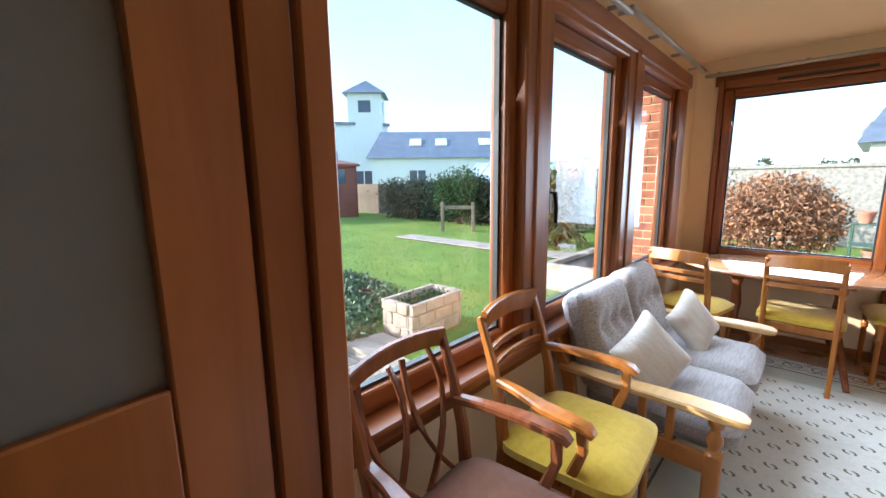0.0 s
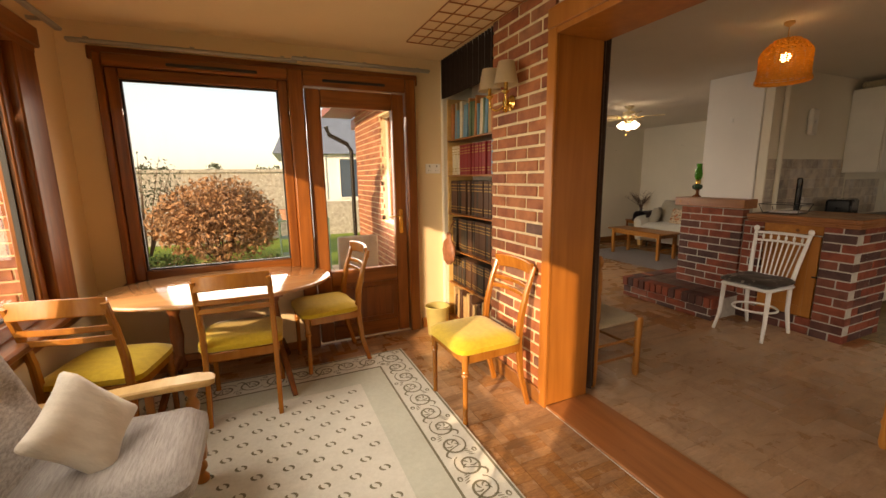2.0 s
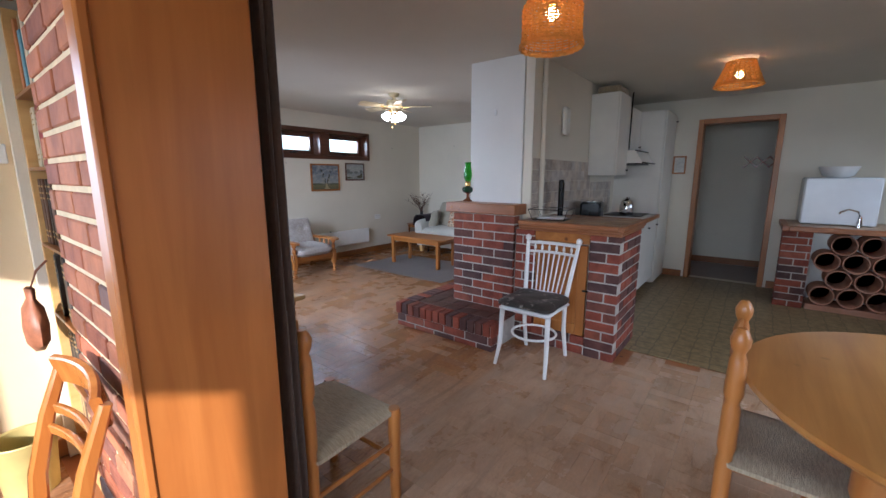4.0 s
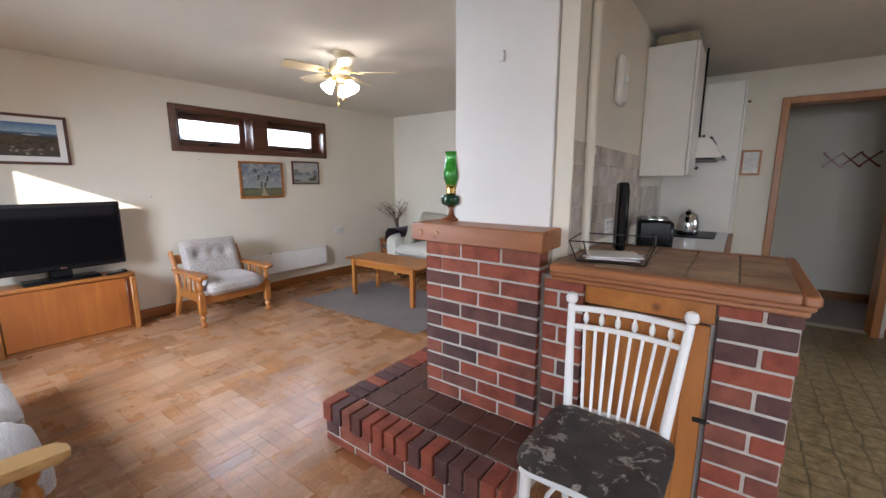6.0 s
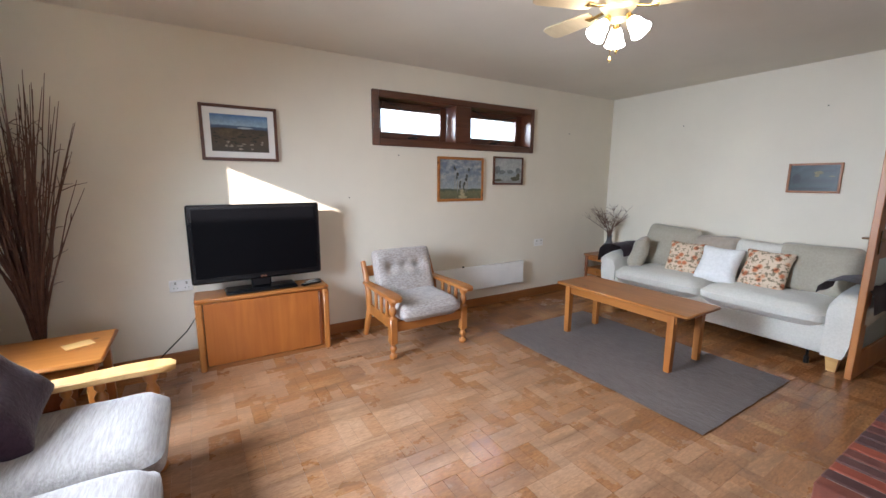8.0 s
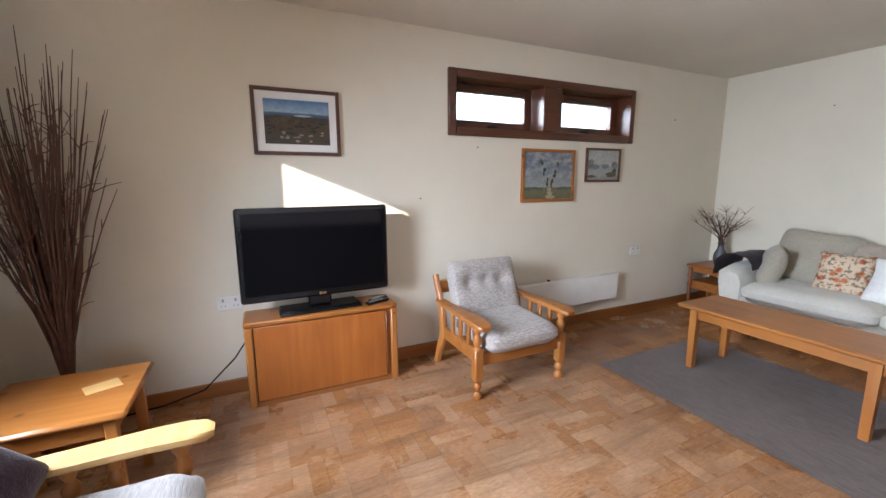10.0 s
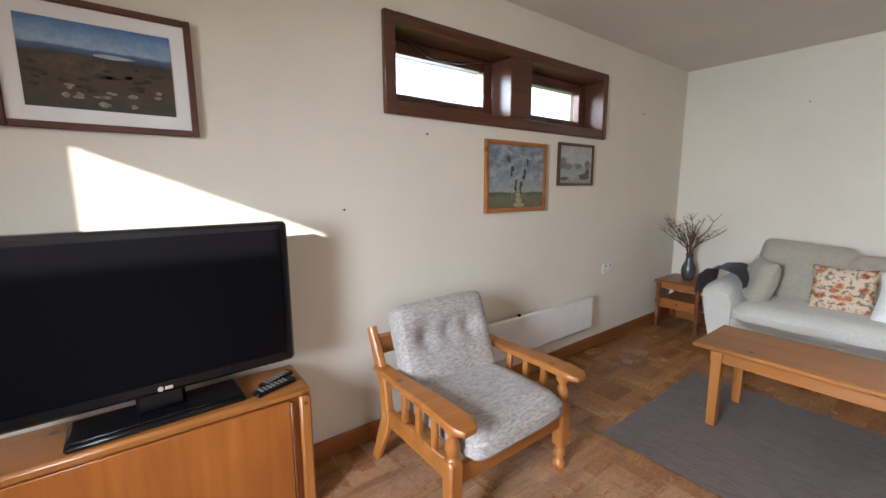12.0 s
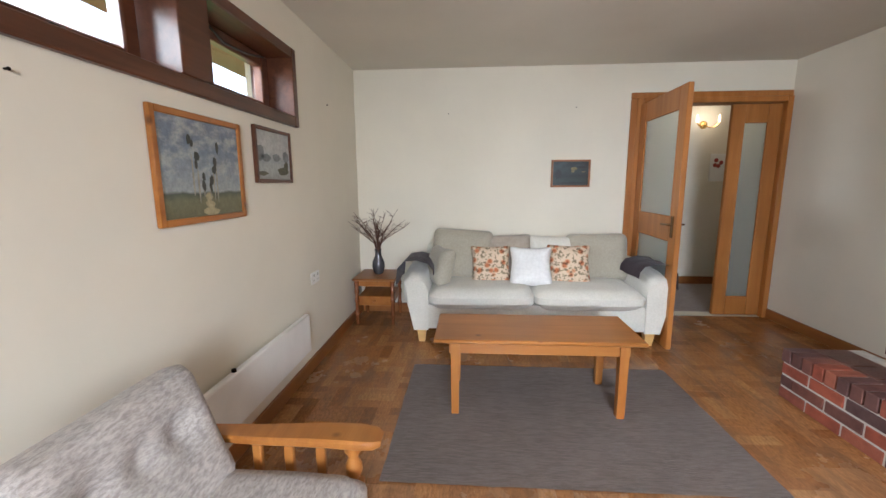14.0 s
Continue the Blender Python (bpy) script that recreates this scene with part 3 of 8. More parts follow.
skirt("skirting_north", (2.24, 8.16, 7.452, 7.47, 0.0, 0.095))
skirt("skirting_east", (8.142, 8.16, 4.87, 7.45, 0.0, 0.095))
skirt("skirting_inner", (6.9, 8.14, 3.42, 3.438, 0.0, 0.095))
skirt("skirting_kitchen", (8.082, 8.10, 2.53, 3.32, 0.0, 0.095), (8.082, 8.10, 0.1, 1.59, 0.0, 0.095))
skirt("skirting_end", (1.72, 1.955, 4.432, 4.45, 0.0, 0.095), (-0.68, 0.76, 4.432, 4.45, 0.0, 0.07))
skirt("skirting_pier", (1.898, 1.918, 2.88, 3.50, 0.0, 0.10))
skirt("skirting_hall", (9.482, 9.5, 2.9, 7.0, 0.0, 0.1), (9.482, 9.5, -0.2, 2.8, 0.0, 0.1))


# timber lining of the wide opening
bm = B((1.915, 2.245, 2.838, 2.872, 0.012, 2.24), r=0.004)
box(bm, 1.900, 1.925, 2.832, 2.905, 0.0, 2.24, r=0.006)
structure("opening_jamb", bm, JAMB, "broad varnished orange wooden jamb", "door frame")
bm = B((1.905, 2.25, 0.75, 2.838, 2.16, 2.24), r=0.004)
box(bm, 1.895, 1.925, 0.75, 2.905, 2.19, 2.30, r=0.006)
structure("opening_lintel", bm, JAMB, "varnished orange wooden lintel over the opening", "door frame")
structure("opening_jamb_south", B((1.905, 2.25, 0.75, 0.79, 0.012, 2.16), r=0.004), JAMB, "varnished wooden jamb", "door frame")


# windows
def pane(parent, b):
    p = part("pane", B(b), GLASS, parent, "clear window glass")
    p.visible_shadow = False
    return p


def framed(win, axis, d0, d1, lo, hi, z0, z1, w, name="sash", material=None, seal=True):
    """A rectangular timber frame of members w wide, with a rubber seal and a pane."""
    f = (lambda p, q, a, b, e, g: (a, b, p, q, e, g)) if axis == "x" else (lambda p, q, a, b, e, g: (p, q, a, b, e, g))
    mats = (material or JOINERY, JOINERY_Y if axis == "x" else JOINERY_X)
    s = part(name, B(f(lo, lo + w, d0, d1, z0, z1), f(hi - w, hi, d0, d1, z0, z1), r=0.008), mats[0], win)
    part("rail", B(f(lo + w, hi - w, d0 + 0.002, d1 - 0.002, z0, z0 + w), f(lo + w, hi - w, d0 + 0.002, d1 - 0.002, z1 - w, z1), r=0.008), material or mats[1], s)
    c = (d0 + d1) / 2
    if seal:
        k = 0.012
        a, b = lo + w, hi - w
        part("seal", B(f(a, a + k, c - 0.012, c + 0.012, z0 + w, z1 - w), f(b - k, b, c - 0.012, c + 0.012, z0 + w, z1 - w), f(a + k, b - k, c - 0.012, c + 0.012, z0 + w, z0 + w + k), f(a + k, b - k, c - 0.012, c + 0.012, z1 - w - k, z1 - w)), RUBBER, s)
    pane(s, f(lo + w, hi - w, c - 0.003, c + 0.003, z0 + w, z1 - w))
    return s


win1 = thing("window_1", "tall brown timber garden windows with a deep sill", "window", kind="structure")
part("post", B((-0.80, -0.655, 0.50, 0.56, 0.70, 2.20), r=0.008), JOINERY, win1)
part("post", B((-0.80, -0.650, 1.515, 1.735, 0.70, 2.20), r=0.010), JOINERY, win1)
part("post", B((-0.80, -0.640, 1.590, 1.660, 0.70, 2.20), r=0.008), JOINERY, win1)
part("post", B((-0.80, -0.650, 2.64, 2.92, 0.70, 2.20), r=0.010), JOINERY, win1)
part("post", B((-0.80, -0.640, 2.74, 2.82, 0.70, 2.20), r=0.008), JOINERY, win1)
part("post", B((-0.80, -0.655, 3.84, 4.08, 0.70, 2.20), r=0.010), JOINERY, win1)
part("head", B((-0.80, -0.652, 0.50, 4.08, 2.12, 2.20), (-0.672, -0.640, 0.46, 4.12, 2.16, 2.27), r=0.008), JOINERY_Y, win1)
part("window_sill", B((-0.80, -0.60, 0.46, 4.10, 0.665, 0.712), (-0.675, -0.645, 0.46, 4.10, 0.60, 0.665), r=0.012), JOINERY_Y, win1)
for lo, hi in ((0.56, 1.515), (1.735, 2.64), (2.92, 3.84)):
    framed(win1, "x", -0.775, -0.695, lo, hi, 0.712, 2.12, 0.075)
bm = B((-0.690, -0.665, 1.755, 1.785, 1.27, 1.38), r=0.004)
sweep(bm, [(-0.665, 1.77, 1.36), (-0.645, 1.77, 1.36), (-0.640, 1.775, 1.30), (-0.645, 1.785, 1.22)], 0.018, 0.012)
part("window_handle", bm, BLACKMETAL, win1, "dark metal window handle")

win2 = thing("window_2", "brown timber end window beside the glazed door", "window", kind="structure")
part("post", B((-0.50, -0.455, 4.40, 4.55, 0.66, 2.245), r=0.008), JOINERY, win2)
part("post", B((0.665, 0.775, 4.395, 4.55, 0.0, 2.245), r=0.010), JOINERY, win2)
part("head", B((-0.455, 0.665, 4.40, 4.55, 2.165, 2.245), (-0.53, 1.72, 4.425, 4.449, 2.20, 2.285), r=0.008), JOINERY_X, win2)
part("window_sill", B((-0.52, 0.664, 4.37, 4.55, 0.66, 0.715), r=0.010), JOINERY_X, win2)
framed(win2, "y", 4.435, 4.52, -0.455, 0.665, 0.715, 2.165, 0.07)
part("vent", B((-0.10, 0.46, 4.392, 4.402, 2.185, 2.205), r=0.003), RUBBER, win2, "dark trickle vent slot")

door1 = thing("door_1", "glazed brown timber garden door, closed", "door", kind="structure")
part("frame_post", B((1.60, 1.69, 4.395, 4.55, 0.0, 2.245), r=0.010), JOINERY, door1)
part("frame_head", B((0.775, 1.60, 4.40, 4.55, 2.13, 2.245), r=0.008), JOINERY_X, door1)
part("vent", B((0.92, 1.42, 4.392, 4.402, 2.165, 2.185), r=0.003), RUBBER, door1, "dark trickle vent slot")
dl = part("leaf", B((0.785, 0.90, 4.43, 4.50, 0.02, 2.12), (1.485, 1.592, 4.43, 4.50, 0.02, 2.12), r=0.008), JOINERY, door1)
part("rail", B((0.90, 1.485, 4.432, 4.498, 1.985, 2.12), (0.90, 1.485, 4.432, 4.498, 0.51, 0.64), (0.90, 1.485, 4.432, 4.498, 0.02, 0.15), r=0.008), JOINERY_X, dl)
part("panel", B((0.885, 1.50, 4.450, 4.480, 0.13, 0.53), (0.945, 1.44, 4.440, 4.452, 0.19, 0.47), r=0.006), JOINERY, dl)
pane(dl, (0.90, 1.485, 4.463, 4.469, 0.64, 1.985))
bm = B((1.515, 1.555, 4.418, 4.430, 0.93, 1.15), r=0.005)
sweep(bm, [(1.535, 4.42, 1.09), (1.535, 4.375, 1.09), (1.50, 4.37, 1.09), (1.41, 4.375, 1.088)], 0.02, 0.014)
lathe(bm, [(0.012, 0), (0.012, 0.012)], n=10, m=Matrix.Translation((1.535, 4.42, 0.98)) @ Matrix.Rotation(radians(90), 4, "X"))
part("door_handle", bm, BRASS, dl, "brass lever handle")

win3 = thing("window_3", "dark-stained high window with two splayed lights", "window", kind="structure")
part("window_frame", B((4.85, 4.915, 7.445, 7.72, 1.68, 2.155), (6.715, 6.77, 7.445, 7.72, 1.68, 2.155), (5.715, 5.905, 7.445, 7.72, 1.745, 2.095), r=0.006), DARKFRAME, win3)
part("head", B((4.915, 6.715, 7.445, 7.72, 2.095, 2.155), r=0.006), DARKFRAME, win3)
part("window_sill", B((4.915, 6.715, 7.445, 7.72, 1.68, 1.745), r=0.006), DARKFRAME, win3)
for lo, hi in ((4.915, 5.715), (5.905, 6.715)):
    s = framed(win3, "y", 7.60, 7.66, lo + 0.01, hi - 0.01, 1.747, 2.093, 0.072, material=DARKFRAME, seal=False)
    bm = B(((lo + hi) / 2 - 0.05, (lo + hi) / 2 + 0.05, 7.585, 7.60, 1.765, 1.785), r=0.003)
    sweep(bm, [((lo + hi) / 2 - 0.04, 7.588, 1.775), ((lo + hi) / 2 + 0.02, 7.57, 1.79), ((lo + hi) / 2 + 0.08, 7.575, 1.785)], 0.012, 0.01)
    part("catch", bm, BLACKMETAL, s, "metal window catch")
    b2 = bmesh.new()
    sweep(b2, [(lo + 0.10, 7.58, 2.10), (lo + 0.3, 7.57, 2.02), (lo + 0.5, 7.57, 2.03), (hi - 0.1, 7.58, 2.07)], 0.006, 0.006, 6)
    part("cord", b2, RUBBER, s)

win4 = thing("window_4", "wide brown timber lounge window", "window", kind="structure")
framed(win4, "x", 2.02, 2.10, 5.47, 6.36, 0.85, 2.21, 0.05)
# window 5 is unseen, assumed from the light on the dining floor
win5 = thing("window_5", "dining room window, unseen, assumed from the light", "window", kind="structure")
framed(win5, "y", -0.14, -0.06, 3.1, 4.7, 0.6, 2.05, 0.07)
win6 = thing("window_6", "kitchen window over the sink", "window", kind="structure")
framed(win6, "y", -0.14, -0.06, 6.25, 7.55, 1.05, 2.05, 0.07)

# inner door at the start of the walk
door2 = thing("door_2", "brown wooden inner door with obscured glass, open", "door", kind="structure")
part("jamb", B((-0.475, -0.36, 0.395, 0.452, 0.0, 2.14), (-0.42, -0.375, 0.315, 0.393, 0.0, 2.14), r=0.006), JAMB, door2)
part("jamb", B((0.52, 0.60, 0.385, 0.452, 0.0, 2.14), (0.52, 0.58, 0.27, 0.385, 0.0, 2.14), r=0.006), JAMB, door2)
part("head", B((-0.36, 0.52, 0.27, 0.452, 2.06, 2.14), r=0.006), JAMB, door2)
leaf = new("leaf")
leaf.parent = door2
leaf.empty_display_size = 0.1
leaf.matrix_world = pose(-0.400, 0.305, 0, 0, 0, 7)
lf = (-0.02, 0.02)
part("stile", B((*lf, -0.13, 0.0, 0.01, 2.04), r=0.004), JAMB, leaf)
part("stile", B((*lf, -0.80, -0.67, 0.01, 2.04), r=0.004), JAMB, leaf)
part("rail", B((-0.019, 0.019, -0.67, -0.13, 0.01, 1.15), (-0.019, 0.019, -0.67, -0.13, 1.90, 2.04), r=0.004), JAMB, leaf)
part("glazing", B((-0.004, 0.004, -0.67, -0.13, 1.15, 1.90)), FROST, leaf, "obscured door glass")

# double doors to the hall
door3 = thing("door_3", "oak-veneered double doors with obscured glass, one leaf open", "door", kind="structure")
part("frame_post", B((8.13, 8.31, 4.74, 4.80, 0.0, 2.09), (8.138, 8.16, 4.79, 4.85, 0, 2.084), r=0.005), OAKDOOR, door3)
part("frame_post", B((8.13, 8.31, 3.425, 3.475, 0.0, 2.09), r=0.005), OAKDOOR, door3)
part("frame_head", B((8.13, 8.31, 3.475, 4.74, 2.04, 2.09), (8.138, 8.16, 3.43, 4.85, 2.085, 2.14), r=0.005), OAKDOOR, door3)


def glazed_leaf(parent, width, m, mid=True, handle=True):
    lf = new("leaf")
    lf.parent = parent
    lf.empty_display_size = 0.1
    lf.matrix_world = m
    part("stile", B((0, 0.12, -0.02, 0.02, 0.01, 2.03), r=0.004), OAKDOOR, lf)
    part("stile", B((width - 0.12, width, -0.02, 0.02, 0.01, 2.03), r=0.004), OAKDOOR, lf)
    rails = [(0.01, 0.20 if mid else 0.20), (1.86, 2.03)] + ([(0.86, 1.06)] if mid else [])
    part("rail", B(*[(0.12, width - 0.12, -0.019, 0.019, a, b) for a, b in rails], r=0.004), OAKDOOR, lf)
    lights = [(0.20, 0.86), (1.06, 1.86)] if mid else [(0.20, 1.86)]
    for a, b in lights:
        part("glazing", B((0.12, width - 0.12, -0.004, 0.004, a, b)), FROST, lf, "obscured door glass")
    if handle:
        bm = bmesh.new()
        for s in (1, -1):
            box(bm, width - 0.075, width - 0.045, s * 0.02, s * 0.027, 0.90, 1.06, r=0.003)
            sweep(bm, [(width - 0.06, s * 0.025, 1.0), (width - 0.06, s * 0.06, 1.0), (width - 0.16, s * 0.062, 0.995)], 0.018, 0.014)
        part("door_handle", bm, BRONZE, lf, "dark bronze lever handle")
    return lf


glazed_leaf(door3, 0.86, pose(8.125, 4.745, 0, 0, 0, 178.5))
glazed_leaf(door3, 0.44, pose(8.20, 3.478, 0, 0, 0, 90), mid=False, handle=False)

# kitchen doorway and rail
bm = B((8.07, 8.30, 2.44, 2.50, 0.0, 2.13), (8.07, 8.30, 1.62, 1.68, 0.0, 2.13), r=0.005)
box(bm, 8.07, 8.30, 1.68, 2.44, 2.07, 2.13, r=0.005)
structure("door_frame_kitchen", bm, OAKDOOR, "plain pine door frame", "door frame")


# ---- seating ----
def turned(bm, x, y, z0, z1, r, rings=()):
    """A turned leg: a thin foot, swelling bands at the given heights (0 to 1) and a square-ish head."""
    h = z1 - z0
    prof = [(r * 0.62, 0.0), (r * 0.75, 0.02), (r * 0.70, 0.05)]
    for k in sorted(rings):
        prof += [(r * 0.78, k - 0.05), (r * 1.12, k - 0.025), (r * 0.85, k), (r * 1.12, k + 0.025), (r * 0.80, k + 0.05)]
    prof += [(r, 0.93), (r, 1.0)]
    lathe(bm, [(a, z0 + b * h) for a, b in sorted(prof, key=lambda q: q[1])], x, y, 12)


def yew_chair(label, m, group, arms=False, seat=None, splats=False, wood_=None):
    """A bar-back dining chair that faces +y: sabre back legs, turned front legs, padded seat."""
    wd = wood_ or YEW
    c = thing("armchair" if arms else "dining_chair", label, "chair", m, group)
    w, d, sh = (0.50, 0.44, 0.45) if arms else (0.47, 0.43, 0.45)
    for s in (-1, 1):
        bm = bmesh.new()
        pts = [(s * (w / 2 - 0.045), -d / 2 - 0.06, 0.0), (s * (w / 2 - 0.045), -d / 2 - 0.005, 0.20), (s * (w / 2 - 0.045), -d / 2 + 0.02, 0.42), (s * (w / 2 - 0.045), -d / 2 + 0.005, 0.58), (s * (w / 2 - 0.045), -d / 2 - 0.035, 0.74), (s * (w / 2 - 0.045), -d / 2 - 0.085, 0.885)]
        sweep(bm, pts, [0.026, 0.029, 0.032, 0.032, 0.030, 0.028], [0.032, 0.036, 0.044, 0.040, 0.034, 0.026], side=(1, 0, 0))
        part("back_leg", bm, wd, c)
        bm = bmesh.new()
        turned(bm, s * (w / 2 - 0.03), d / 2 - 0.03, 0.0, 0.44, 0.021, (0.72,))
        part("front_leg", bm, wd, c)
    bm = bmesh.new()
    for y in (-d / 2 + 0.02, d / 2 - 0.03):
        box(bm, -w / 2 + 0.055, w / 2 - 0.055, y - 0.012, y + 0.012, 0.375, 0.43, r=0.004)
    for s in (-1, 1):
        box(bm, s * (w / 2 - 0.035) - 0.012, s * (w / 2 - 0.035) + 0.012, -d / 2 + 0.03, d / 2 - 0.05, 0.375, 0.43, r=0.004)
    part("seat_frame", bm, wd, c)
    bm = bmesh.new()
    soft(bm, w, d + 0.01, 0.10, Matrix.Translation((0, 0.012, 0.452)), 7, 2.2, cuts=10, rough=0.003)
    part("seat", bm, seat or MUSTARD, c, "brown padded seat" if seat is BROWNSEAT else "mustard yellow padded seat")
    x = w / 2 - 0.045
    bm = bmesh.new()
    sweep(bm, curve((-x, -d / 2 - 0.075, 0.865), (0, -d / 2 - 0.135, 0.885), (x, -d / 2 - 0.075, 0.865), 10), 0.085 if not splats else 0.06, 0.022, side=(0, 0.2, 1))
    part("top_rail", bm, wd, c)
    if splats:
        for s in (-1, 1):
            for a, b in ((0.02, 0.15), (0.15, 0.03)):
                bm = bmesh.new()
                sweep(bm, curve((s * a, -d / 2 + 0.01, 0.46), (s * (b + (b - a) * 0.5), -d / 2 - 0.02, 0.66), (s * b, -d / 2 - 0.10, 0.84), 8), 0.020, 0.014)
                part("splat", bm, wd, c)
    else:
        for z, y in ((0.70, -0.045), (0.755, -0.062)):
            bm = bmesh.new()
            sweep(bm, curve((-x, -d / 2 + y + 0.01, z + 0.0), (0, -d / 2 + y - 0.045, z + 0.01), (x, -d / 2 + y + 0.01, z), 8), 0.030, 0.014, side=(0, 0.15, 1))
            part("back_rail", bm, wd, c)
    if arms:
        for s in (-1, 1):
            bm = bmesh.new()
            xs = s * (w / 2 - 0.03)
            sweep(bm, [(xs - s * 0.02, -d / 2 - 0.02, 0.668), (xs, -d / 2 + 0.08, 0.668), (xs + s * 0.025, -0.03, 0.658), (xs + s * 0.03, 0.07, 0.650), (xs + s * 0.03, 0.115, 0.643), (xs + s * 0.03, 0.135, 0.628)], [0.034, 0.040, 0.054, 0.056, 0.050, 0.036], [0.030, 0.026, 0.026, 0.028, 0.030, 0.022])
            part("armrest", bm, wd, c)
            bm = bmesh.new()
            sweep(bm, [(xs, 0.05, 0.40), (xs + s * 0.012, 0.07, 0.48), (xs + s * 0.02, 0.10, 0.56), (xs + s * 0.026, 0.095, 0.645)], [0.03] * 4, [0.055, 0.035, 0.030, 0.036], side=(1, 0, 0))
            part("arm_post", bm, wd, c)
    return c


DINING = "yellow-seated chairs in the sunroom"
yl = "yew dining chair with a mustard seat"
yew_chair(yl + " by the brick pier", pose(1.565, 3.11, 0, 0, 0, 92), DINING)
yew_chair(yl + " under the oval table", pose(0.235, 3.76, 0, 0, 0, -2), DINING)
yew_chair(yl + " at the table's corner", pose(-0.40, 3.57, 0, 0, 0, -12), DINING)
yew_chair(yl + " beside the garden door", pose(0.80, 4.14, 0, 0, 0, 96), DINING)
yew_chair("yew armchair with a mustard velvet seat under the window", pose(-0.325, 1.40, 0, 0, 0, -86) @ Matrix.Diagonal((1, 1, 1.05, 1)), DINING, True)
yew_chair("red-brown armchair with curved splats and a brown seat", pose(-0.32, 0.82, 0, 0, 0, -84) @ Matrix.Diagonal((1, 1, 1.05, 1)), DINING, True, BROWNSEAT, True, MAHOG)


def pine_settee(name, label, category, m, seats, depth=0.72, cushion=None, arm_mat=None):
    """A pine-framed settee that faces +y, with loose buttoned cushions."""
    c = thing(name, label, category, m)
    am = arm_mat or PALEPINE
    sw = 0.56
    w = seats * sw
    for s in (-1, 1):
        x = s * (w / 2 + 0.045)
        bm = bmesh.new()
        pts = [(x, -depth / 2 - 0.02, 0.515), (x, -0.10, 0.515), (x, depth / 2 - 0.16, 0.522), (x, depth / 2 - 0.05, 0.520), (x, depth / 2 + 0.005, 0.516), (x, depth / 2 + 0.030, 0.512)]
        sweep(bm, pts, [0.065, 0.085, 0.105, 0.112, 0.098, 0.056], [0.028, 0.030, 0.034, 0.034, 0.032, 0.024])
        part("armrest", bm, am, c, "pale pine armrest")
        bm = bmesh.new()
        lathe(bm, [(0.022, 0.0), (0.030, 0.012), (0.031, 0.03), (0.015, 0.052), (0.016, 0.060), (0.028, 0.078), (0.027, 0.096), (0.016, 0.115), (0.026, 0.130)], x, depth / 2 - 0.07, 16)
        box(bm, x - 0.030, x + 0.030, depth / 2 - 0.10, depth / 2 - 0.04, 0.128, 0.350, r=0.008)
        lathe(bm, [(0.026, 0.346), (0.017, 0.362), (0.029, 0.392), (0.028, 0.415), (0.017, 0.440), (0.018, 0.452), (0.030, 0.470), (0.030, 0.505)], x, depth / 2 - 0.07, 16)
        part("front_leg", bm, PINE_Z, c)
        bm = bmesh.new()
        sweep(bm, [(x, -depth / 2 - 0.07, 0.0), (x, -depth / 2 + 0.05, 0.28), (x, -depth / 2 + 0.02, 0.46), (x, -depth / 2 - 0.09, 0.70)], [0.036] * 4, [0.05, 0.075, 0.065, 0.045], side=(1, 0, 0))
        part("back_leg", bm, PINE_Z, c)
        for k in range(3):
            y = -0.10 + k * 0.11
            bm = bmesh.new()
            if seats == 3:
                lathe(bm, [(0.014, 0.33), (0.018, 0.36), (0.011, 0.38), (0.024, 0.41), (0.026, 0.43), (0.012, 0.455), (0.022, 0.475), (0.016, 0.505)], x, y, 12)
            else:
                box(bm, x - 0.011, x + 0.011, y - 0.016, y + 0.016, 0.33, 0.505, r=0.004)
            part("arm_spindle", bm, PINE_Z, c)
        part("side_rail", B((x - 0.014, x + 0.014, -depth / 2 + 0.03, depth / 2 - 0.09, 0.245, 0.335), r=0.006), PINE, c)
    part("front_rail", B((-w / 2 - 0.03, w / 2 + 0.03, depth / 2 - 0.085, depth / 2 - 0.057, 0.225, 0.315), r=0.006), PINE, c)
    part("back_rail", B((-w / 2 - 0.03, w / 2 + 0.03, -depth / 2 - 0.075, -depth / 2 - 0.05, 0.56, 0.66), r=0.006), PINE, c)
    for k in range(seats):
        x = (k - (seats - 1) / 2) * sw
        bm = bmesh.new()
        soft(bm, sw - 0.005, depth - 0.06, 0.17, Matrix.Translation((x, 0.035, 0.375)), 9, 3.0, rough=0.004, seed=k * 3.0)
        part("seat_cushion", bm, cushion or RIBBED, c, "grey ribbed tweed cushion")
        bm = bmesh.new()
        mb = Matrix.Translation((x, -depth / 2 + 0.055, 0.625 if seats > 1 else 0.605)) @ Matrix.Rotation(radians(-72), 4, "X")
        soft(bm, sw - 0.01, 0.50 if seats > 1 else 0.43, 0.19 if seats > 1 else 0.15, mb, 9 if seats > 1 else 14, 2.8 if seats > 1 else 3.4, tufts=[(dx, dy, 0.050, 0.055) for dx in (-0.13, 0.0, 0.13) for dy in (-0.04,)], rough=0.006, cuts=20, seed=k * 2.0 + 1)
        part("back_cushion", bm, TWEED, c, "buttoned grey tweed cushion")
    return c


pine_settee("settee", "pine settee with buttoned grey tweed cushions under the window", "settee", pose(-0.235, 2.43, 0, 0, 0, -90), 2, 0.70)
pine_settee("lounge_settee", "pine settee with three grey tweed seat cushions", "settee", pose(2.93, 5.30, 0, 0, 0, -90), 3, 0.74)
pine_settee("easy_chair", "honey pine easy chair with buttoned grey cushions", "armchair", pose(5.012, 6.955, 0, 0, 0, 180) @ Matrix.Diagonal((1, 1, 0.95, 1)), 1, 0.60, TWEED, PINE)


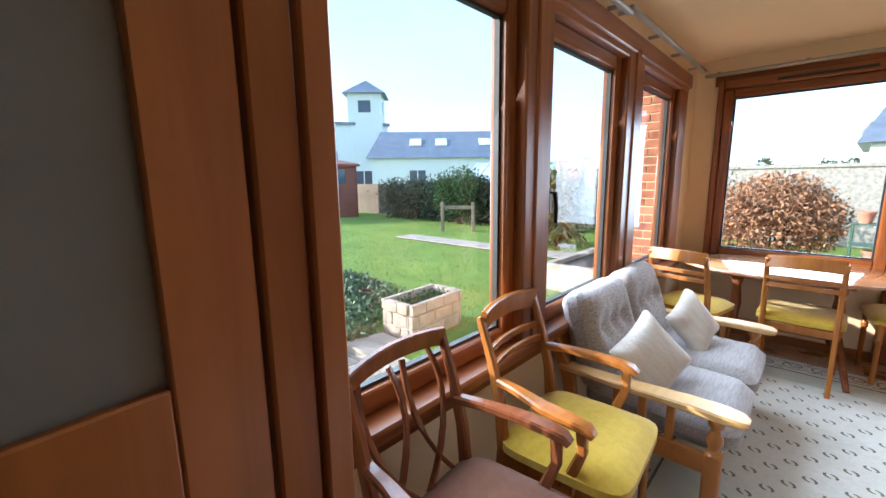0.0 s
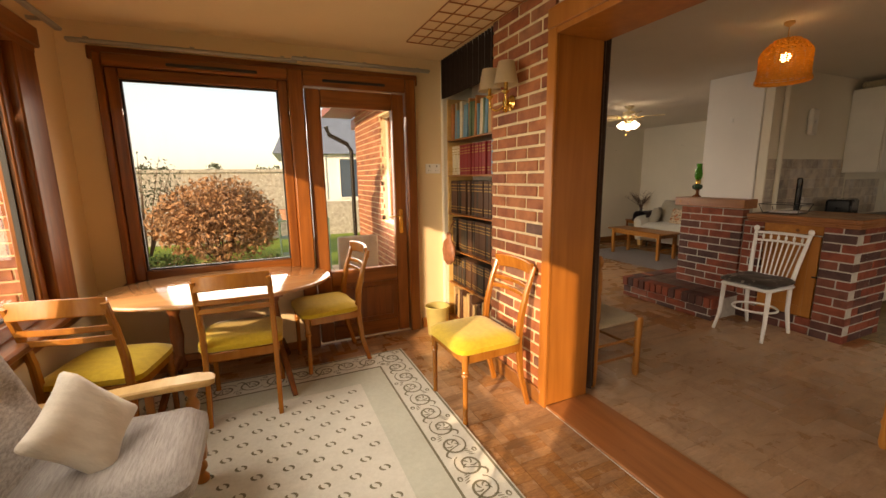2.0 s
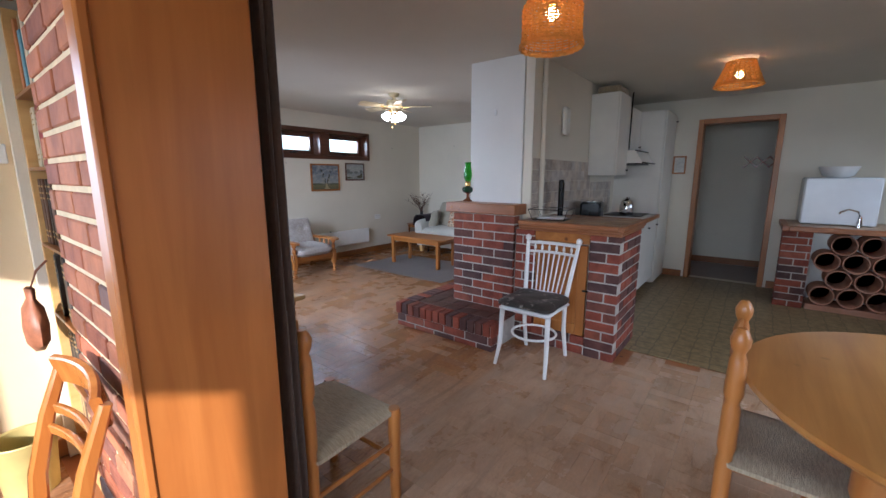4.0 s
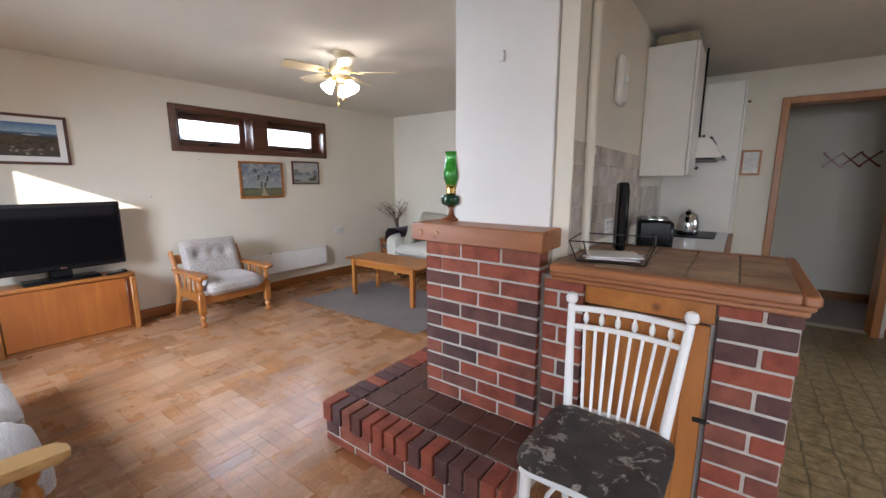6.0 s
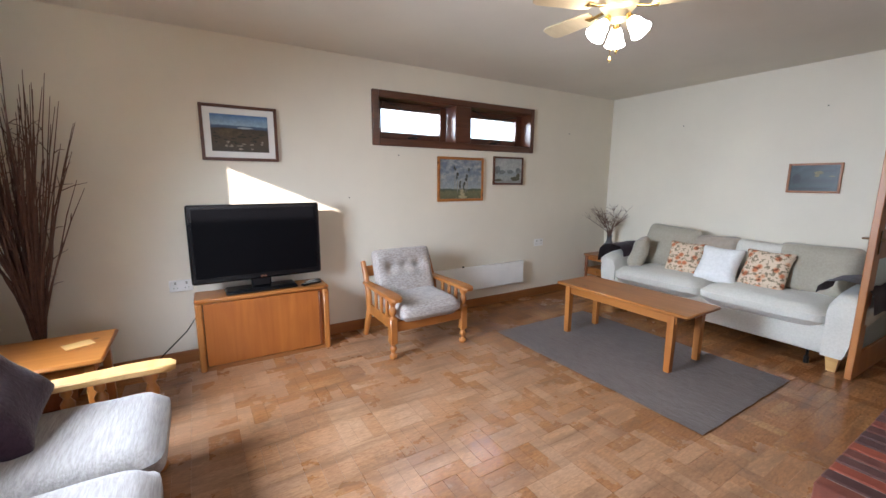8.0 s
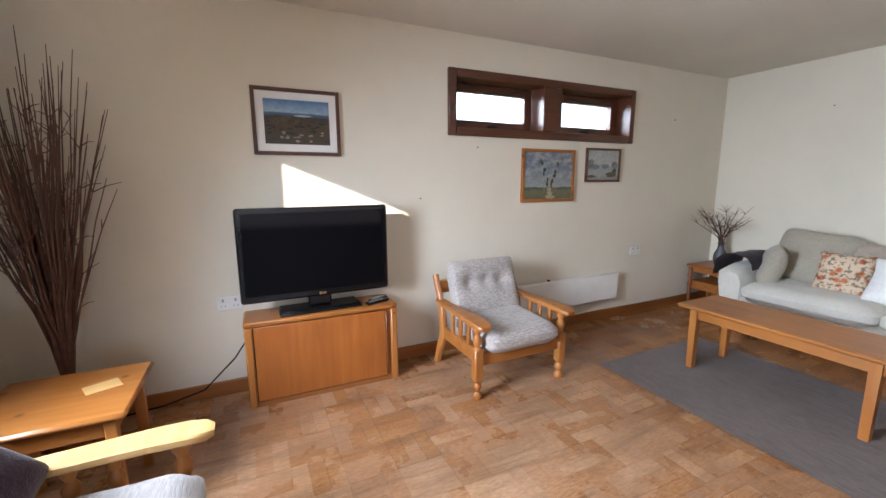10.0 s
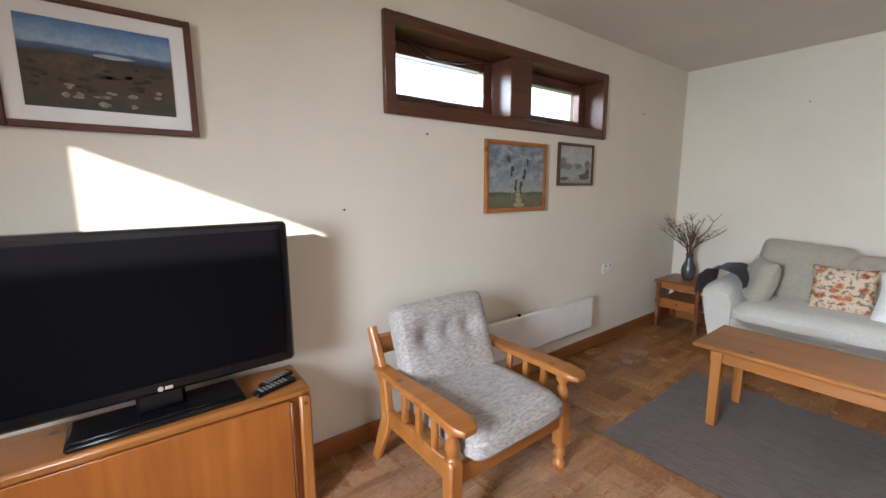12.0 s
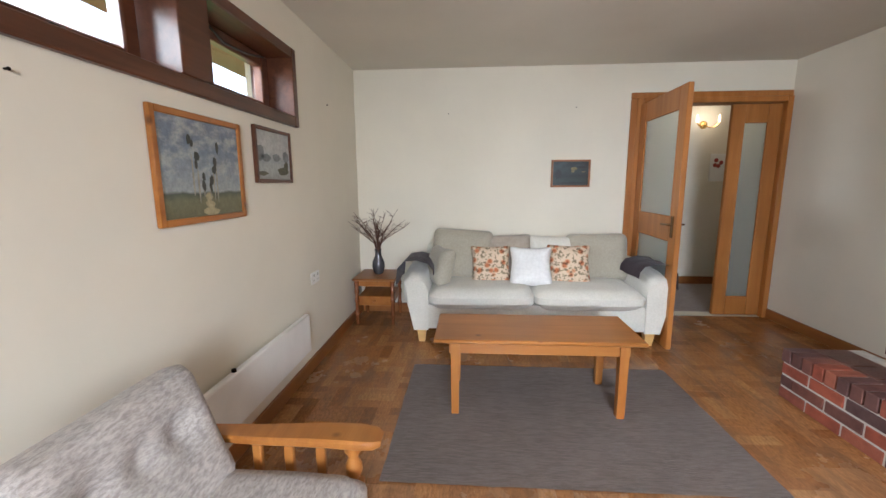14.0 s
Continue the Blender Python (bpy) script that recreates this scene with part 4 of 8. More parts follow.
def pillow(label, m, size, material, group="", thick=0.16, seed=0.0):
    bm = bmesh.new()
    soft(bm, size, size, thick, Matrix.Identity(4), 14, 1.8, pinch=0.11, rough=0.016, cuts=18, seed=seed)
    ob = part("cushion", bm, material)
    ob.matrix_world = m
    return tagged(ob, label, "cushion", group)


pillow("cream knitted cushion leaning on the settee", pose(-0.26, 2.04, 0.585, -62, 0, -122) @ Matrix.Rotation(radians(34), 4, "Z"), 0.335, CREAMCLOTH, thick=0.12, seed=1.0)
pillow("cream cushion leaning on the settee back", pose(-0.22, 2.70, 0.58, -60, 0, -112) @ Matrix.Rotation(radians(28), 4, "Z"), 0.315, CREAMCLOTH, thick=0.11, seed=5.0)
pillow("dark plum cushion on the lounge settee", pose(2.80, 5.92, 0.62, -60, 0, -100) @ Matrix.Rotation(radians(20), 4, "Z"), 0.42, PLUM, seed=3.0)


def rush_chair(label, m, group):
    """A turned pine chair with a rush seat; it faces +y."""
    c = thing("rush_chair", label, "chair", m, group)
    w, d = 0.42, 0.40
    for s in (-1, 1):
        bm = bmesh.new()
        lathe(bm, [(a * 1.28, b) for a, b in [(0.014, 0.0), (0.020, 0.03), (0.019, 0.12), (0.023, 0.14), (0.019, 0.16), (0.021, 0.42), (0.017, 0.45), (0.022, 0.48), (0.021, 0.62), (0.016, 0.65), (0.023, 0.68), (0.020, 0.80), (0.014, 0.825), (0.022, 0.85), (0.024, 0.875), (0.016, 0.90), (0.010, 0.91)]], s * (w / 2 - 0.02), -d / 2, 12)
        part("back_post", bm, PINE_Z, c)
        bm = bmesh.new()
        lathe(bm, [(a * 1.22, b) for a, b in [(0.015, 0.0), (0.021, 0.03), (0.019, 0.10), (0.023, 0.12), (0.019, 0.14), (0.022, 0.36), (0.024, 0.41), (0.020, 0.44)]], s * (w / 2), d / 2, 12)
        part("front_leg", bm, PINE_Z, c)
        for z in (0.16, 0.28):
            bm = bmesh.new()
            sweep(bm, [(s * (w / 2 - 0.015), -d / 2, z), (s * (w / 2), d / 2, z)], 0.010, 0.010, 8)
            part("stretcher", bm, PINE, c)
    bm = bmesh.new()
    sweep(bm, [(-w / 2, d / 2, 0.21), (w / 2, d / 2, 0.21)], 0.011, 0.011, 8)
    part("stretcher", bm, PINE, c)
    for z, h in ((0.56, 0.05), (0.68, 0.05), (0.80, 0.075)):
        bm = bmesh.new()
        sweep(bm, curve((-w / 2 + 0.02, -d / 2, z), (0, -d / 2 - 0.04, z + 0.02), (w / 2 - 0.02, -d / 2, z), 8), h, 0.014, side=(0, 0, 1))
        part("slat", bm, PINE, c)
    bm = bmesh.new()
    soft(bm, w + 0.02, d + 0.03, 0.055, Matrix.Translation((0, 0.0, 0.425)), 14, 3, tufts=[(0, 0, 0.014, 0.12)], cuts=12)
    part("seat", bm, RUSH, c, "woven rush seat")
    part("seat_rail", B((-w / 2 + 0.02, w / 2 - 0.02, d / 2 - 0.005, d / 2 + 0.012, 0.385, 0.415), r=0.004), PINE, c)
    return c


RG = "rush-seated pine chairs"
rush_chair("turned pine chair with a rush seat against the wall", pose(2.565, 3.11, 0, 0, 0, -88), RG)
rush_chair("turned pine chair with a rush seat tucked under the table", pose(3.455, 1.585, 0, 0, 0, 180), RG)
rush_chair("turned pine chair with a rush seat beside the table", pose(2.95, 1.03, 0, 0, 0, -30), RG)

# white spindle chair
wc = thing("white_chair", "white painted spindle-back chair with a worn black cushion", "chair", pose(4.395, 3.03, 0, 0, 0, 90))
w, d = 0.40, 0.38
for s in (-1, 1):
    bm = bmesh.new()
    sweep(bm, [(s * 0.17, -d / 2 - 0.045, 0.0), (s * 0.165, -d / 2 + 0.01, 0.22), (s * 0.165, -d / 2 + 0.015, 0.44), (s * 0.185, -d / 2 - 0.035, 0.66), (s * 0.208, -d / 2 - 0.098, 0.885)], [0.014, 0.017, 0.018, 0.017, 0.015], [0.014, 0.017, 0.018, 0.017, 0.015], 10)
    lathe(bm, [(0.008, 0.885), (0.021, 0.895), (0.024, 0.91), (0.018, 0.928), (0.004, 0.935)], s * 0.209, -d / 2 - 0.099, 12)
    part("back_post", bm, WHITEPAINT, wc)
    bm = bmesh.new()
    sweep(bm, [(s * 0.20, d / 2 + 0.04, 0.0), (s * 0.185, d / 2 - 0.005, 0.16), (s * 0.18, d / 2 - 0.02, 0.43)], [0.013, 0.016, 0.019], [0.013, 0.016, 0.019], 10)
    part("front_leg", bm, WHITEPAINT, wc)
bm = bmesh.new()
for k in range(24):
    a = 2 * math.pi * k / 24
    b = 2 * math.pi * (k + 1) / 24
    sweep(bm, [(0.165 * math.cos(a), 0.165 * math.sin(a), 0.225), (0.165 * math.cos(b), 0.165 * math.sin(b), 0.225)], 0.009, 0.009, 6)
part("ring_stretcher", bm, WHITEPAINT, wc)
for z, t in ((0.80, 0.020), (0.87, 0.024), (0.49, 0.020)):
    bm = bmesh.new()
    k = (z - 0.44) / 0.445
    x = 0.165 + 0.043 * k
    y = -d / 2 + 0.015 - 0.113 * k
    sweep(bm, curve((-x, y, z), (0, y - 0.035, z + 0.012), (x, y, z), 8), t, 0.016, side=(0, 0, 1))
    part("back_rail", bm, WHITEPAINT, wc)
for i in range(8):
    u = (i - 3.5) / 3.5
    bm = bmesh.new()
    yb, yt = -d / 2 + 0.0, -d / 2 - 0.093
    sweep(bm, [(u * 0.115, yb, 0.49), (u * 0.150, yt, 0.80)], 0.0065, 0.0065, 7)
    part("spindle", bm, WHITEPAINT, wc)
for i in range(6):
    u = (i - 2.5) / 2.5
    bm = bmesh.new()
    lathe(bm, [(0.006, 0.805), (0.006, 0.815), (0.011, 0.823), (0.011, 0.845), (0.006, 0.853), (0.006, 0.865)], u * 0.15, -d / 2 - 0.108, 8)
    part("bead", bm, WHITEPAINT, wc)
part("seat_frame", B((-0.20, 0.20, -d / 2, d / 2 + 0.01, 0.425, 0.455), r=0.012), WHITEPAINT, wc)
bm = bmesh.new()
soft(bm, 0.43, 0.42, 0.07, Matrix.Translation((0, 0.015, 0.485)), 7, 2.4, rough=0.008, tufts=[(-0.08, 0.05, 0.012, 0.05), (0.09, -0.04, 0.012, 0.06)])
part("seat_pad", bm, LEATHER, wc, "worn patterned black seat pad")

# sofa behind the coffee table
sofa = thing("sofa", "pale linen three-seater sofa with loose cushions", "sofa", pose(7.66, 5.81, 0, 0, 0, 90))
# local: faces +y (towards the room), x along its length
bm = bmesh.new()
box(bm, -0.98, 0.98, -0.40, 0.34, 0.12, 0.34, r=0.03, seg=2)
part("base", bm, LINEN, sofa)
bm = bmesh.new()
soft(bm, 1.90, 0.46, 0.20, Matrix.Translation((0, -0.36, 0.56)) @ Matrix.Rotation(radians(-82), 4, "X"), 8, 3)
part("backrest", bm, LINEN, sofa)
for s in (-1, 1):
    bm = bmesh.new()
    rings = []
    for y, top, out in ((-0.45, 0.62, 0.02), (-0.30, 0.63, 0.03), (0.0, 0.615, 0.035), (0.20, 0.60, 0.035), (0.32, 0.58, 0.02), (0.355, 0.54, -0.01)):
        x0, x1 = s * 0.87, s * (1.05 + out)
        prof = [(x0, 0.12), (x0, top - 0.08), (x0 + s * 0.03, top - 0.02), (x0 + s * 0.08, top), ((x0 + x1) / 2 + s * 0.04, top - 0.005), (x1 + s * 0.005, top - 0.06), (x1, top - 0.16), (s * 1.03, 0.30), (s * 0.99, 0.12)]
        rings.append([Vector((px, y, pz)) for px, pz in (prof if s > 0 else prof)])
    loft(bm, rings)
    part("armrest", bm, LINEN, sofa)
    for y in (-0.38, 0.28):
        bm = bmesh.new()
        frustum(bm, [(s * 0.93 - 0.025, y - 0.025, 0), (s * 0.93 + 0.025, y - 0.025, 0), (s * 0.93 + 0.025, y + 0.025, 0), (s * 0.93 - 0.025, y + 0.025, 0), (s * 0.93 - 0.04, y - 0.04, 0.125), (s * 0.93 + 0.04, y - 0.04, 0.125), (s * 0.93 + 0.04, y + 0.04, 0.125), (s * 0.93 - 0.04, y + 0.04, 0.125)])
        part("foot", bm, PALEPINE, sofa, "tapered pale wooden foot")
    bm = bmesh.new()
    lathe(bm, [(0.018, 0.0), (0.018, 0.05), (0.009, 0.055), (0.009, 0.125)], s * 0.78, 0.27, 10)
    part("castor", bm, BLACKMETAL, sofa, "small black castor")
for k in (-1, 1):
    bm = bmesh.new()
    soft(bm, 0.87, 0.74, 0.19, Matrix.Translation((k * 0.435, 0.03, 0.385)), 10, 3, rough=0.008, cuts=16, seed=k)
    part("seat_cushion", bm, LINEN, sofa)
for x, wd, hh, tl, z, roll, cloth in ((-0.60, 0.56, 0.48, 70, 0.67, -4, SAGE), (-0.17, 0.46, 0.41, 68, 0.65, 3, TAUPE), (0.24, 0.48, 0.40, 68, 0.645, -2, LINEN), (0.63, 0.56, 0.44, 71, 0.65, 1, SAGE)):
    bm = bmesh.new()
    soft(bm, wd, hh, 0.17, Matrix.Translation((-x, -0.20 + 0.02 * (cloth is SAGE), z)) @ Matrix.Rotation(radians(roll), 4, "Y") @ Matrix.Rotation(radians(-tl), 4, "X"), 9, 2.2, pinch=0.03, rough=0.012, seed=x * 9)
    part("back_cushion", bm, cloth, sofa, "taupe loose back cushion" if cloth is TAUPE else "sage grey loose back cushion")


def on_sofa(label, u, depth, z, size, material, tilt, turn, seed, thick=0.14):
    m = pose(7.66, 5.81, 0, 0, 0, 90) @ Matrix.Translation((u, depth, z)) @ Matrix.Rotation(radians(turn), 4, "Z") @ Matrix.Rotation(radians(-tilt), 4, "X")
    return pillow(label, m, size, material, "cushions on the sofa", thick, seed)


on_sofa("orange floral cushion on the sofa", 0.34, -0.03, 0.60, 0.36, FLORAL, 66, 4, 2.0)
on_sofa("white cotton cushion on the sofa", 0.00, 0.05, 0.60, 0.37, WHITECLOTH, 64, -3, 4.0)
on_sofa("orange floral cushion on the sofa", -0.34, -0.02, 0.605, 0.38, FLORAL, 66, -6, 7.0)
on_sofa("sage grey cushion against the sofa arm", 0.79, 0.05, 0.60, 0.36, SAGE, 74, -62, 9.0, 0.17)


def throw(label, m, w, d, drop_in, drop_out):
    """A folded throw draped over a sofa arm along y."""
    bm = bmesh.new()
    prof = [(-0.14, 0.60 - drop_in), (-0.135, 0.60), (-0.10, 0.650), (0.0, 0.672), (0.11, 0.660), (0.165, 0.61), (0.175, 0.60 - drop_out)]
    n = 16
    rows = []
    for i in range(n + 1):
        y = -d / 2 + d * i / n
        rows.append([bm.verts.new((x + 0.012 * noise.noise((y * 9, x * 8, 1)), y + 0.02 * noise.noise((x * 5, z * 5, i * 0.3)), z + 0.018 * noise.noise((y * 8, x * 9, z * 4)))) for x, z in prof])
    for a, b in zip(rows, rows[1:]):
        for i in range(len(prof) - 1):
            bm.faces.new((a[i], a[i + 1], b[i + 1], b[i]))
    bmesh.ops.solidify(bm, geom=bm.faces[:], thickness=0.03)
    bmesh.ops.smooth_vert(bm, verts=bm.verts, factor=0.4, use_axis_x=True, use_axis_y=True, use_axis_z=True)
    ob = part("throw", bm, PLUM, angle=80)
    ob.matrix_world = m
    return tagged(ob, label, "throw", "throws on the sofa arms")


throw("dark plum throw folded over the sofa arm", pose(7.60, 5.81 + 0.97, 0.02, 0, 0, 90), 0.3, 0.44, 0.06, 0.16)
throw("dark plum throw folded over the sofa arm", pose(7.50, 5.81 - 0.93, 0.02, 0, 0, 90) @ Matrix.Rotation(math.pi, 4, "Z"), 0.3, 0.40, 0.06, 0.16)

# ---- tables ----
ot = thing("oval_table", "polished oval pedestal table with a pale glossy top", "table", pose(0.13, 4.0, 0))
bm = bmesh.new()
n = 48
loft(bm, [[Vector(((0.70 + e) * math.cos(2 * math.pi * i / n), (0.46 + e) * math.sin(2 * math.pi * i / n), z)) for i in range(n)] for e, z in ((-0.03, 0.712), (-0.004, 0.718), (0.0, 0.728), (-0.004, 0.738), (-0.012, 0.742))])
part("tabletop", bm, TABLETOP, ot)
for s in (-1, 1):
    bm = bmesh.new()
    lathe(bm, [(0.035, 0.20), (0.045, 0.24), (0.030, 0.30), (0.042, 0.42), (0.028, 0.56), (0.040, 0.60), (0.036, 0.71)], s * 0.30, 0, 14)
    part("pillar", bm, MAHOG, ot)
    for q in (-1, 1):
        bm = bmesh.new()
        sweep(bm, [(s * 0.30, q * 0.02, 0.27), (s * 0.33, q * 0.14, 0.22), (s * 0.36, q * 0.27, 0.10), (s * 0.38, q * 0.36, 0.015)], [0.045, 0.042, 0.036, 0.030], [0.05, 0.045, 0.034, 0.028])
        part("foot", bm, MAHOG, ot, "dark curved foot")
bm = bmesh.new()
sweep(bm, [(-0.30, 0, 0.26), (0.30, 0, 0.26)], 0.035, 0.05)
part("stretcher", bm, MAHOG, ot)
part("bearer", B((-0.36, 0.36, -0.28, 0.28, 0.675, 0.712), r=0.006), MAHOG, ot)

rt = thing("round_table", "round knotty pine dining table on turned legs", "table", pose(3.42, 1.10, 0))
bm = bmesh.new()
n = 56
loft(bm, [[Vector((r * math.cos(2 * math.pi * i / n), r * math.sin(2 * math.pi * i / n), z)) for i in range(n)] for r, z in ((0.645, 0.722), (0.672, 0.727), (0.68, 0.738), (0.672, 0.748), (0.66, 0.75))])
part("tabletop", bm, KNOTTY, rt)
part("apron", B((-0.40, 0.40, -0.40, -0.375, 0.63, 0.722), (-0.40, 0.40, 0.375, 0.40, 0.63, 0.722), (-0.40, -0.375, -0.375, 0.375, 0.63, 0.722), (0.375, 0.40, -0.375, 0.375, 0.63, 0.722), r=0.004), PINE, rt)
for sx in (-1, 1):
    for sy in (-1, 1):
        bm = bmesh.new()
        lathe(bm, [(0.028, 0), (0.036, 0.03), (0.033, 0.10), (0.044, 0.13), (0.036, 0.16), (0.047, 0.40), (0.039, 0.50), (0.052, 0.53), (0.041, 0.56), (0.052, 0.60), (0.052, 0.722)], sx * 0.375, sy * 0.375, 14)
        part("leg", bm, PINE_Z, rt)

ct = thing("coffee_table", "long knotty pine coffee table", "table", pose(6.495, 5.955, 0, 0, 0, 90))
part("tabletop", B((-0.585, 0.585, -0.232, 0.232, 0.437, 0.462), r=0.008), PINE, ct)
part("apron", B((-0.50, 0.50, -0.205, -0.185, 0.372, 0.437), (-0.50, 0.50, 0.185, 0.205, 0.372, 0.437), (-0.485, -0.465, -0.185, 0.185, 0.372, 0.437), (0.465, 0.485, -0.185, 0.185, 0.372, 0.437), r=0.003), PINE, ct)
for sx in (-1, 1):
    for sy in (-1, 1):
        bm = bmesh.new()
        x, y = sx * 0.465, sy * 0.195
        frustum(bm, [(x - 0.021, y - 0.021, 0), (x + 0.021, y - 0.021, 0), (x + 0.021, y + 0.021, 0), (x - 0.021, y + 0.021, 0), (x - 0.025, y - 0.025, 0.437), (x + 0.025, y - 0.025, 0.437), (x + 0.025, y + 0.025, 0.437), (x - 0.025, y + 0.025, 0.437)])
        part("leg", bm, PINE_Z, ct)

st = thing("side_table", "small pine side table with a drawer beside the sofa", "side table", pose(7.94, 7.235, 0) @ Matrix.Diagonal((1, 1, 0.92, 1)))
part("tabletop", B((-0.23, 0.21, -0.21, 0.20, 0.465, 0.49), r=0.008), SKIRT, st)
part("drawer_box", B((-0.19, 0.17, -0.17, 0.16, 0.20, 0.30), (-0.19, 0.17, -0.17, 0.16, 0.40, 0.465), r=0.006), PINE, st)
part("knob", B((-0.215, -0.19, -0.015, 0.015, 0.24, 0.265), r=0.008), PINE, st)
for sx in (-0.195, 0.175):
    for sy in (-0.175, 0.165):
        bm = bmesh.new()
        turned(bm, sx, sy, 0.0, 0.465, 0.022, (0.25, 0.55, 0.75))
        part("leg", bm, MAHOG, st)

pt = thing("pine_side_table", "low pine table at the settee's end", "side table", pose(2.76, 6.70, 0))
part("tabletop", B((-0.26, 0.26, -0.24, 0.26, 0.475, 0.50), r=0.01), PINE, pt)
part("apron", B((-0.21, 0.21, -0.20, -0.18, 0.40, 0.475), (-0.21, 0.21, 0.19, 0.21, 0.40, 0.475), (0.19, 0.21, -0.18, 0.19, 0.40, 0.475), (-0.21, -0.19, -0.18, 0.19, 0.40, 0.475), r=0.003), PINE, pt)
for sx in (-0.20, 0.20):
    for sy in (-0.19, 0.20):
        part("leg", B((sx - 0.02, sx + 0.02, sy - 0.02, sy + 0.02, 0, 0.475), r=0.004), PINE_Z, pt)
note = part("paper_note", B((-0.06, 0.06, -0.045, 0.045, 0, 0.004)), PALEPINE)
note.matrix_world = pose(2.88, 6.74, 0.501, 0, 0, 25)
tagged(note, "pale card lying on the pine table", "card")

# ---- television corner ----
cab = thing("tv_cabinet", "teak television cabinet with a tambour front", "cabinet", pose(3.868, 7.205, 0, 0, 0, -0.5))
part("body", B((-0.445, 0.445, 0.012, 0.245, 0.03, 0.505), r=0.004), TEAK, cab)
part("top", B((-0.466, 0.466, -0.012, 0.25, 0.505, 0.54), r=0.010), PINE, cab)
part("side_post", B((-0.465, -0.42, -0.012, 0.245, 0.0, 0.505), r=0.008), PINE_Z, cab)
part("side_post", B((0.42, 0.465, -0.012, 0.245, 0.0, 0.505), r=0.008), PINE_Z, cab)
part("plinth", B((-0.42, 0.42, 0.0, 0.24, 0.0, 0.03)), SKIRT, cab)
fr = part("front", B((-0.415, 0.385, -0.002, 0.012, 0.035, 0.50), r=0.003), TEAK, cab, "teak tambour front")
part("handle", B((0.385, 0.397, -0.008, 0.012, 0.05, 0.49), r=0.003), MAHOG, fr)
# solid dark strip: the shade of the gap put into its colour
part("shadow_gap", B((-0.420, -0.4155, 0.002, 0.013, 0.035, 0.50)), RUBBER, fr)
part("screw_cap", B((0.436, 0.449, -0.014, -0.011, 0.468, 0.481), r=0.001), MAHOG, cab)
tv = thing("television", "black flat television on a glossy stand", "television", pose(3.853, 7.290, 0.54, 0, 0, 1.5))
part("stand", B((-0.25, 0.25, -0.075, 0.10, 0.0, 0.022), (-0.24, 0.24, -0.065, 0.09, 0.022, 0.03), r=0.008), BLACKPLASTIC, tv)
part("neck", B((-0.07, 0.07, -0.01, 0.035, 0.03, 0.12), r=0.01), BLACKPLASTIC, tv)
part("casing", B((-0.452, 0.452, -0.025, 0.04, 0.092, 0.655), r=0.012), BLACKPLASTIC, tv)
part("screen", B((-0.422, 0.422, -0.029, -0.024, 0.135, 0.625), r=0.002), SCREEN, tv)
bm = bmesh.new()
lathe(bm, [(0.009, 0), (0.009, 0.003)], n=12, m=Matrix.Translation((0.0, -0.026, 0.112)) @ Matrix.Rotation(radians(90), 4, "X"))
box(bm, 0.012, 0.035, -0.029, -0.026, 0.106, 0.118)
part("badge", bm, CHROME, tv, "small silver maker's mark")
for x, y, a, l in ((4.215, 7.255, 20, 0.17), (4.235, 7.315, 30, 0.15)):
    rc = thing("remote_control", "black remote control on the television cabinet", "remote control", pose(x, y, 0.541, 0, 0, a), "remote controls")
    part("body", B((-l / 2, l / 2, -0.022, 0.022, 0, 0.018), r=0.006), BLACKPLASTIC, rc)
    bm = bmesh.new()
    for i in range(7):
        for j in range(3):
            box(bm, -l / 2 + 0.02 + i * 0.017, -l / 2 + 0.029 + i * 0.017, -0.014 + j * 0.011, -0.007 + j * 0.011, 0.017, 0.020)
    part("buttons", bm, GREYMETAL, rc)
bm = bmesh.new()
sweep(bm, [(3.46, 7.38, 0.45), (3.34, 7.36, 0.28), (3.16, 7.38, 0.10), (2.95, 7.40, 0.04), (2.75, 7.42, 0.015)], 0.005, 0.005, 6)
tagged(part("television_cable", bm, BLACKPLASTIC), "black cable trailing down the wall", "cable")


def socket(x, z, rocker=True, m=None):
    s = thing("wall_socket", "white double wall socket", "socket", m or pose(x, 7.47, z), "sockets and switches")
    part("plate", B((-0.073, 0.073, -0.010, 0, -0.043, 0.043), r=0.004), WHITEPAINT, s)
    bm = bmesh.new()
    for q in (-1, 1):
        box(bm, q * 0.035 - 0.006, q * 0.035 + 0.006, -0.014, -0.009, 0.012, 0.030)
        for k in (-1, 1):
            box(bm, q * 0.035 + k * 0.011 - 0.003, q * 0.035 + k * 0.011 + 0.003, -0.0115, -0.009, -0.020, -0.012)
    part("switch", bm, GREYMETAL, s)


socket(6.93, 0.65)
socket(3.33, 0.60)
socket(0, 0, m=pose(1.86, 4.447, 1.50))
socket(0, 0, m=pose(5.55, 3.338, 1.12))

heater = thing("panel_heater", "long white wall-mounted panel heater", "heater", pose(5.915, 7.47, -0.008))
part("panel", B((-0.74, 0.74, -0.065, -0.028, 0.215, 0.475), r=0.008), WHITEPAINT, heater)
for x in (-0.6, 0.55):
    part("bracket", B((x, x + 0.05, -0.03, 0.0, 0.25, 0.45)), GREYMETAL, heater)
bm = bmesh.new()
lathe(bm, [(0.012, 0.475), (0.012, 0.487), (0.008, 0.49)], -0.1, -0.045, 10)
part("dial", bm, BLACKPLASTIC, heater)


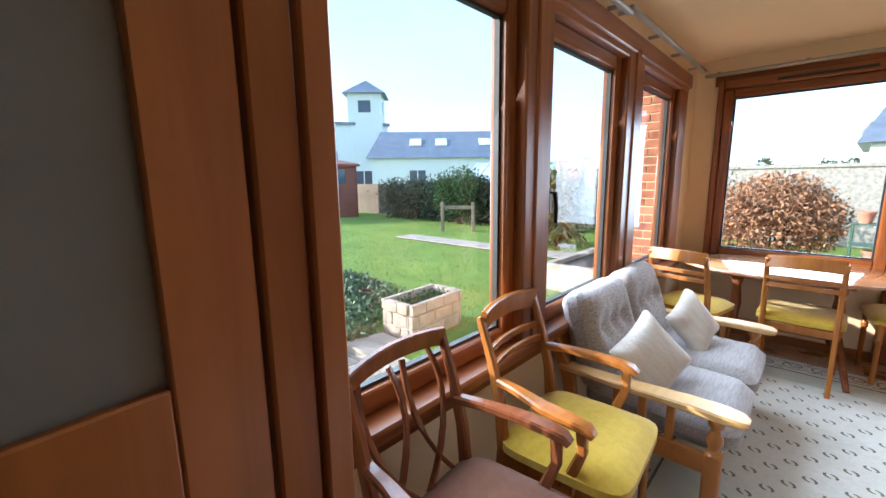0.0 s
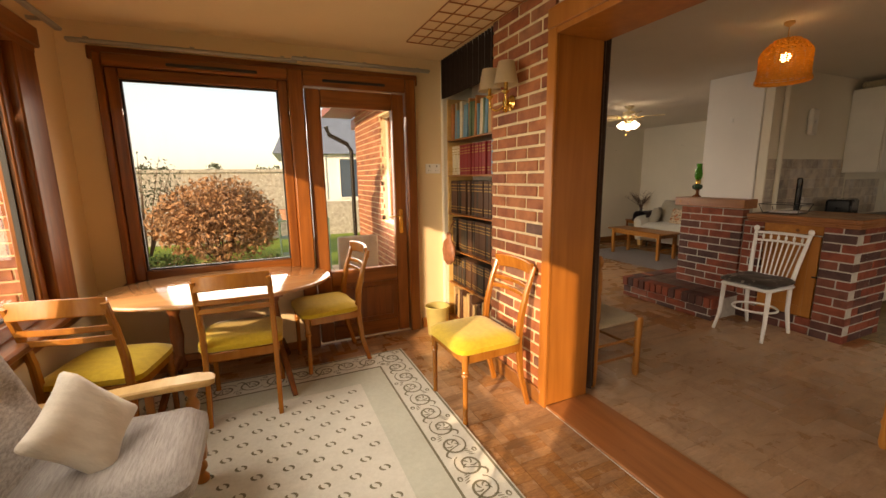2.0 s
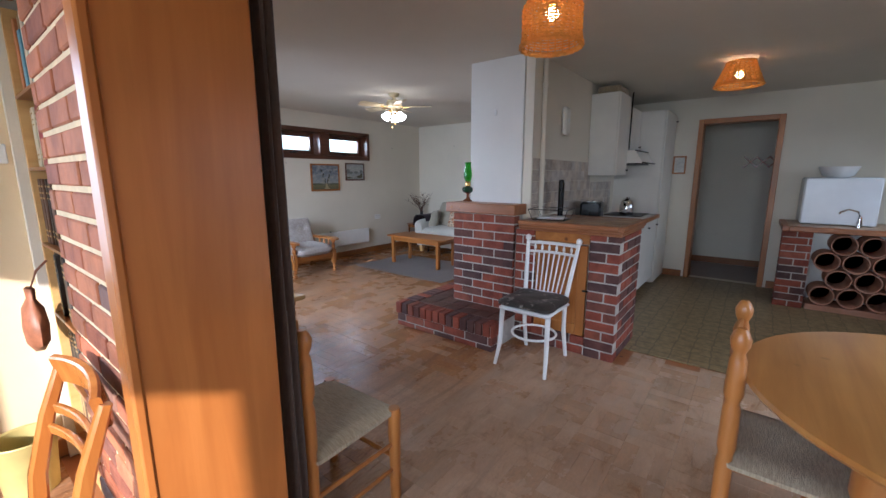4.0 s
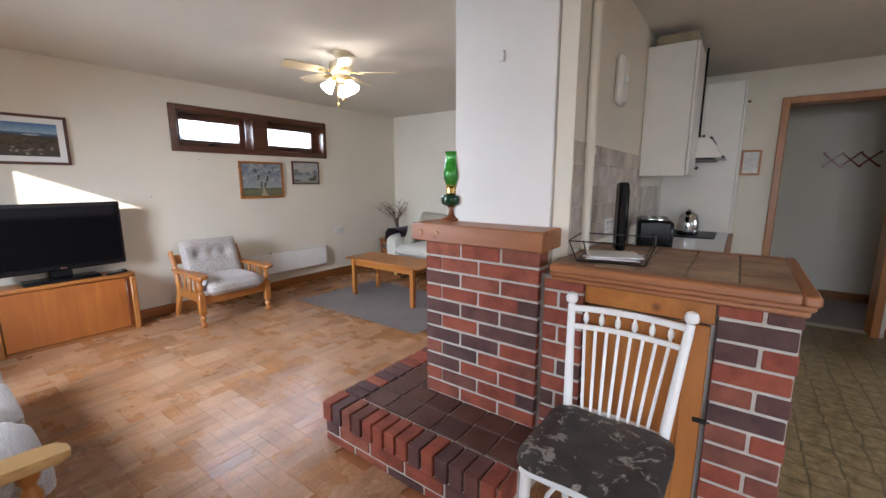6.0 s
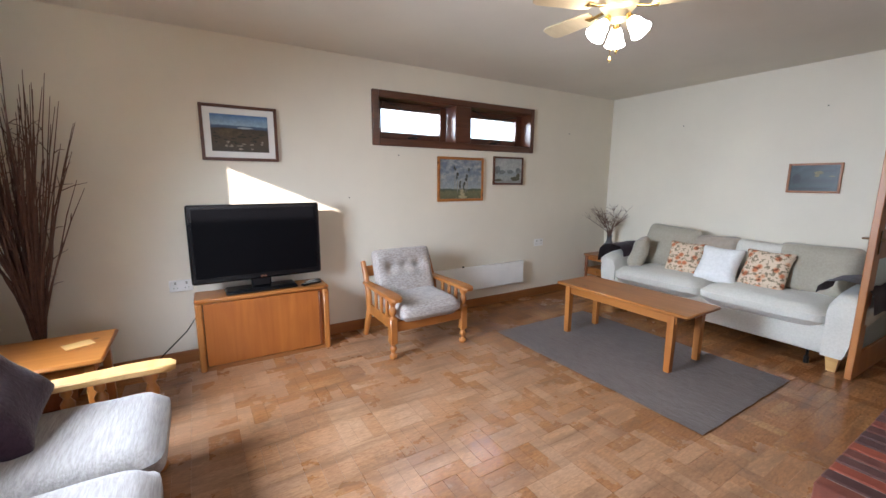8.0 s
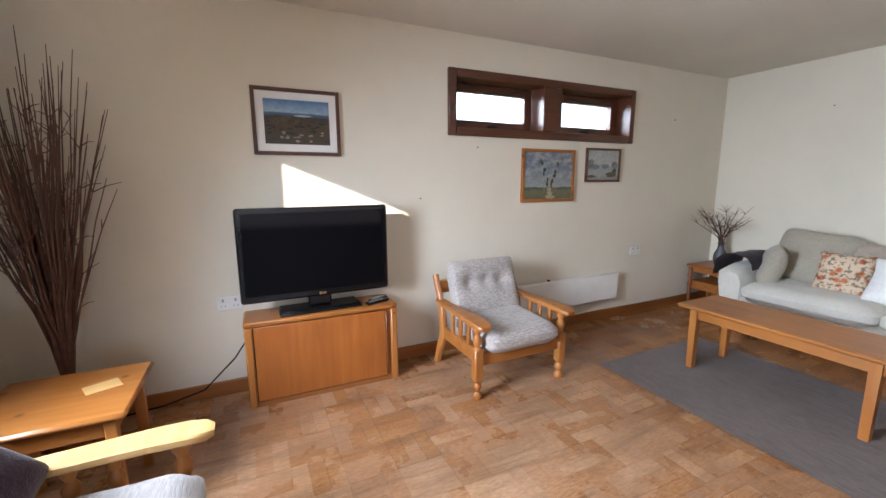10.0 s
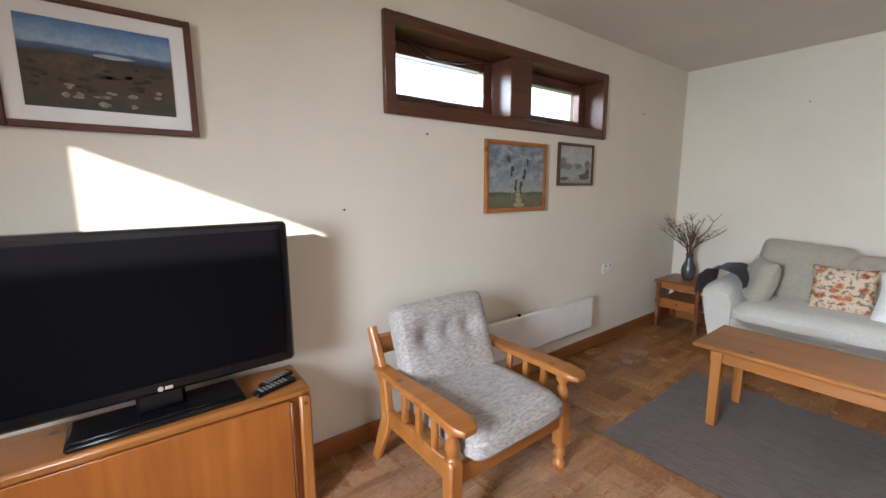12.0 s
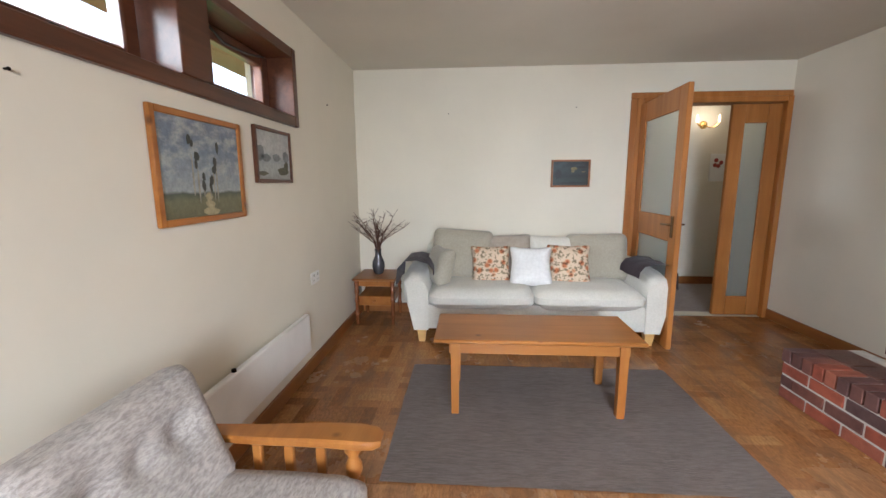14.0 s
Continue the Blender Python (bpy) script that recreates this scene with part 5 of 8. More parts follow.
def picture(label, m, w, h, fr_mat, art, fw=0.025, mount=0.0, mount_mat=None):
    p = thing("picture", label, "picture", m, "pictures on the lounge walls")
    part("picture_frame", B((-w / 2, -w / 2 + fw, -0.022, -0.001, -h / 2, h / 2), (w / 2 - fw, w / 2, -0.022, -0.001, -h / 2, h / 2), (-w / 2 + fw, w / 2 - fw, -0.021, -0.001, -h / 2, -h / 2 + fw), (-w / 2 + fw, w / 2 - fw, -0.021, -0.001, h / 2 - fw, h / 2), r=0.003), fr_mat, p)
    a, b = w / 2 - fw, h / 2 - fw
    if mount:
        part("mount", B((-a, a, -0.010, -0.002, -b, b)), WHITEPAINT, p, "white card mount")
    part("artwork", B((-a + mount, a - mount, -0.013, -0.009, -b + mount, b - mount)), art, p)
    return p


def daubs(p, name, spots, m, depth=0.0135, seed=1):
    """Raised touches of paint on a picture: (x, z, half width, half height)."""
    rng = random.Random(seed)
    bm = bmesh.new()
    for x, z, w, h in spots:
        n = 9
        ring = [bm.verts.new((x + w * math.cos(k * 2 * math.pi / n) * rng.uniform(0.7, 1.15), -depth - 0.0006, z + h * math.sin(k * 2 * math.pi / n) * rng.uniform(0.7, 1.15))) for k in range(n)]
        back = [bm.verts.new((v.co.x, -depth + 0.0006, v.co.z)) for v in ring]
        bm.faces.new(ring)
        for k in range(n):
            bm.faces.new((ring[k], back[k], back[(k + 1) % n], ring[(k + 1) % n]))
    bmesh.ops.recalc_face_normals(bm, faces=bm.faces[:])
    part(name, bm, m, p)


moor = picture("dark-framed mountain landscape with a white mount", pose(3.80, 7.47, 1.71), 0.52, 0.40, DARKFRAME, canvas_paint("moor_picture", [(-0.13, (0.055, 0.045, 0.030)), (-0.02, (0.075, 0.050, 0.026)), (0.045, (0.050, 0.036, 0.022)), (0.052, (0.05, 0.085, 0.14)), (0.066, (0.07, 0.12, 0.20)), (0.072, (0.30, 0.42, 0.52)), (0.16, (0.045, 0.15, 0.36))], (0.45, 0.50, 0.55), 0.3, 0.03), 0.022, 0.045)
rng = random.Random(12)
daubs(moor, "hillside", [(-0.07, 0.004, 0.10, 0.036)], plain("painted_hillside", (0.080, 0.057, 0.028), 0.5, 0, 0.5, 30), depth=0.0133, seed=13)
daubs(moor, "pale_rocks", [(rng.uniform(-0.10, 0.15), -0.115 + 0.06 * rng.random(), rng.uniform(0.008, 0.020), rng.uniform(0.004, 0.010)) for k in range(13)], plain("painted_rock", (0.24, 0.20, 0.15), 0.5, 0, 0.5, 60), depth=0.0140, seed=4)
daubs(moor, "dark_heather", [(rng.uniform(-0.18, 0.18), -0.10 + 0.12 * rng.random(), rng.uniform(0.010, 0.026), rng.uniform(0.004, 0.009)) for k in range(30)], plain("painted_heather", (0.032, 0.026, 0.014), 0.5, 0, 0.4, 60), seed=5, depth=0.0131)
daubs(moor, "lake", [(0.03, 0.040, 0.060, 0.007)], plain("painted_lake", (0.36, 0.42, 0.46), 0.4, 0, 0.2, 30), seed=6)
trees = picture("pine-framed painting of tall trees under clouds", pose(5.797, 7.47, 1.385), 0.56, 0.44, PINE, canvas_paint("trees_picture", [(-0.20, (0.12, 0.11, 0.060)), (-0.115, (0.16, 0.16, 0.085)), (-0.085, (0.07, 0.085, 0.060)), (-0.075, (0.33, 0.36, 0.36)), (0.0, (0.24, 0.28, 0.31)), (0.12, (0.14, 0.18, 0.235)), (0.20, (0.17, 0.20, 0.25))], (0.38, 0.39, 0.375), -0.07, 0.03, 9), 0.026)
daubs(trees, "path", [(0.02, -0.175, 0.055, 0.020), (0.018, -0.145, 0.036, 0.020), (0.012, -0.115, 0.022, 0.018)], plain("painted_path", (0.36, 0.31, 0.18), 0.5, 0, 0.3, 40), seed=2)
daubs(trees, "trunks", [(-0.075, -0.03, 0.005, 0.10), (-0.045, -0.06, 0.005, 0.075), (0.075, -0.03, 0.0045, 0.10), (0.055, -0.06, 0.004, 0.07), (-0.015, -0.085, 0.004, 0.045), (0.025, -0.085, 0.003, 0.045)], plain("painted_trunk", (0.30, 0.28, 0.23), 0.5, 0, 0.3, 40), depth=0.0140, seed=3)
daubs(trees, "dark_crowns", [(-0.085, 0.115, 0.014, 0.022), (-0.070, 0.10, 0.010, 0.018), (-0.045, 0.050, 0.017, 0.022), (-0.052, 0.02, 0.010, 0.02), (0.093, 0.095, 0.011, 0.026), (0.070, 0.030, 0.012, 0.024), (0.062, 0.0, 0.016, 0.020), (-0.012, -0.03, 0.011, 0.022), (-0.016, -0.065, 0.014, 0.026), (0.040, -0.045, 0.014, 0.022), (0.030, -0.075, 0.010, 0.022)], plain("painted_crown", (0.050, 0.052, 0.040), 0.5, 0, 0.4, 60), depth=0.0146, seed=7)
lake = picture("small dark-framed lake and hills picture", pose(6.42, 7.47, 1.48), 0.42, 0.30, DARKFRAME, canvas_paint("lake_picture", [(-0.15, (0.20, 0.20, 0.17)), (-0.06, (0.36, 0.38, 0.37)), (-0.02, (0.30, 0.33, 0.34)), (0.03, (0.42, 0.43, 0.41)), (0.14, (0.33, 0.35, 0.34))], (0.46, 0.46, 0.44), 0.0, 0.02), 0.02)
daubs(lake, "hills", [(-0.15, 0.010, 0.045, 0.050), (-0.09, -0.015, 0.06, 0.022), (0.02, -0.008, 0.05, 0.022), (0.14, 0.0, 0.05, 0.032)], plain("painted_hill", (0.17, 0.19, 0.19), 0.5, 0, 0.3, 40), depth=0.0131, seed=8)
daubs(lake, "near_bank", [(0.10, -0.085, 0.08, 0.028), (0.14, -0.055, 0.03, 0.03), (-0.14, -0.10, 0.06, 0.015)], plain("painted_bank", (0.09, 0.085, 0.05), 0.5, 0, 0.4, 60), seed=9)
dusk = picture("small painting of a dark blue evening lake", pose(8.16, 5.375, 1.41, 0, 0, -90), 0.37, 0.26, MANTEL, canvas_paint("dusk_picture", [(-0.12, (0.008, 0.018, 0.022)), (-0.03, (0.022, 0.038, 0.038)), (0.01, (0.012, 0.020, 0.024)), (0.05, (0.026, 0.040, 0.044)), (0.12, (0.012, 0.022, 0.028))], (0.035, 0.055, 0.06), 0.02, 0.06), 0.018)
daubs(dusk, "glow_touches", [(0.03, 0.045, 0.035, 0.016), (0.02, 0.02, 0.018, 0.010), (0.12, 0.015, 0.022, 0.004)], plain("painted_dusk", (0.20, 0.16, 0.07), 0.5, 0, 0.5, 60), depth=0.0131, seed=10)
daubs(dusk, "dark_bank", [(-0.12, -0.01, 0.035, 0.05), (0.10, 0.06, 0.06, 0.012), (0.0, -0.09, 0.12, 0.010)], plain("painted_shade", (0.012, 0.016, 0.02), 0.5, 0, 0.4, 60), seed=11)
for x, y, z, ax in ((5.10, 7.465, 1.60, 0), (4.62, 7.465, 1.22, 0), (7.35, 7.465, 1.93, 0), (8.155, 6.55, 1.98, 1), (8.155, 5.35, 2.02, 1)):
    bm = bmesh.new()
    lathe(bm, [(0.003, 0), (0.003, 0.010), (0.005, 0.011), (0.005, 0.013)], n=8, m=Matrix.Translation((x, y, z)) @ Matrix.Rotation(radians(90), 4, "X" if not ax else "Y") @ Matrix.Rotation(math.pi if ax else 0, 4, "X"))
    tagged(part("picture_nail", bm, BLACKMETAL), "small nail in the cream wall", "nail", "nails in the walls")

# ---- rugs ----
gr = thing("grey_rug", "flat-woven dark grey rug under the coffee table", "rug", pose(0, 0, 0.002))
bm = bmesh.new()
nx, ny = 30, 44
grid = [[bm.verts.new((5.725 + 1.18 * i / nx + 0.006 * noise.noise((j * 0.3, 1, 0)), 4.97 + 1.77 * j / ny + 0.006 * noise.noise((i * 0.3, 4, 0)), 0.006 + 0.003 * noise.noise((i * 0.4, j * 0.4, 0)))) for j in range(ny + 1)] for i in range(nx + 1)]
for i in range(nx):
    for j in range(ny):
        bm.faces.new((grid[i][j], grid[i + 1][j], grid[i + 1][j + 1], grid[i][j + 1]))
bmesh.ops.solidify(bm, geom=bm.faces[:], thickness=0.006)
part("weave", bm, GREYRUG, gr)

rug = thing("sunroom_rug", "pale patterned rug with a scrolled leaf border", "rug", pose(0, 0, 0))
RX0, RX1, RY0, RY1 = -0.45, 1.38, 0.95, 4.06
part("ground_weave", B((RX0, RX1, RY0, RY1, 0.0, 0.010), r=0.004), RUGCREAM, rug)


def band(bm, a, b, z0=0.0098, z1=0.0112):
    """The strip between the rectangles inset by a and b from the rug's edge."""
    box(bm, RX0 + a, RX1 - a, RY1 - b, RY1 - a, z0, z1)
    box(bm, RX0 + a, RX1 - a, RY0 + a, RY0 + b, z0, z1)
    box(bm, RX1 - b, RX1 - a, RY0 + b, RY1 - b, z0, z1)
    box(bm, RX0 + a, RX0 + b, RY0 + b, RY1 - b, z0, z1)


for b in ((RX0 + 0.262, RX1 - 0.262, RY1 - 0.445, RY1 - 0.262), (RX0 + 0.262, RX1 - 0.262, RY0 + 0.262, RY0 + 0.445), (RX1 - 0.445, RX1 - 0.262, RY0 + 0.445, RY1 - 0.445), (RX0 + 0.262, RX0 + 0.445, RY0 + 0.445, RY1 - 0.445)):
    part("inner_band", B((*b, 0.0098, 0.0112)), RUGPALE, rug, "plain pale green band")
bm = bmesh.new()
band(bm, 0.012, 0.024, 0.0098, 0.0114)
band(bm, 0.245, 0.258, 0.0098, 0.0114)
part("border_line", bm, RUGDARK, rug)
bm = bmesh.new()


def ribbon(pts, w, z=0.0113):
    pts = [Vector((p[0], p[1], z)) for p in pts]
    v = []
    for i, p in enumerate(pts):
        d = (pts[min(i + 1, len(pts) - 1)] - pts[max(i - 1, 0)]).normalized()
        s = Vector((-d.y, d.x, 0)) * w / 2 * (0.45 + 0.55 * math.sin(math.pi * i / (len(pts) - 1)))
        v.append((bm.verts.new(p + s), bm.verts.new(p - s)))
    for a, b in zip(v, v[1:]):
        bm.faces.new((a[0], b[0], b[1], a[1]))


def scroll(o, u, v, flip):
    """One curl of the vine border along u: a ring that winds inwards, its stem, curled leaves and a berry."""
    f = -1 if flip else 1
    put = lambda a, b: (o[0] + u[0] * a + v[0] * b * f, o[1] + u[1] * a + v[1] * b * f)
    ribbon([put(0.012 + (0.078 - 0.056 * t ** 1.3) * math.cos(3.6 + 8.6 * t), 0.004 + (0.072 - 0.052 * t ** 1.3) * math.sin(3.6 + 8.6 * t)) for t in (i / 26 for i in range(27))], 0.013)
    ribbon([put(-0.058 - 0.075 * t, -0.030 - 0.055 * math.sin(math.pi * (0.15 + 0.6 * t)) + 0.075 * t * t) for t in (i / 8 for i in range(9))], 0.013)
    for ang, l in ((0.5, 0.034), (1.7, 0.030), (3.0, 0.034), (4.3, 0.030)):
        ribbon([put(0.012 + math.cos(ang + 0.9 * t) * (0.010 + l * t), 0.004 + math.sin(ang + 0.9 * t) * (0.010 + l * t)) for t in (0, 0.25, 0.5, 0.75, 1)], 0.009)
    for k in range(4):
        ribbon([put(-0.052 - 0.016 * k + 0.010 * t, 0.040 - 0.006 * k + 0.030 * t) for t in (0, 0.5, 1)], 0.007)
    ribbon([put(-0.075 + 0.014 * math.cos(a), 0.082 + 0.010 * math.sin(a)) for a in (i * 0.8 for i in range(9))], 0.010)


mid = 0.137
k = 0
y = RY1 - mid
while y > RY0 + 0.2:
    scroll((RX1 - mid, y), (0, -1), (1, 0), k % 2)
    scroll((RX0 + mid, y), (0, -1), (1, 0), k % 2)
    y -= 0.165
    k += 1
x = RX1 - mid - 0.165
while x > RX0 + 0.25:
    scroll((x, RY1 - mid), (-1, 0), (0, 1), k % 2)
    x -= 0.165
    k += 1
tagged(part("scroll_border", bm, RUGDARK, rug, "dark scrolled leaf border"), kind="stuff")
bm = bmesh.new()
row = 0
y = RY1 - 0.53
while y > RY0 + 0.5:
    x = RX1 - 0.52 - (0.072 if row % 2 else 0)
    while x > RX0 + 0.5:
        for s in (-1, 1):
            ribbon([(x + s * 0.004 + s * 0.017 * math.cos(q) - 0.009 * math.sin(q), y + s * 0.010 * math.cos(q) * 0.4 + 0.017 * math.sin(q) * (1 if s > 0 else 1)) for q in (-1.35, -0.8, -0.3, 0.3, 0.8, 1.35)], 0.013)
        x -= 0.145
    y -= 0.098
    row += 1
tagged(part("motif", bm, RUGDARK, rug, "small dark paired motifs"), kind="stuff")

# ---- sunroom fittings ----
bc = thing("bookcase", "built-in bookcase in a recess, full of books", "bookcase")
SHELVES = (0.12, 0.45, 0.765, 1.10, 1.44, 1.745)
for z in SHELVES:
    part("shelf", B((1.985, 2.238, 3.53, 4.398, z - 0.014, z), r=0.002), SKIRT, bc)
part("side", B((1.985, 2.238, 4.38, 4.399, 0, 2.10), r=0.003), PALEPINE, bc)
part("base", B((1.985, 2.238, 3.53, 4.38, 0, 0.10)), PALEPINE, bc)
bookrng = random.Random(5)
bookmats = {}
for nm, c in (("tan", (0.42, 0.28, 0.13)), ("cream", (0.62, 0.55, 0.40)), ("green", (0.10, 0.16, 0.09)), ("blue", (0.12, 0.28, 0.38)), ("orange", (0.48, 0.18, 0.06)), ("red", (0.24, 0.018, 0.022)), ("brown", (0.075, 0.032, 0.016)), ("black", (0.03, 0.022, 0.016))):
    bookmats[nm] = plain(nm + "_book_cloth", c, 0.55, 0, 0.15, 20)
GILT = plain("gilt_bars", (0.40, 0.26, 0.08), 0.4, 0.5)
made_books = {}


def book(colour, t, h, m, gilt):
    key = (colour, t, h)
    lab = {"red": "red bound volume with gilt bars on a shelf", "brown": "dark brown bound volume on a shelf", "black": "black bound volume on a shelf"}.get(colour, colour + " cloth-bound book on a shelf")
    if key not in made_books:
        b = thing("book", lab, "book", m, "books in the bookcase")
        cov = part("cover", B((-0.075, 0.075, -t / 2, t / 2, 0, h), r=0.003), bookmats[colour], b)
        part("pages", B((-0.065, 0.077, -t / 2 + 0.003, t / 2 - 0.003, 0.004, h - 0.002)), WHITEPAINT, b)
        if gilt:
            tagged(part("spine_band", B(*[(-0.0765, -0.074, -t / 2 + 0.004, t / 2 - 0.004, h * q, h * q + 0.007) for q in (0.12, 0.2, 0.70, 0.78, 0.88)]), GILT, b), kind="stuff")
        made_books[key] = b
    else:
        b = copy_thing(made_books[key], m)
    return b


for si, (z, cols, gilt) in enumerate(((0.45, ("brown", "black"), True), (0.765, ("brown", "black", "brown"), True), (1.10, ("brown", "brown", "black"), True), (1.44, ("red",), True), (1.745, ("tan", "cream", "green", "blue", "orange"), False), (0.12, ("brown", "tan"), False))):
    y = 4.365
    while y > 3.56:
        t = bookrng.choice((0.032, 0.04)) if gilt else bookrng.choice((0.024, 0.034, 0.045))
        h = {0: 0.25, 1: 0.29, 2: 0.29, 3: 0.25, 4: 0.27, 5: 0.24}[si] + (0 if gilt else bookrng.choice((-0.03, 0.0, 0.035)))
        col = bookrng.choice(cols)
        if si == 3 and y > 4.22:
            col = "cream"
        if si == 3 and y < 3.68:
            col = "blue"
        lean = bookrng.choice((0, 0, 0, 4)) if not gilt else 0
        book(col, t, h, pose(2.085 + bookrng.uniform(-0.01, 0.01), y - t / 2 - 0.002, z, lean), gilt)
        y -= t + 0.003 + (0.012 if lean else 0)

val = thing("valance", "dark brown pleated valance over the bookcase", "valance")
bm = bmesh.new()
rows = []
for i in range(91):
    y = 3.525 + 0.885 * i / 90
    x = 1.945 + 0.010 * math.sin(i * 1.4)
    rows.append((bm.verts.new((x, y, 2.10)), bm.verts.new((x, y, 2.425))))
for a, b in zip(rows, rows[1:]):
    bm.faces.new((a[0], b[0], b[1], a[1]))
bmesh.ops.solidify(bm, geom=bm.faces[:], thickness=0.008)
part("cloth", bm, CURTAIN, val)
part("pelmet_board", B((1.955, 1.975, 3.53, 4.395, 2.11, 2.43)), MAHOG, val)

cu = thing("curtain", "dark curtain drawn back behind the wooden jamb", "curtain")
bm = bmesh.new()
loft(bm, [[Vector((2.305 + (0.040 + 0.010 * math.sin(5 * a)) * math.cos(a) * k, 2.955 + (0.095 + 0.014 * math.sin(6 * a + z)) * math.sin(a) * k, z)) for a in (2 * math.pi * i / 40 for i in range(40))] for z, k in ((0.03, 1.0), (0.5, 0.96), (1.0, 0.9), (1.5, 0.88), (2.0, 0.9), (2.36, 0.95))])
part("cloth", bm, CURTAIN, cu)

for nm, b in (("curtain_rail_window", (-0.615, -0.575, 0.50, 2.45, 2.275, 2.300)), ("curtain_rail_window", (-0.600, -0.560, 2.40, 4.22, 2.290, 2.315)), ("curtain_rail_end", (-0.60, 0.74, 4.335, 4.375, 2.275, 2.300)), ("curtain_rail_end", (0.70, 1.80, 4.320, 4.360, 2.290, 2.315))):
    rl = thing("curtain_rail", "grey-green metal curtain rail without curtains", "curtain rail", None, "curtain rails")
    part("track", B(b, r=0.008), GREYMETAL, rl)
    along_y = b[3] - b[2] > 0.3
    for k in range(4 if along_y else 3):
        if along_y:
            y = b[2] + 0.1 + k * (b[3] - b[2] - 0.2) / 3
            bb = (-0.68, -0.60, y - 0.012, y + 0.012, b[5] - 0.004, b[5] + 0.012)
        else:
            x = b[0] + 0.1 + k * (b[1] - b[0] - 0.2) / 2
            bb = (x - 0.012, x + 0.012, 4.35, 4.45, b[5] - 0.004, b[5] + 0.012)
        part("bracket", B(bb), GREYMETAL, rl)

gl = thing("ceiling_grille", "brown wire grille fixed to the sunroom ceiling", "grille")
bm = bmesh.new()
for i in range(5):
    x = 1.50 + i * 0.10
    sweep(bm, [(x, 2.55, 2.424), (x, 4.05, 2.424)], 0.004, 0.004, 6)
for j in range(11):
    y = 2.55 + j * 0.15
    sweep(bm, [(1.50, y, 2.420), (1.90, y, 2.420)], 0.004, 0.004, 6)
part("wire_mesh", bm, JAMB, gl)

sc = thing("wall_light", "brass two-arm wall light with cream shades", "wall light", pose(1.918, 3.27, 1.88))
bm = bmesh.new()
lathe(bm, [(0.045, 0), (0.048, 0.008), (0.030, 0.016), (0.016, 0.03)], n=16, m=Matrix.Rotation(radians(-90), 4, "Y"))
lathe(bm, [(0.008, -0.06), (0.018, -0.05), (0.012, -0.03), (0.022, 0.0), (0.012, 0.03), (0.006, 0.05)], -0.045, 0, 12)
part("backplate", bm, BRASS, sc)
for s in (-1, 1):
    bm = bmesh.new()
    sweep(bm, curve((-0.045, 0, 0.0), (-0.07, s * 0.05, -0.07), (-0.10, s * 0.09, -0.02), 8) + [Vector((-0.105, s * 0.095, 0.03)), Vector((-0.105, s * 0.095, 0.06))], 0.007, 0.007, 8)
    lathe(bm, [(0.006, 0.03), (0.024, 0.045), (0.026, 0.05), (0.012, 0.06), (0.012, 0.10)], -0.105, s * 0.095, 12)
    arm = part("arm", bm, BRASS, sc)
    bm = bmesh.new()
    rings = [[Vector((-0.105 + r * math.cos(2 * math.pi * i / 20), s * 0.095 + r * math.sin(2 * math.pi * i / 20), z)) for i in range(20)] for r, z in ((0.074, 0.085), (0.066, 0.125), (0.054, 0.185), (0.048, 0.215))]
    loft(bm, rings, closed=False)
    bmesh.ops.solidify(bm, geom=bm.faces[:], thickness=0.002)
    part("shade", bm, SHADE, arm, "cream cloth shade")

bag = thing("hanging_bag", "small brown leather bellows hanging by the bookcase", "bag", pose(1.90, 4.20, 0.80))
bm = bmesh.new()
lathe(bm, [(0.03, -0.14), (0.075, -0.10), (0.085, -0.03), (0.070, 0.04), (0.030, 0.08), (0.035, 0.12), (0.015, 0.13)], 0, 0, 16, Matrix.Diagonal((0.5, 1.35, 1.08, 1)))
for v in bm.verts:
    v.co += Vector((0, 0.012 * noise.noise(v.co * 14), 0.02 * noise.noise(v.co * 11)))
part("pouch", bm, LEATHERBAG, bag)
bm = bmesh.new()
sweep(bm, [(0, 0, 0.12), (0.03, 0.01, 0.20), (0.07, 0.02, 0.24)], 0.005, 0.005, 6)
part("strap", bm, LEATHERBAG, bag)

bn = thing("waste_bin", "ochre metal waste bin on the floor", "bin", pose(1.80, 4.25, 0))
bm = bmesh.new()
loft(bm, [[Vector((r * math.cos(2 * math.pi * i / 28), r * math.sin(2 * math.pi * i / 28), z)) for i in range(28)] for r, z in ((0.090, 0.0), (0.108, 0.255), (0.113, 0.262), (0.110, 0.268), (0.102, 0.262), (0.086, 0.012))])
part("body", bm, GREENPAPER, bn)

cu2 = thing("lounge_curtain", "dark curtain hanging beside the lounge window", "curtain")
bm = bmesh.new()
loft(bm, [[Vector((2.345 + (0.055 + 0.012 * math.sin(7 * a)) * math.cos(a) * k, 6.78 + (0.20 + 0.014 * math.sin(9 * a + z)) * math.sin(a) * k, z)) for a in (2 * math.pi * i / 56 for i in range(56))] for z, k in ((0.03, 1.0), (0.6, 0.97), (1.2, 0.94), (1.8, 0.93), (2.30, 0.97))])
part("cloth", bm, CURTAIN, cu2)

# ---- fireplace ----
mt = thing("mantel_shelf", "thick red-brown wooden mantel shelf", "mantel shelf")
part("shelf", B((4.685, 6.38, 3.375, 4.10, 1.075, 1.165), r=0.006), MANTEL, mt)
for y, w in ((4.035, 0.014), (3.93, 0.010)):
    part("plug", B((4.682, 4.690, y - w, y + w, 1.12 - w, 1.12 + w), r=0.0035), PINE, mt, "pale round wooden plug")

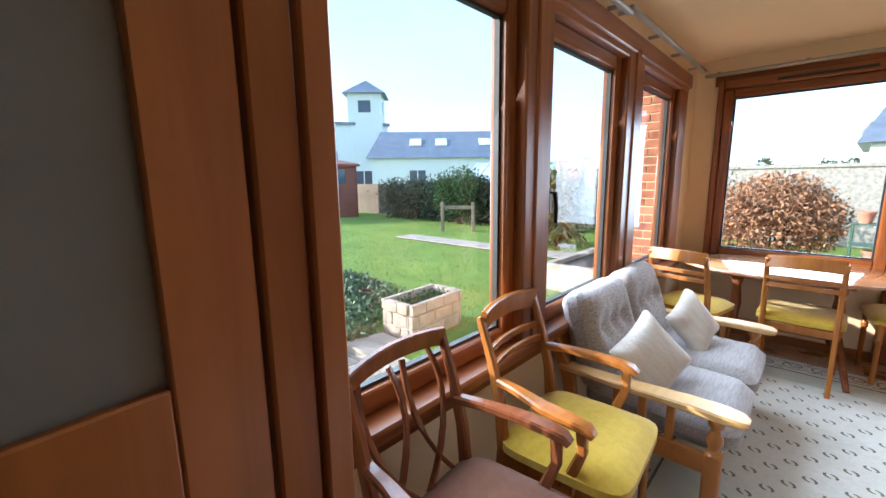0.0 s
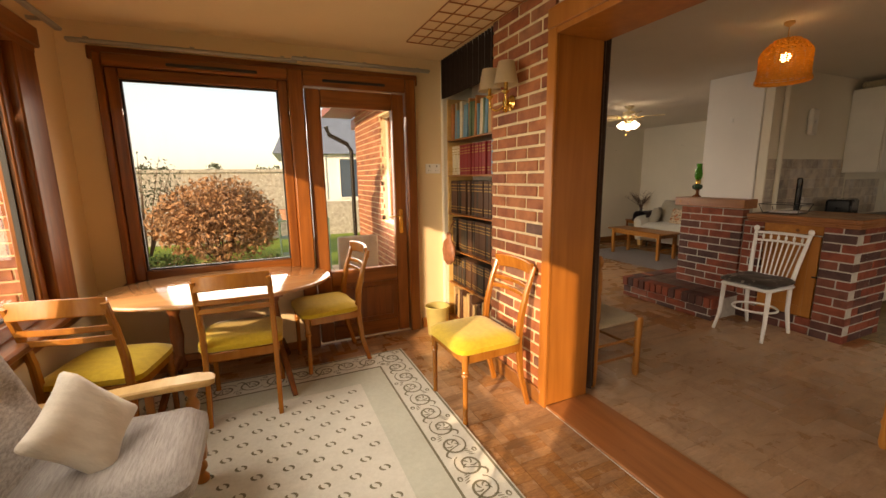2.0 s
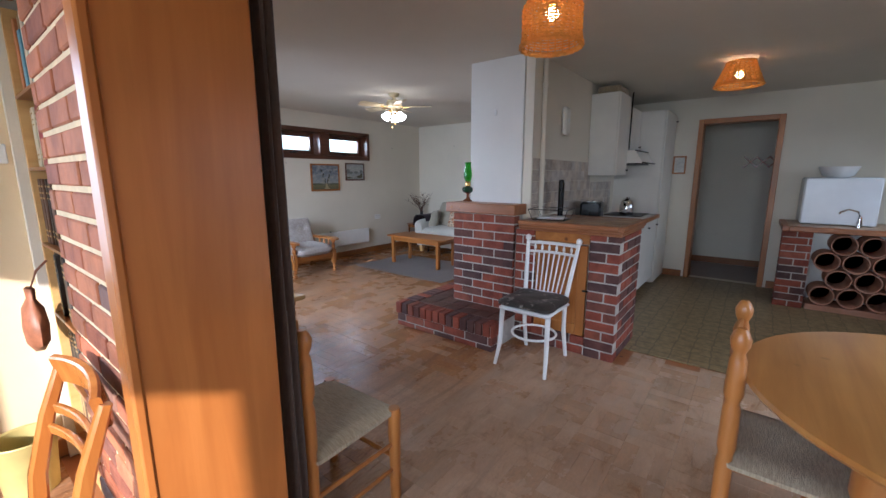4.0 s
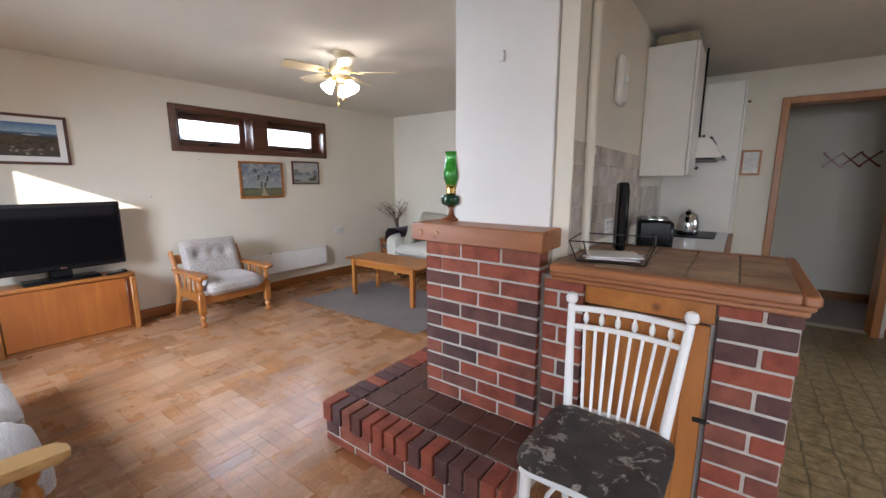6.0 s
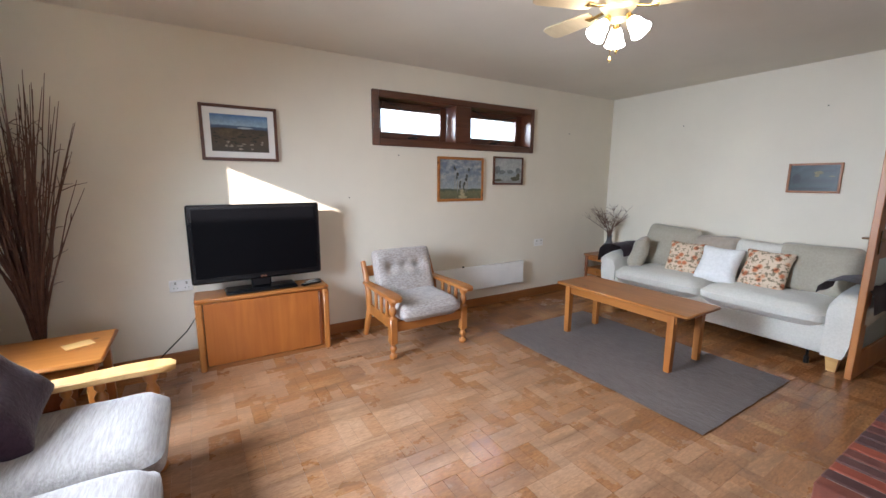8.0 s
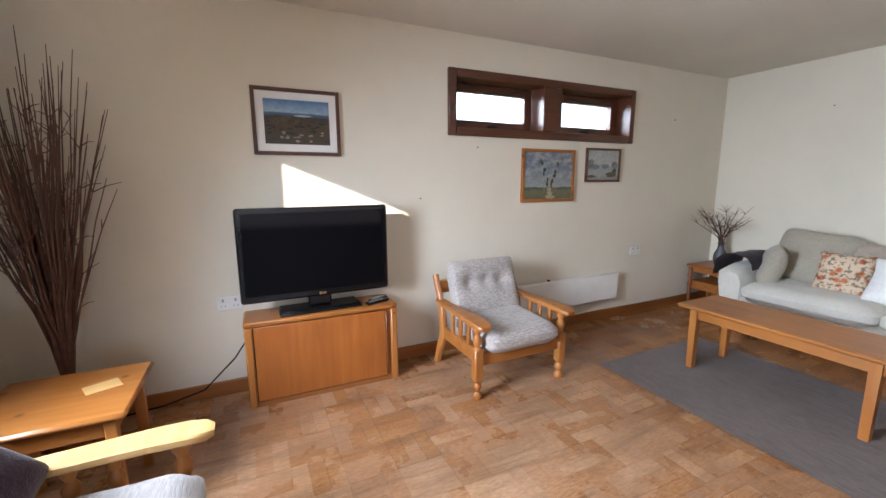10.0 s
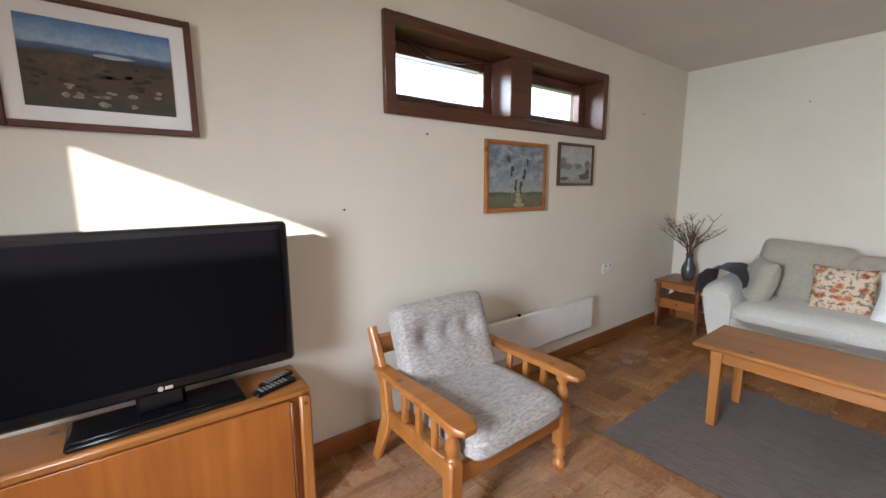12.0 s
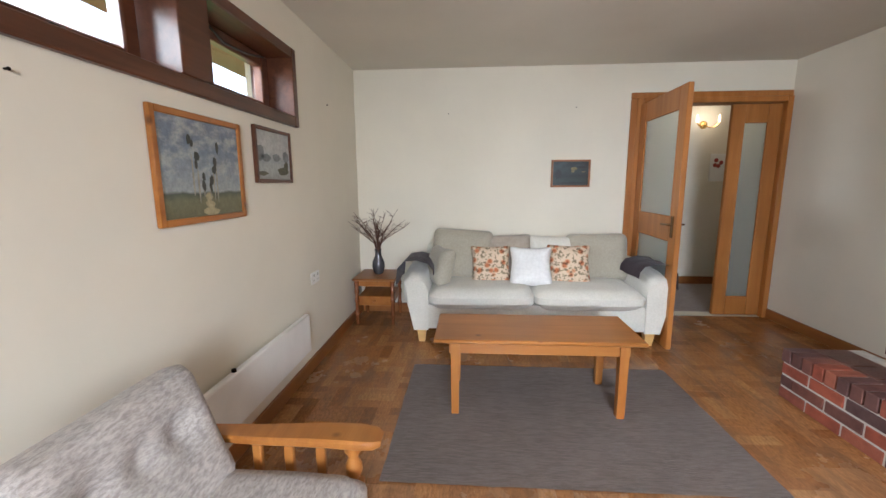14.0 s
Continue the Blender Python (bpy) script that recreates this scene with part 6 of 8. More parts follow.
DARKGREEN = plain("dark_green_glass", (0.006, 0.040, 0.014), 0.08, 0, 0.2, bump=0)
lamp = thing("oil_lamp", "green glass oil lamp standing on the mantel", "oil lamp", pose(4.885, 3.985, 1.165) @ Matrix.Diagonal((0.86, 0.86, 0.95, 1)))
bm = bmesh.new()
lathe(bm, [(0.052, 0.0), (0.055, 0.012), (0.030, 0.022), (0.018, 0.035), (0.016, 0.07), (0.024, 0.08)], n=20)
part("foot", bm, MAHOG, lamp)
bm = bmesh.new()
lathe(bm, [(0.024, 0.078), (0.058, 0.095), (0.066, 0.12), (0.058, 0.142), (0.028, 0.150)], n=22)
part("font", bm, DARKGREEN, lamp, "dark green glass oil font")
bm = bmesh.new()
lathe(bm, [(0.028, 0.148), (0.034, 0.155), (0.030, 0.185), (0.038, 0.195), (0.034, 0.20)], n=18)
part("burner", bm, BRASS, lamp)
bm = bmesh.new()
loft(bm, [[Vector((r * math.cos(2 * math.pi * i / 22), r * math.sin(2 * math.pi * i / 22), z)) for i in range(22)] for r, z in ((0.032, 0.20), (0.048, 0.235), (0.050, 0.27), (0.038, 0.32), (0.032, 0.35), (0.040, 0.385), (0.038, 0.385), (0.030, 0.35), (0.036, 0.32), (0.048, 0.27), (0.046, 0.235), (0.030, 0.20))], closed=False)
part("chimney", bm, GREENGLASS, lamp)
bm = bmesh.new()
lathe(bm, [(0.03, 0), (0.045, 0.02), (0.05, 0.07), (0.03, 0.12), (0.022, 0.17), (0.03, 0.20)], 5.06, 4.02, 14, Matrix.Translation((0, 0, 1.165)))
tagged(part("jug", bm, LEATHERBAG), "small brown pottery jug on the mantel", "jug")


def twigs(name, label, m, vase_prof, vase_mat, count, height, spread, branchy, seed, thick=0.004, room=(9, 9, 9, 9)):
    t = thing(name, label, "vase", m)
    bm = bmesh.new()
    lathe(bm, vase_prof, n=18)
    part("vase", bm, vase_mat, t)
    rng = random.Random(seed)
    bm = bmesh.new()
    top = vase_prof[-1][1]
    for i in range(count):
        a = rng.uniform(0, 2 * math.pi)
        s = rng.uniform(0.25, 1.0) * spread
        h = height * rng.uniform(0.55, 1.0)
        s = min(s, room[0 if math.cos(a) > 0 else 1] / max(0.01, abs(math.cos(a))), room[2 if math.sin(a) > 0 else 3] / max(0.01, abs(math.sin(a))))
        p = [Vector((0.01 * math.cos(a), 0.01 * math.sin(a), top - 0.06))]
        for k in range(1, 6):
            q = k / 5
            p.append(Vector((math.cos(a) * s * q ** 1.3 + rng.uniform(-1, 1) * 0.015, math.sin(a) * s * q ** 1.3 + rng.uniform(-1, 1) * 0.015, top + h * q)))
        sweep(bm, p, [thick, thick, thick * 0.8, thick * 0.65, thick * 0.5, thick * 0.25], [thick, thick, thick * 0.8, thick * 0.65, thick * 0.5, thick * 0.25], 5)
        for b in range(branchy):
            o = p[rng.randrange(2, 5)]
            d = Vector((rng.uniform(-1, 1), rng.uniform(-1, 1), rng.uniform(0.2, 1.0))).normalized() * rng.uniform(0.05, 0.14)
            sweep(bm, [o, o + d * 0.5 + Vector((0, 0, 0.008)), o + d], [thick * 0.5, thick * 0.4, thick * 0.2], [thick * 0.5, thick * 0.4, thick * 0.2], 4)
    tagged(part("twig_spray", bm, TWIG, t, "bare brown twigs"), kind="stuff")
    return t


twigs("twig_vase", "dark pewter jug of bare twigs on the side table", pose(7.94, 7.23, 0.451), [(0.035, 0), (0.045, 0.01), (0.062, 0.07), (0.058, 0.12), (0.032, 0.18), (0.028, 0.22), (0.036, 0.245)], plain("pewter_glaze", (0.10, 0.10, 0.11), 0.25, 0.3), 19, 0.38, 0.52, 6, 3, 0.0046, (0.17, 9, 0.20, 9))
twigs("tall_twigs", "tall dark twigs in a floor pot in the corner", pose(2.62, 7.18, 0), [(0.10, 0), (0.13, 0.03), (0.14, 0.22), (0.11, 0.34), (0.12, 0.36)], MAHOG, 120, 1.62, 0.32, 2, 8, 0.0058, (9, 0.28, 0.20, 9))

# ---- lamps ----
fan = thing("ceiling_fan", "cream ceiling fan with lit glass lamps", "ceiling fan", pose(5.39, 5.445, 2.40))
FANBODY = plain("cream_enamel", (0.62, 0.52, 0.33), 0.35, 0.2)
BLADE = wood("pale_fan_blade", (0.58, 0.47, 0.29), (0.72, 0.62, 0.43), 0.4, 0, 18)
bm = bmesh.new()
lathe(bm, [(0.065, 0.0), (0.065, -0.015), (0.045, -0.04), (0.020, -0.05), (0.020, -0.07)], n=22)
part("canopy", bm, FANBODY, fan)
bm = bmesh.new()
lathe(bm, [(0.03, -0.07), (0.085, -0.085), (0.095, -0.11), (0.095, -0.145), (0.075, -0.17), (0.05, -0.18), (0.05, -0.215), (0.03, -0.225)], n=24)
part("motor", bm, FANBODY, fan)
for k in range(5):
    a = math.radians(20 + 72 * k)
    m = Matrix.Rotation(a, 4, "Z") @ Matrix.Translation((0, 0, -0.155)) @ Matrix.Rotation(radians(11), 4, "X")
    bm = bmesh.new()
    outline = [(0.15, 0.042), (0.20, 0.055), (0.43, 0.063), (0.458, 0.050), (0.466, 0.0)]
    pts = outline + [(x, -y) for x, y in reversed(outline[:-1])]
    top = [bm.verts.new(m @ Vector((x, y, 0.004))) for x, y in pts]
    low = [bm.verts.new(m @ Vector((x, y, -0.004))) for x, y in pts]
    bm.faces.new(top)
    bm.faces.new(list(reversed(low)))
    for i in range(len(pts)):
        j = (i + 1) % len(pts)
        bm.faces.new((low[i], low[j], top[j], top[i]))
    bl = part("blade", bm, BLADE, fan)
    bm = bmesh.new()
    sweep(bm, [m @ Vector((0.08, 0, 0)), m @ Vector((0.14, 0, -0.008)), m @ Vector((0.185, 0, -0.008))], [0.03, 0.02, 0.045], 0.008)
    part("blade_arm", bm, BRASS, bl)
for k in range(3):
    a = math.radians(40 + 120 * k)
    m = Matrix.Rotation(a, 4, "Z") @ Matrix.Translation((0.05, 0, -0.205)) @ Matrix.Rotation(radians(142), 4, "Y")
    bm = bmesh.new()
    lathe(bm, [(0.016, 0.0), (0.018, 0.03), (0.024, 0.035)], n=12, m=m)
    holder = part("lamp_holder", bm, BRASS, fan)
    bm = bmesh.new()
    lathe(bm, [(0.022, 0.033), (0.034, 0.06), (0.040, 0.09), (0.050, 0.115), (0.052, 0.12), (0.02, 0.118)], n=16, m=m)
    part("lamp_glass", bm, FANBULB, holder, "glowing frosted glass bell")
for dx, l in ((0.03, 0.12), (-0.02, 0.17)):
    bm = bmesh.new()
    sweep(bm, [(dx, 0.02, -0.22), (dx, 0.02, -0.22 - l)], 0.0015, 0.0015, 5)
    lathe(bm, [(0.003, -0.22 - l - 0.03), (0.009, -0.22 - l - 0.015), (0.003, -0.22 - l)], dx, 0.02, 8)
    part("pull_cord", bm, BRASS, fan)


def pendant(label, m, r0, r1, h, drop, rows, cols, bell):
    p = thing("pendant_lamp", label, "pendant lamp", m, "wicker pendant lamps")
    bm = bmesh.new()
    sweep(bm, [(0, 0, 0), (0, 0, -drop)], 0.003, 0.003, 6)
    lathe(bm, [(0.03, 0), (0.03, -0.015), (0.01, -0.03)], n=12)
    lathe(bm, [(0.016, -drop - 0.06), (0.018, -drop)], n=10)
    part("cord", bm, PALEPINE, p)

    def rad(q):
        return r0 + (r1 - r0) * (min(1, 0.05 + q * 3.2) ** 0.5 + (0.10 if q > 0.93 else 0) if bell else q)
    bm = bmesh.new()
    for j in range(rows):
        q = j / (rows - 1)
        r, z = rad(q), -drop - h * q
        t = 0.010 if j in (0, rows - 1) else 0.0048
        loop = [Vector(((r + 0.0042 * (-1) ** (i + j)) * math.cos(2 * math.pi * i / cols), (r + 0.0042 * (-1) ** (i + j)) * math.sin(2 * math.pi * i / cols), z)) for i in range(cols)]
        vs = []
        for i, c in enumerate(loop):
            o = Vector((c.x, c.y, 0)).normalized()
            vs.append([bm.verts.new(c + o * t * math.cos(k * math.pi / 2) * 0.6 + Vector((0, 0, t * math.sin(k * math.pi / 2)))) for k in range(4)])
        for i in range(cols):
            a, b = vs[i], vs[(i + 1) % cols]
            for k in range(4):
                bm.faces.new((a[k], b[k], b[(k + 1) % 4], a[(k + 1) % 4]))
    for i in range(0, cols, 2):
        a = 2 * math.pi * i / cols
        sweep(bm, [Vector((rad(q) * math.cos(a), rad(q) * math.sin(a), -drop - h * q)) for q in (0, 0.15, 0.3, 0.5, 0.75, 1)], 0.0045, 0.0045, 4)
    part("shade", bm, WICKER, p, "woven orange wicker shade")
    bm = bmesh.new()
    bmesh.ops.create_uvsphere(bm, u_segments=14, v_segments=10, radius=0.03, matrix=Matrix.Translation((0, 0, -drop - 0.10)))
    part("bulb", bm, BULB, p, "lit bulb")
    return p


pendant("bell-shaped orange wicker pendant lamp, lit", pose(3.69, 2.68, 2.40), 0.05, 0.140, 0.25, 0.12, 20, 48, True)
pendant("flared orange wicker ceiling lamp, lit", pose(6.20, 2.03, 2.40), 0.105, 0.180, 0.19, 0.03, 15, 48, False)

# ---- kitchen ----
pen = thing("peninsula_counter", "wood-edged tiled counter on a brick peninsula", "counter")
part("edge", B((4.665, 5.42, 2.502, 2.545, 1.008, 1.042), (4.665, 4.73, 2.545, 3.335, 1.008, 1.042), (5.36, 5.42, 2.545, 3.335, 1.008, 1.042), (4.676, 5.41, 2.510, 3.335, 0.988, 1.010), (4.690, 5.40, 2.520, 3.335, 0.966, 0.990), r=0.007), MANTEL, pen)
part("core", B((4.73, 5.36, 2.545, 3.335, 1.006, 1.033)), MORTAR, pen)
CTILE = brick_material("brown_counter_tile", [(0.0, (0.30, 0.17, 0.09)), (0.5, (0.36, 0.22, 0.12)), (1.0, (0.42, 0.29, 0.17))], 0.35)
bmt = B((-0.076, 0.076, -0.077, 0.077, 0, 0.008), r=0.003)
tile0 = part("tile", bmt, CTILE, pen)
tile0.location = (4.812, 2.622, 1.0325)
for i in range(4):
    for j in range(5):
        if i or j:
            t = new("tile", tile0.data)
            t.parent = pen
            t.location = (4.812 + i * 0.157, 2.622 + j * 0.16, 1.0325)
pd = thing("peninsula_cupboard", "knotty pine cupboard door set in the brick peninsula", "cupboard")
part("carcass", B((4.80, 5.36, 2.55, 3.33, 0.0, 0.965)), CABINETWHITE, pd)
part("upper_board", B((4.725, 4.80, 2.755, 3.20, 0.885, 0.965), r=0.003), PINE, pd)
dr = part("door", B((4.725, 4.745, 2.765, 2.835, 0.15, 0.875), (4.725, 4.745, 3.115, 3.19, 0.15, 0.875), (4.725, 4.745, 2.835, 3.115, 0.15, 0.24), (4.725, 4.745, 2.835, 3.115, 0.78, 0.875), r=0.003), PINE_Z, pd)
part("panel", B((4.735, 4.748, 2.832, 3.118, 0.237, 0.783), r=0.002), PINE_Z, dr)
part("latch", B((4.712, 4.726, 2.735, 2.79, 0.515, 0.53), r=0.002), BLACKMETAL, dr, "black iron latch")


def cupboard(name, label, b, face, doors=1, material=None, handle=True):
    """A white unit with a door front on its -y side; b as box()."""
    c = thing(name, label, "cupboard", None, "white kitchen units")
    x0, x1, y0, y1, z0, z1 = b
    part("carcass", B((x0, x1, y0 + 0.02, y1, z0, z1), r=0.003), material or CABINETWHITE, c)
    w = (x1 - x0) / doors
    for k in range(doors):
        d = part("door", B((x0 + k * w + 0.003, x0 + (k + 1) * w - 0.003, y0, y0 + 0.018, z0 + 0.004, z1 - 0.004), r=0.003), material or CABINETWHITE, c)
        if handle:
            zk = z0 + 0.06 if z0 > 1 else z1 - 0.08
            bm = bmesh.new()
            lathe(bm, [(0.006, 0), (0.006, 0.012), (0.013, 0.016), (0.011, 0.024)], n=10, m=Matrix.Translation((x0 + (k + 1) * w - 0.04, y0, zk)) @ Matrix.Rotation(radians(90), 4, "X"))
            part("knob", bm, BLACKMETAL, d, "small dark knob")
    return c


cupboard("wall_cupboard", "tall white wall cupboard beside the cooker hood", (6.32, 6.74, 3.03, 3.338, 1.41, 2.28), 0)
cupboard("wall_cupboard", "short white wall cupboard over the cooker hood", (6.745, 7.38, 3.05, 3.338, 1.70, 2.20), 0, 1)
cupboard("tall_cupboard", "tall white larder cupboard by the kitchen wall", (7.40, 8.08, 2.76, 3.338, 0.02, 2.20), 0, 1)
hood = thing("cooker_hood", "cream cooker hood with a dark trim", "cooker hood")
bm = bmesh.new()
frustum(bm, [(6.745, 2.86, 1.55), (7.385, 2.86, 1.55), (7.385, 3.338, 1.55), (6.745, 3.338, 1.55), (6.745, 2.95, 1.695), (7.385, 2.95, 1.695), (7.385, 3.338, 1.695), (6.745, 3.338, 1.695)])
part("body", bm, CABINETWHITE, hood)
part("trim", B((6.742, 7.388, 2.935, 2.955, 1.685, 1.70), (6.742, 7.388, 2.852, 2.87, 1.545, 1.56), r=0.003), BLACKPLASTIC, hood)
part("filter", B((6.78, 7.35, 2.92, 3.30, 1.535, 1.552)), BLACKMETAL, hood)
lp = thing("hood_flue", "dark cable beside the hood cupboard", "cable")
bm = bmesh.new()
sweep(bm, [(6.75, 3.02, 1.70), (6.75, 3.02, 2.28), (6.77, 3.02, 2.33)], 0.008, 0.008, 6)
part("run", bm, BLACKPLASTIC, lp)
bx = part("storage_basket", B((6.36, 6.70, 3.05, 3.30, 2.285, 2.36), r=0.02), RUSH)
tagged(bx, "dark woven basket on the wall cupboard", "basket")

cooker = thing("cooker", "white cooker with a dark blue-grey oven door and towel", "cooker")
part("body", B((5.45, 5.98, 2.78, 3.335, 0.0, 0.90), r=0.006), APPLIANCE, cooker)
part("oven_door", B((5.47, 5.96, 2.755, 2.78, 0.42, 0.78), r=0.004), plain("oven_glass", (0.05, 0.07, 0.10), 0.15), cooker)
part("drawer", B((5.47, 5.96, 2.76, 2.78, 0.06, 0.40), r=0.004), APPLIANCE, cooker)
bm = bmesh.new()
sweep(bm, [(5.49, 2.73, 0.80), (5.94, 2.73, 0.80)], 0.008, 0.008, 8)
part("rail", bm, CHROME, cooker)
bm = bmesh.new()
for i in range(6):
    lathe(bm, [(0.016, 0), (0.014, 0.018)], n=10, m=Matrix.Translation((5.52 + i * 0.08, 2.78, 0.85)) @ Matrix.Rotation(radians(90), 4, "X"))
part("controls", bm, BLACKPLASTIC, cooker)
for x in (5.62, 5.80):
    tw = part("tea_towel", B((x - 0.08, x + 0.08, 2.712, 2.722, 0.45, 0.81), r=0.003), plain("towel_%d" % int(x * 100), (0.45, 0.50, 0.60) if x < 5.7 else (0.66, 0.66, 0.66), 0.95, 0, 0.3, 30, 0.4))
    tagged(tw, "tea towel hanging on the cooker rail", "tea towel", "tea towels")
cupboard("base_cupboard", "white kitchen base cupboard", (6.0, 7.40, 2.775, 3.338, 0.10, 0.875), 0, 3)
wt_ = thing("worktop", "pale kitchen worktop with a wooden edge", "worktop")
part("slab", B((5.44, 7.395, 2.78, 3.338, 0.902, 0.925), r=0.004), APPLIANCE, wt_)
part("edge", B((5.44, 7.395, 2.745, 2.78, 0.878, 0.925), r=0.006), PINE, wt_)
part("hob", B((6.85, 7.36, 2.86, 3.28, 0.925, 0.932), r=0.003), SCREEN, wt_, "black glass hob")
ket = thing("kettle", "chrome kettle with a black handle", "kettle", pose(7.02, 3.06, 0.932))
bm = bmesh.new()
lathe(bm, [(0.075, 0), (0.082, 0.02), (0.080, 0.10), (0.065, 0.16), (0.040, 0.19), (0.012, 0.20), (0.012, 0.215)], n=20)
sweep(bm, [(-0.06, 0, 0.12), (-0.10, 0, 0.15), (-0.115, 0, 0.175)], [0.022, 0.016, 0.012], [0.022, 0.016, 0.012], 8)
part("body", bm, CHROME, ket)
bm = bmesh.new()
sweep(bm, [(0.03, 0, 0.19), (0.09, 0, 0.20), (0.125, 0, 0.16), (0.115, 0, 0.08), (0.08, 0, 0.05)], 0.018, 0.014)
part("handle", bm, BLACKPLASTIC, ket)
# black toaster at the back of the worktop
toa = thing("bread_bin", "black box-shaped toaster on the worktop", "toaster", pose(6.02, 3.165, 0.925, 0, 0, 12))
part("body", B((-0.19, 0.19, -0.10, 0.10, 0.008, 0.215), r=0.02), BLACKPLASTIC, toa)
part("slot", B((-0.15, 0.15, -0.04, -0.015, 0.214, 0.217), (-0.15, 0.15, 0.015, 0.04, 0.214, 0.217)), CHROME, toa)
# tall black device of unknown use, slimmed to fit the camera's view
mon = thing("coffee_machine", "tall slim black appliance on the counter", "appliance", pose(5.20, 3.19, 1.0405, 0, 0, 25))
part("body", B((-0.045, 0.045, -0.022, 0.022, 0.0, 0.33), r=0.010), BLACKPLASTIC, mon)
part("front", B((-0.035, 0.035, -0.026, -0.020, 0.05, 0.30), r=0.003), SCREEN, mon)
wb = thing("wire_basket", "black wire basket with papers on the counter", "basket", pose(4.925, 3.15, 1.0405, 0, 0, 8))
bm = bmesh.new()
for z, e in ((0.004, 0.0), (0.09, 0.03)):
    c = [(-0.12 - e, -0.13 - e, z), (0.12 + e, -0.13 - e, z), (0.12 + e, 0.13 + e, z), (-0.12 - e, 0.13 + e, z)]
    for a, b in zip(c, c[1:] + c[:1]):
        sweep(bm, [a, b], 0.003, 0.003, 5)
for sx in (-1, 1):
    for sy in (-1, 1):
        sweep(bm, [(sx * 0.12, sy * 0.13, 0.004), (sx * 0.15, sy * 0.16, 0.09)], 0.003, 0.003, 5)
for k in range(7):
    y = -0.11 + k * 0.0365
    sweep(bm, [(-0.12, y, 0.004), (0.12, y, 0.004)], 0.002, 0.002, 4)
part("wires", bm, BLACKMETAL, wb)
for k, (a, c) in enumerate(((4, (0.70, 0.68, 0.66)), (-9, (0.62, 0.56, 0.60)), (15, (0.74, 0.73, 0.70)))):
    pp = part("paper", B((-0.085, 0.085, -0.105, 0.105, 0, 0.004)), plain("paper_%d" % k, c, 0.8))
    pp.matrix_world = pose(4.925, 3.15, 1.050 + 0.005 * k, 0, 0, 8 + a)
    tagged(pp, "sheet of printed paper in the wire basket", "paper", "papers in the basket")

# wall tiles behind the counter and the kitchen worktop
WTILE = brick_material("mottled_wall_tile", [(0.0, (0.50, 0.42, 0.33)), (0.4, (0.58, 0.52, 0.44)), (0.7, (0.42, 0.36, 0.30)), (1.0, (0.60, 0.57, 0.52))], 0.3)
wt2 = thing("wall_tiling", "mottled beige wall tiles above the counter", "wall tiles", kind="structure")
bmt = B((-0.0485, 0.0485, -0.006, 0.0, -0.0485, 0.0485), r=0.002)
wtile = part("tile", bmt, WTILE, wt2)
wtile.location = (4.96, 3.338, 1.105)
for i in range(15):
    for j in range(5):
        if i or j:
            t = new("tile", wtile.data)
            t.parent = wt2
            t.location = (4.96 + i * 0.1, 3.338, 1.105 + j * 0.1)
for i in range(8):
    for j in range(4):
        t = new("tile", wtile.data)
        t.parent = wt2
        t.location = (6.50 + i * 0.1, 3.338, 0.985 + j * 0.1)
pipe = thing("wall_pipe", "cream painted pipe up the kitchen wall", "pipe")
bm = bmesh.new()
sweep(bm, [(5.06, 3.315, 1.05), (5.06, 3.315, 2.40)], 0.022, 0.022, 12)
for z in (1.5, 2.15):
    lathe(bm, [(0.028, z), (0.028, z + 0.03)], 5.06, 3.315, 12)
part("run", bm, CREAM, pipe)
bxx = thing("wall_box", "cream rounded control box on the kitchen wall", "control box", pose(5.56, 3.338, 1.92))
part("case", B((-0.07, 0.07, -0.045, 0, -0.13, 0.13), r=0.03), CABINETWHITE, bxx)
part("knob", B((-0.012, 0.012, -0.058, -0.044, -0.02, 0.02), r=0.004), WHITEPAINT, bxx)
part("fixing", B((4.872, 4.886, 3.68, 3.71, 1.93, 1.98), r=0.003), WHITEPAINT, thing("hook_plate", "small white hook plate on the chimney breast", "hook"))

# sink counter with the pipe wine rack
sk = thing("sink_counter", "brick counter with a tiled wooden-edged top", "counter")
part("edge", B((7.20, 8.095, 1.49, 1.55, 0.83, 0.885), (7.20, 7.26, 0.05, 1.49, 0.83, 0.885), r=0.008), MANTEL, sk)
part("top", B((7.26, 8.095, 0.05, 1.49, 0.835, 0.88)), CTILE, sk)
part("carcass", B((7.62, 8.09, 0.05, 1.49, 0.006, 0.832)), CABINETWHITE, sk)
part("bed", B((7.29, 7.62, 0.05, 1.27, 0.006, 0.06)), TERRA, sk)
rack = thing("wine_rack", "stacked terracotta pipes used as a wine rack", "wine rack")
for j in range(4):
    for i in range(5):
        y = 1.15 - i * 0.215 - (0.1075 if j % 2 else 0)
        z = 0.165 + j * 0.180
        bm = bmesh.new()
        loft(bm, [[Vector((x, y + r * math.cos(2 * math.pi * k / 24), z + r * math.sin(2 * math.pi * k / 24))) for k in range(24)] for x, r in ((7.60, 0.102), (7.315, 0.102), (7.31, 0.100), (7.31, 0.091), (7.315, 0.089), (7.60, 0.089))])
        if z < 0.75:
            part("pipe", bm, TERRA, rack)
        else:
            bm.free()
fz = thing("countertop_fridge", "white worktop appliance on the sink counter", "fridge")
part("body", B((7.60, 8.08, 0.80, 1.40, 0.885, 1.385), r=0.02), APPLIANCE, fz)
part("door", B((7.575, 7.60, 0.805, 1.395, 0.89, 1.38), r=0.01), APPLIANCE, fz)
bm = bmesh.new()
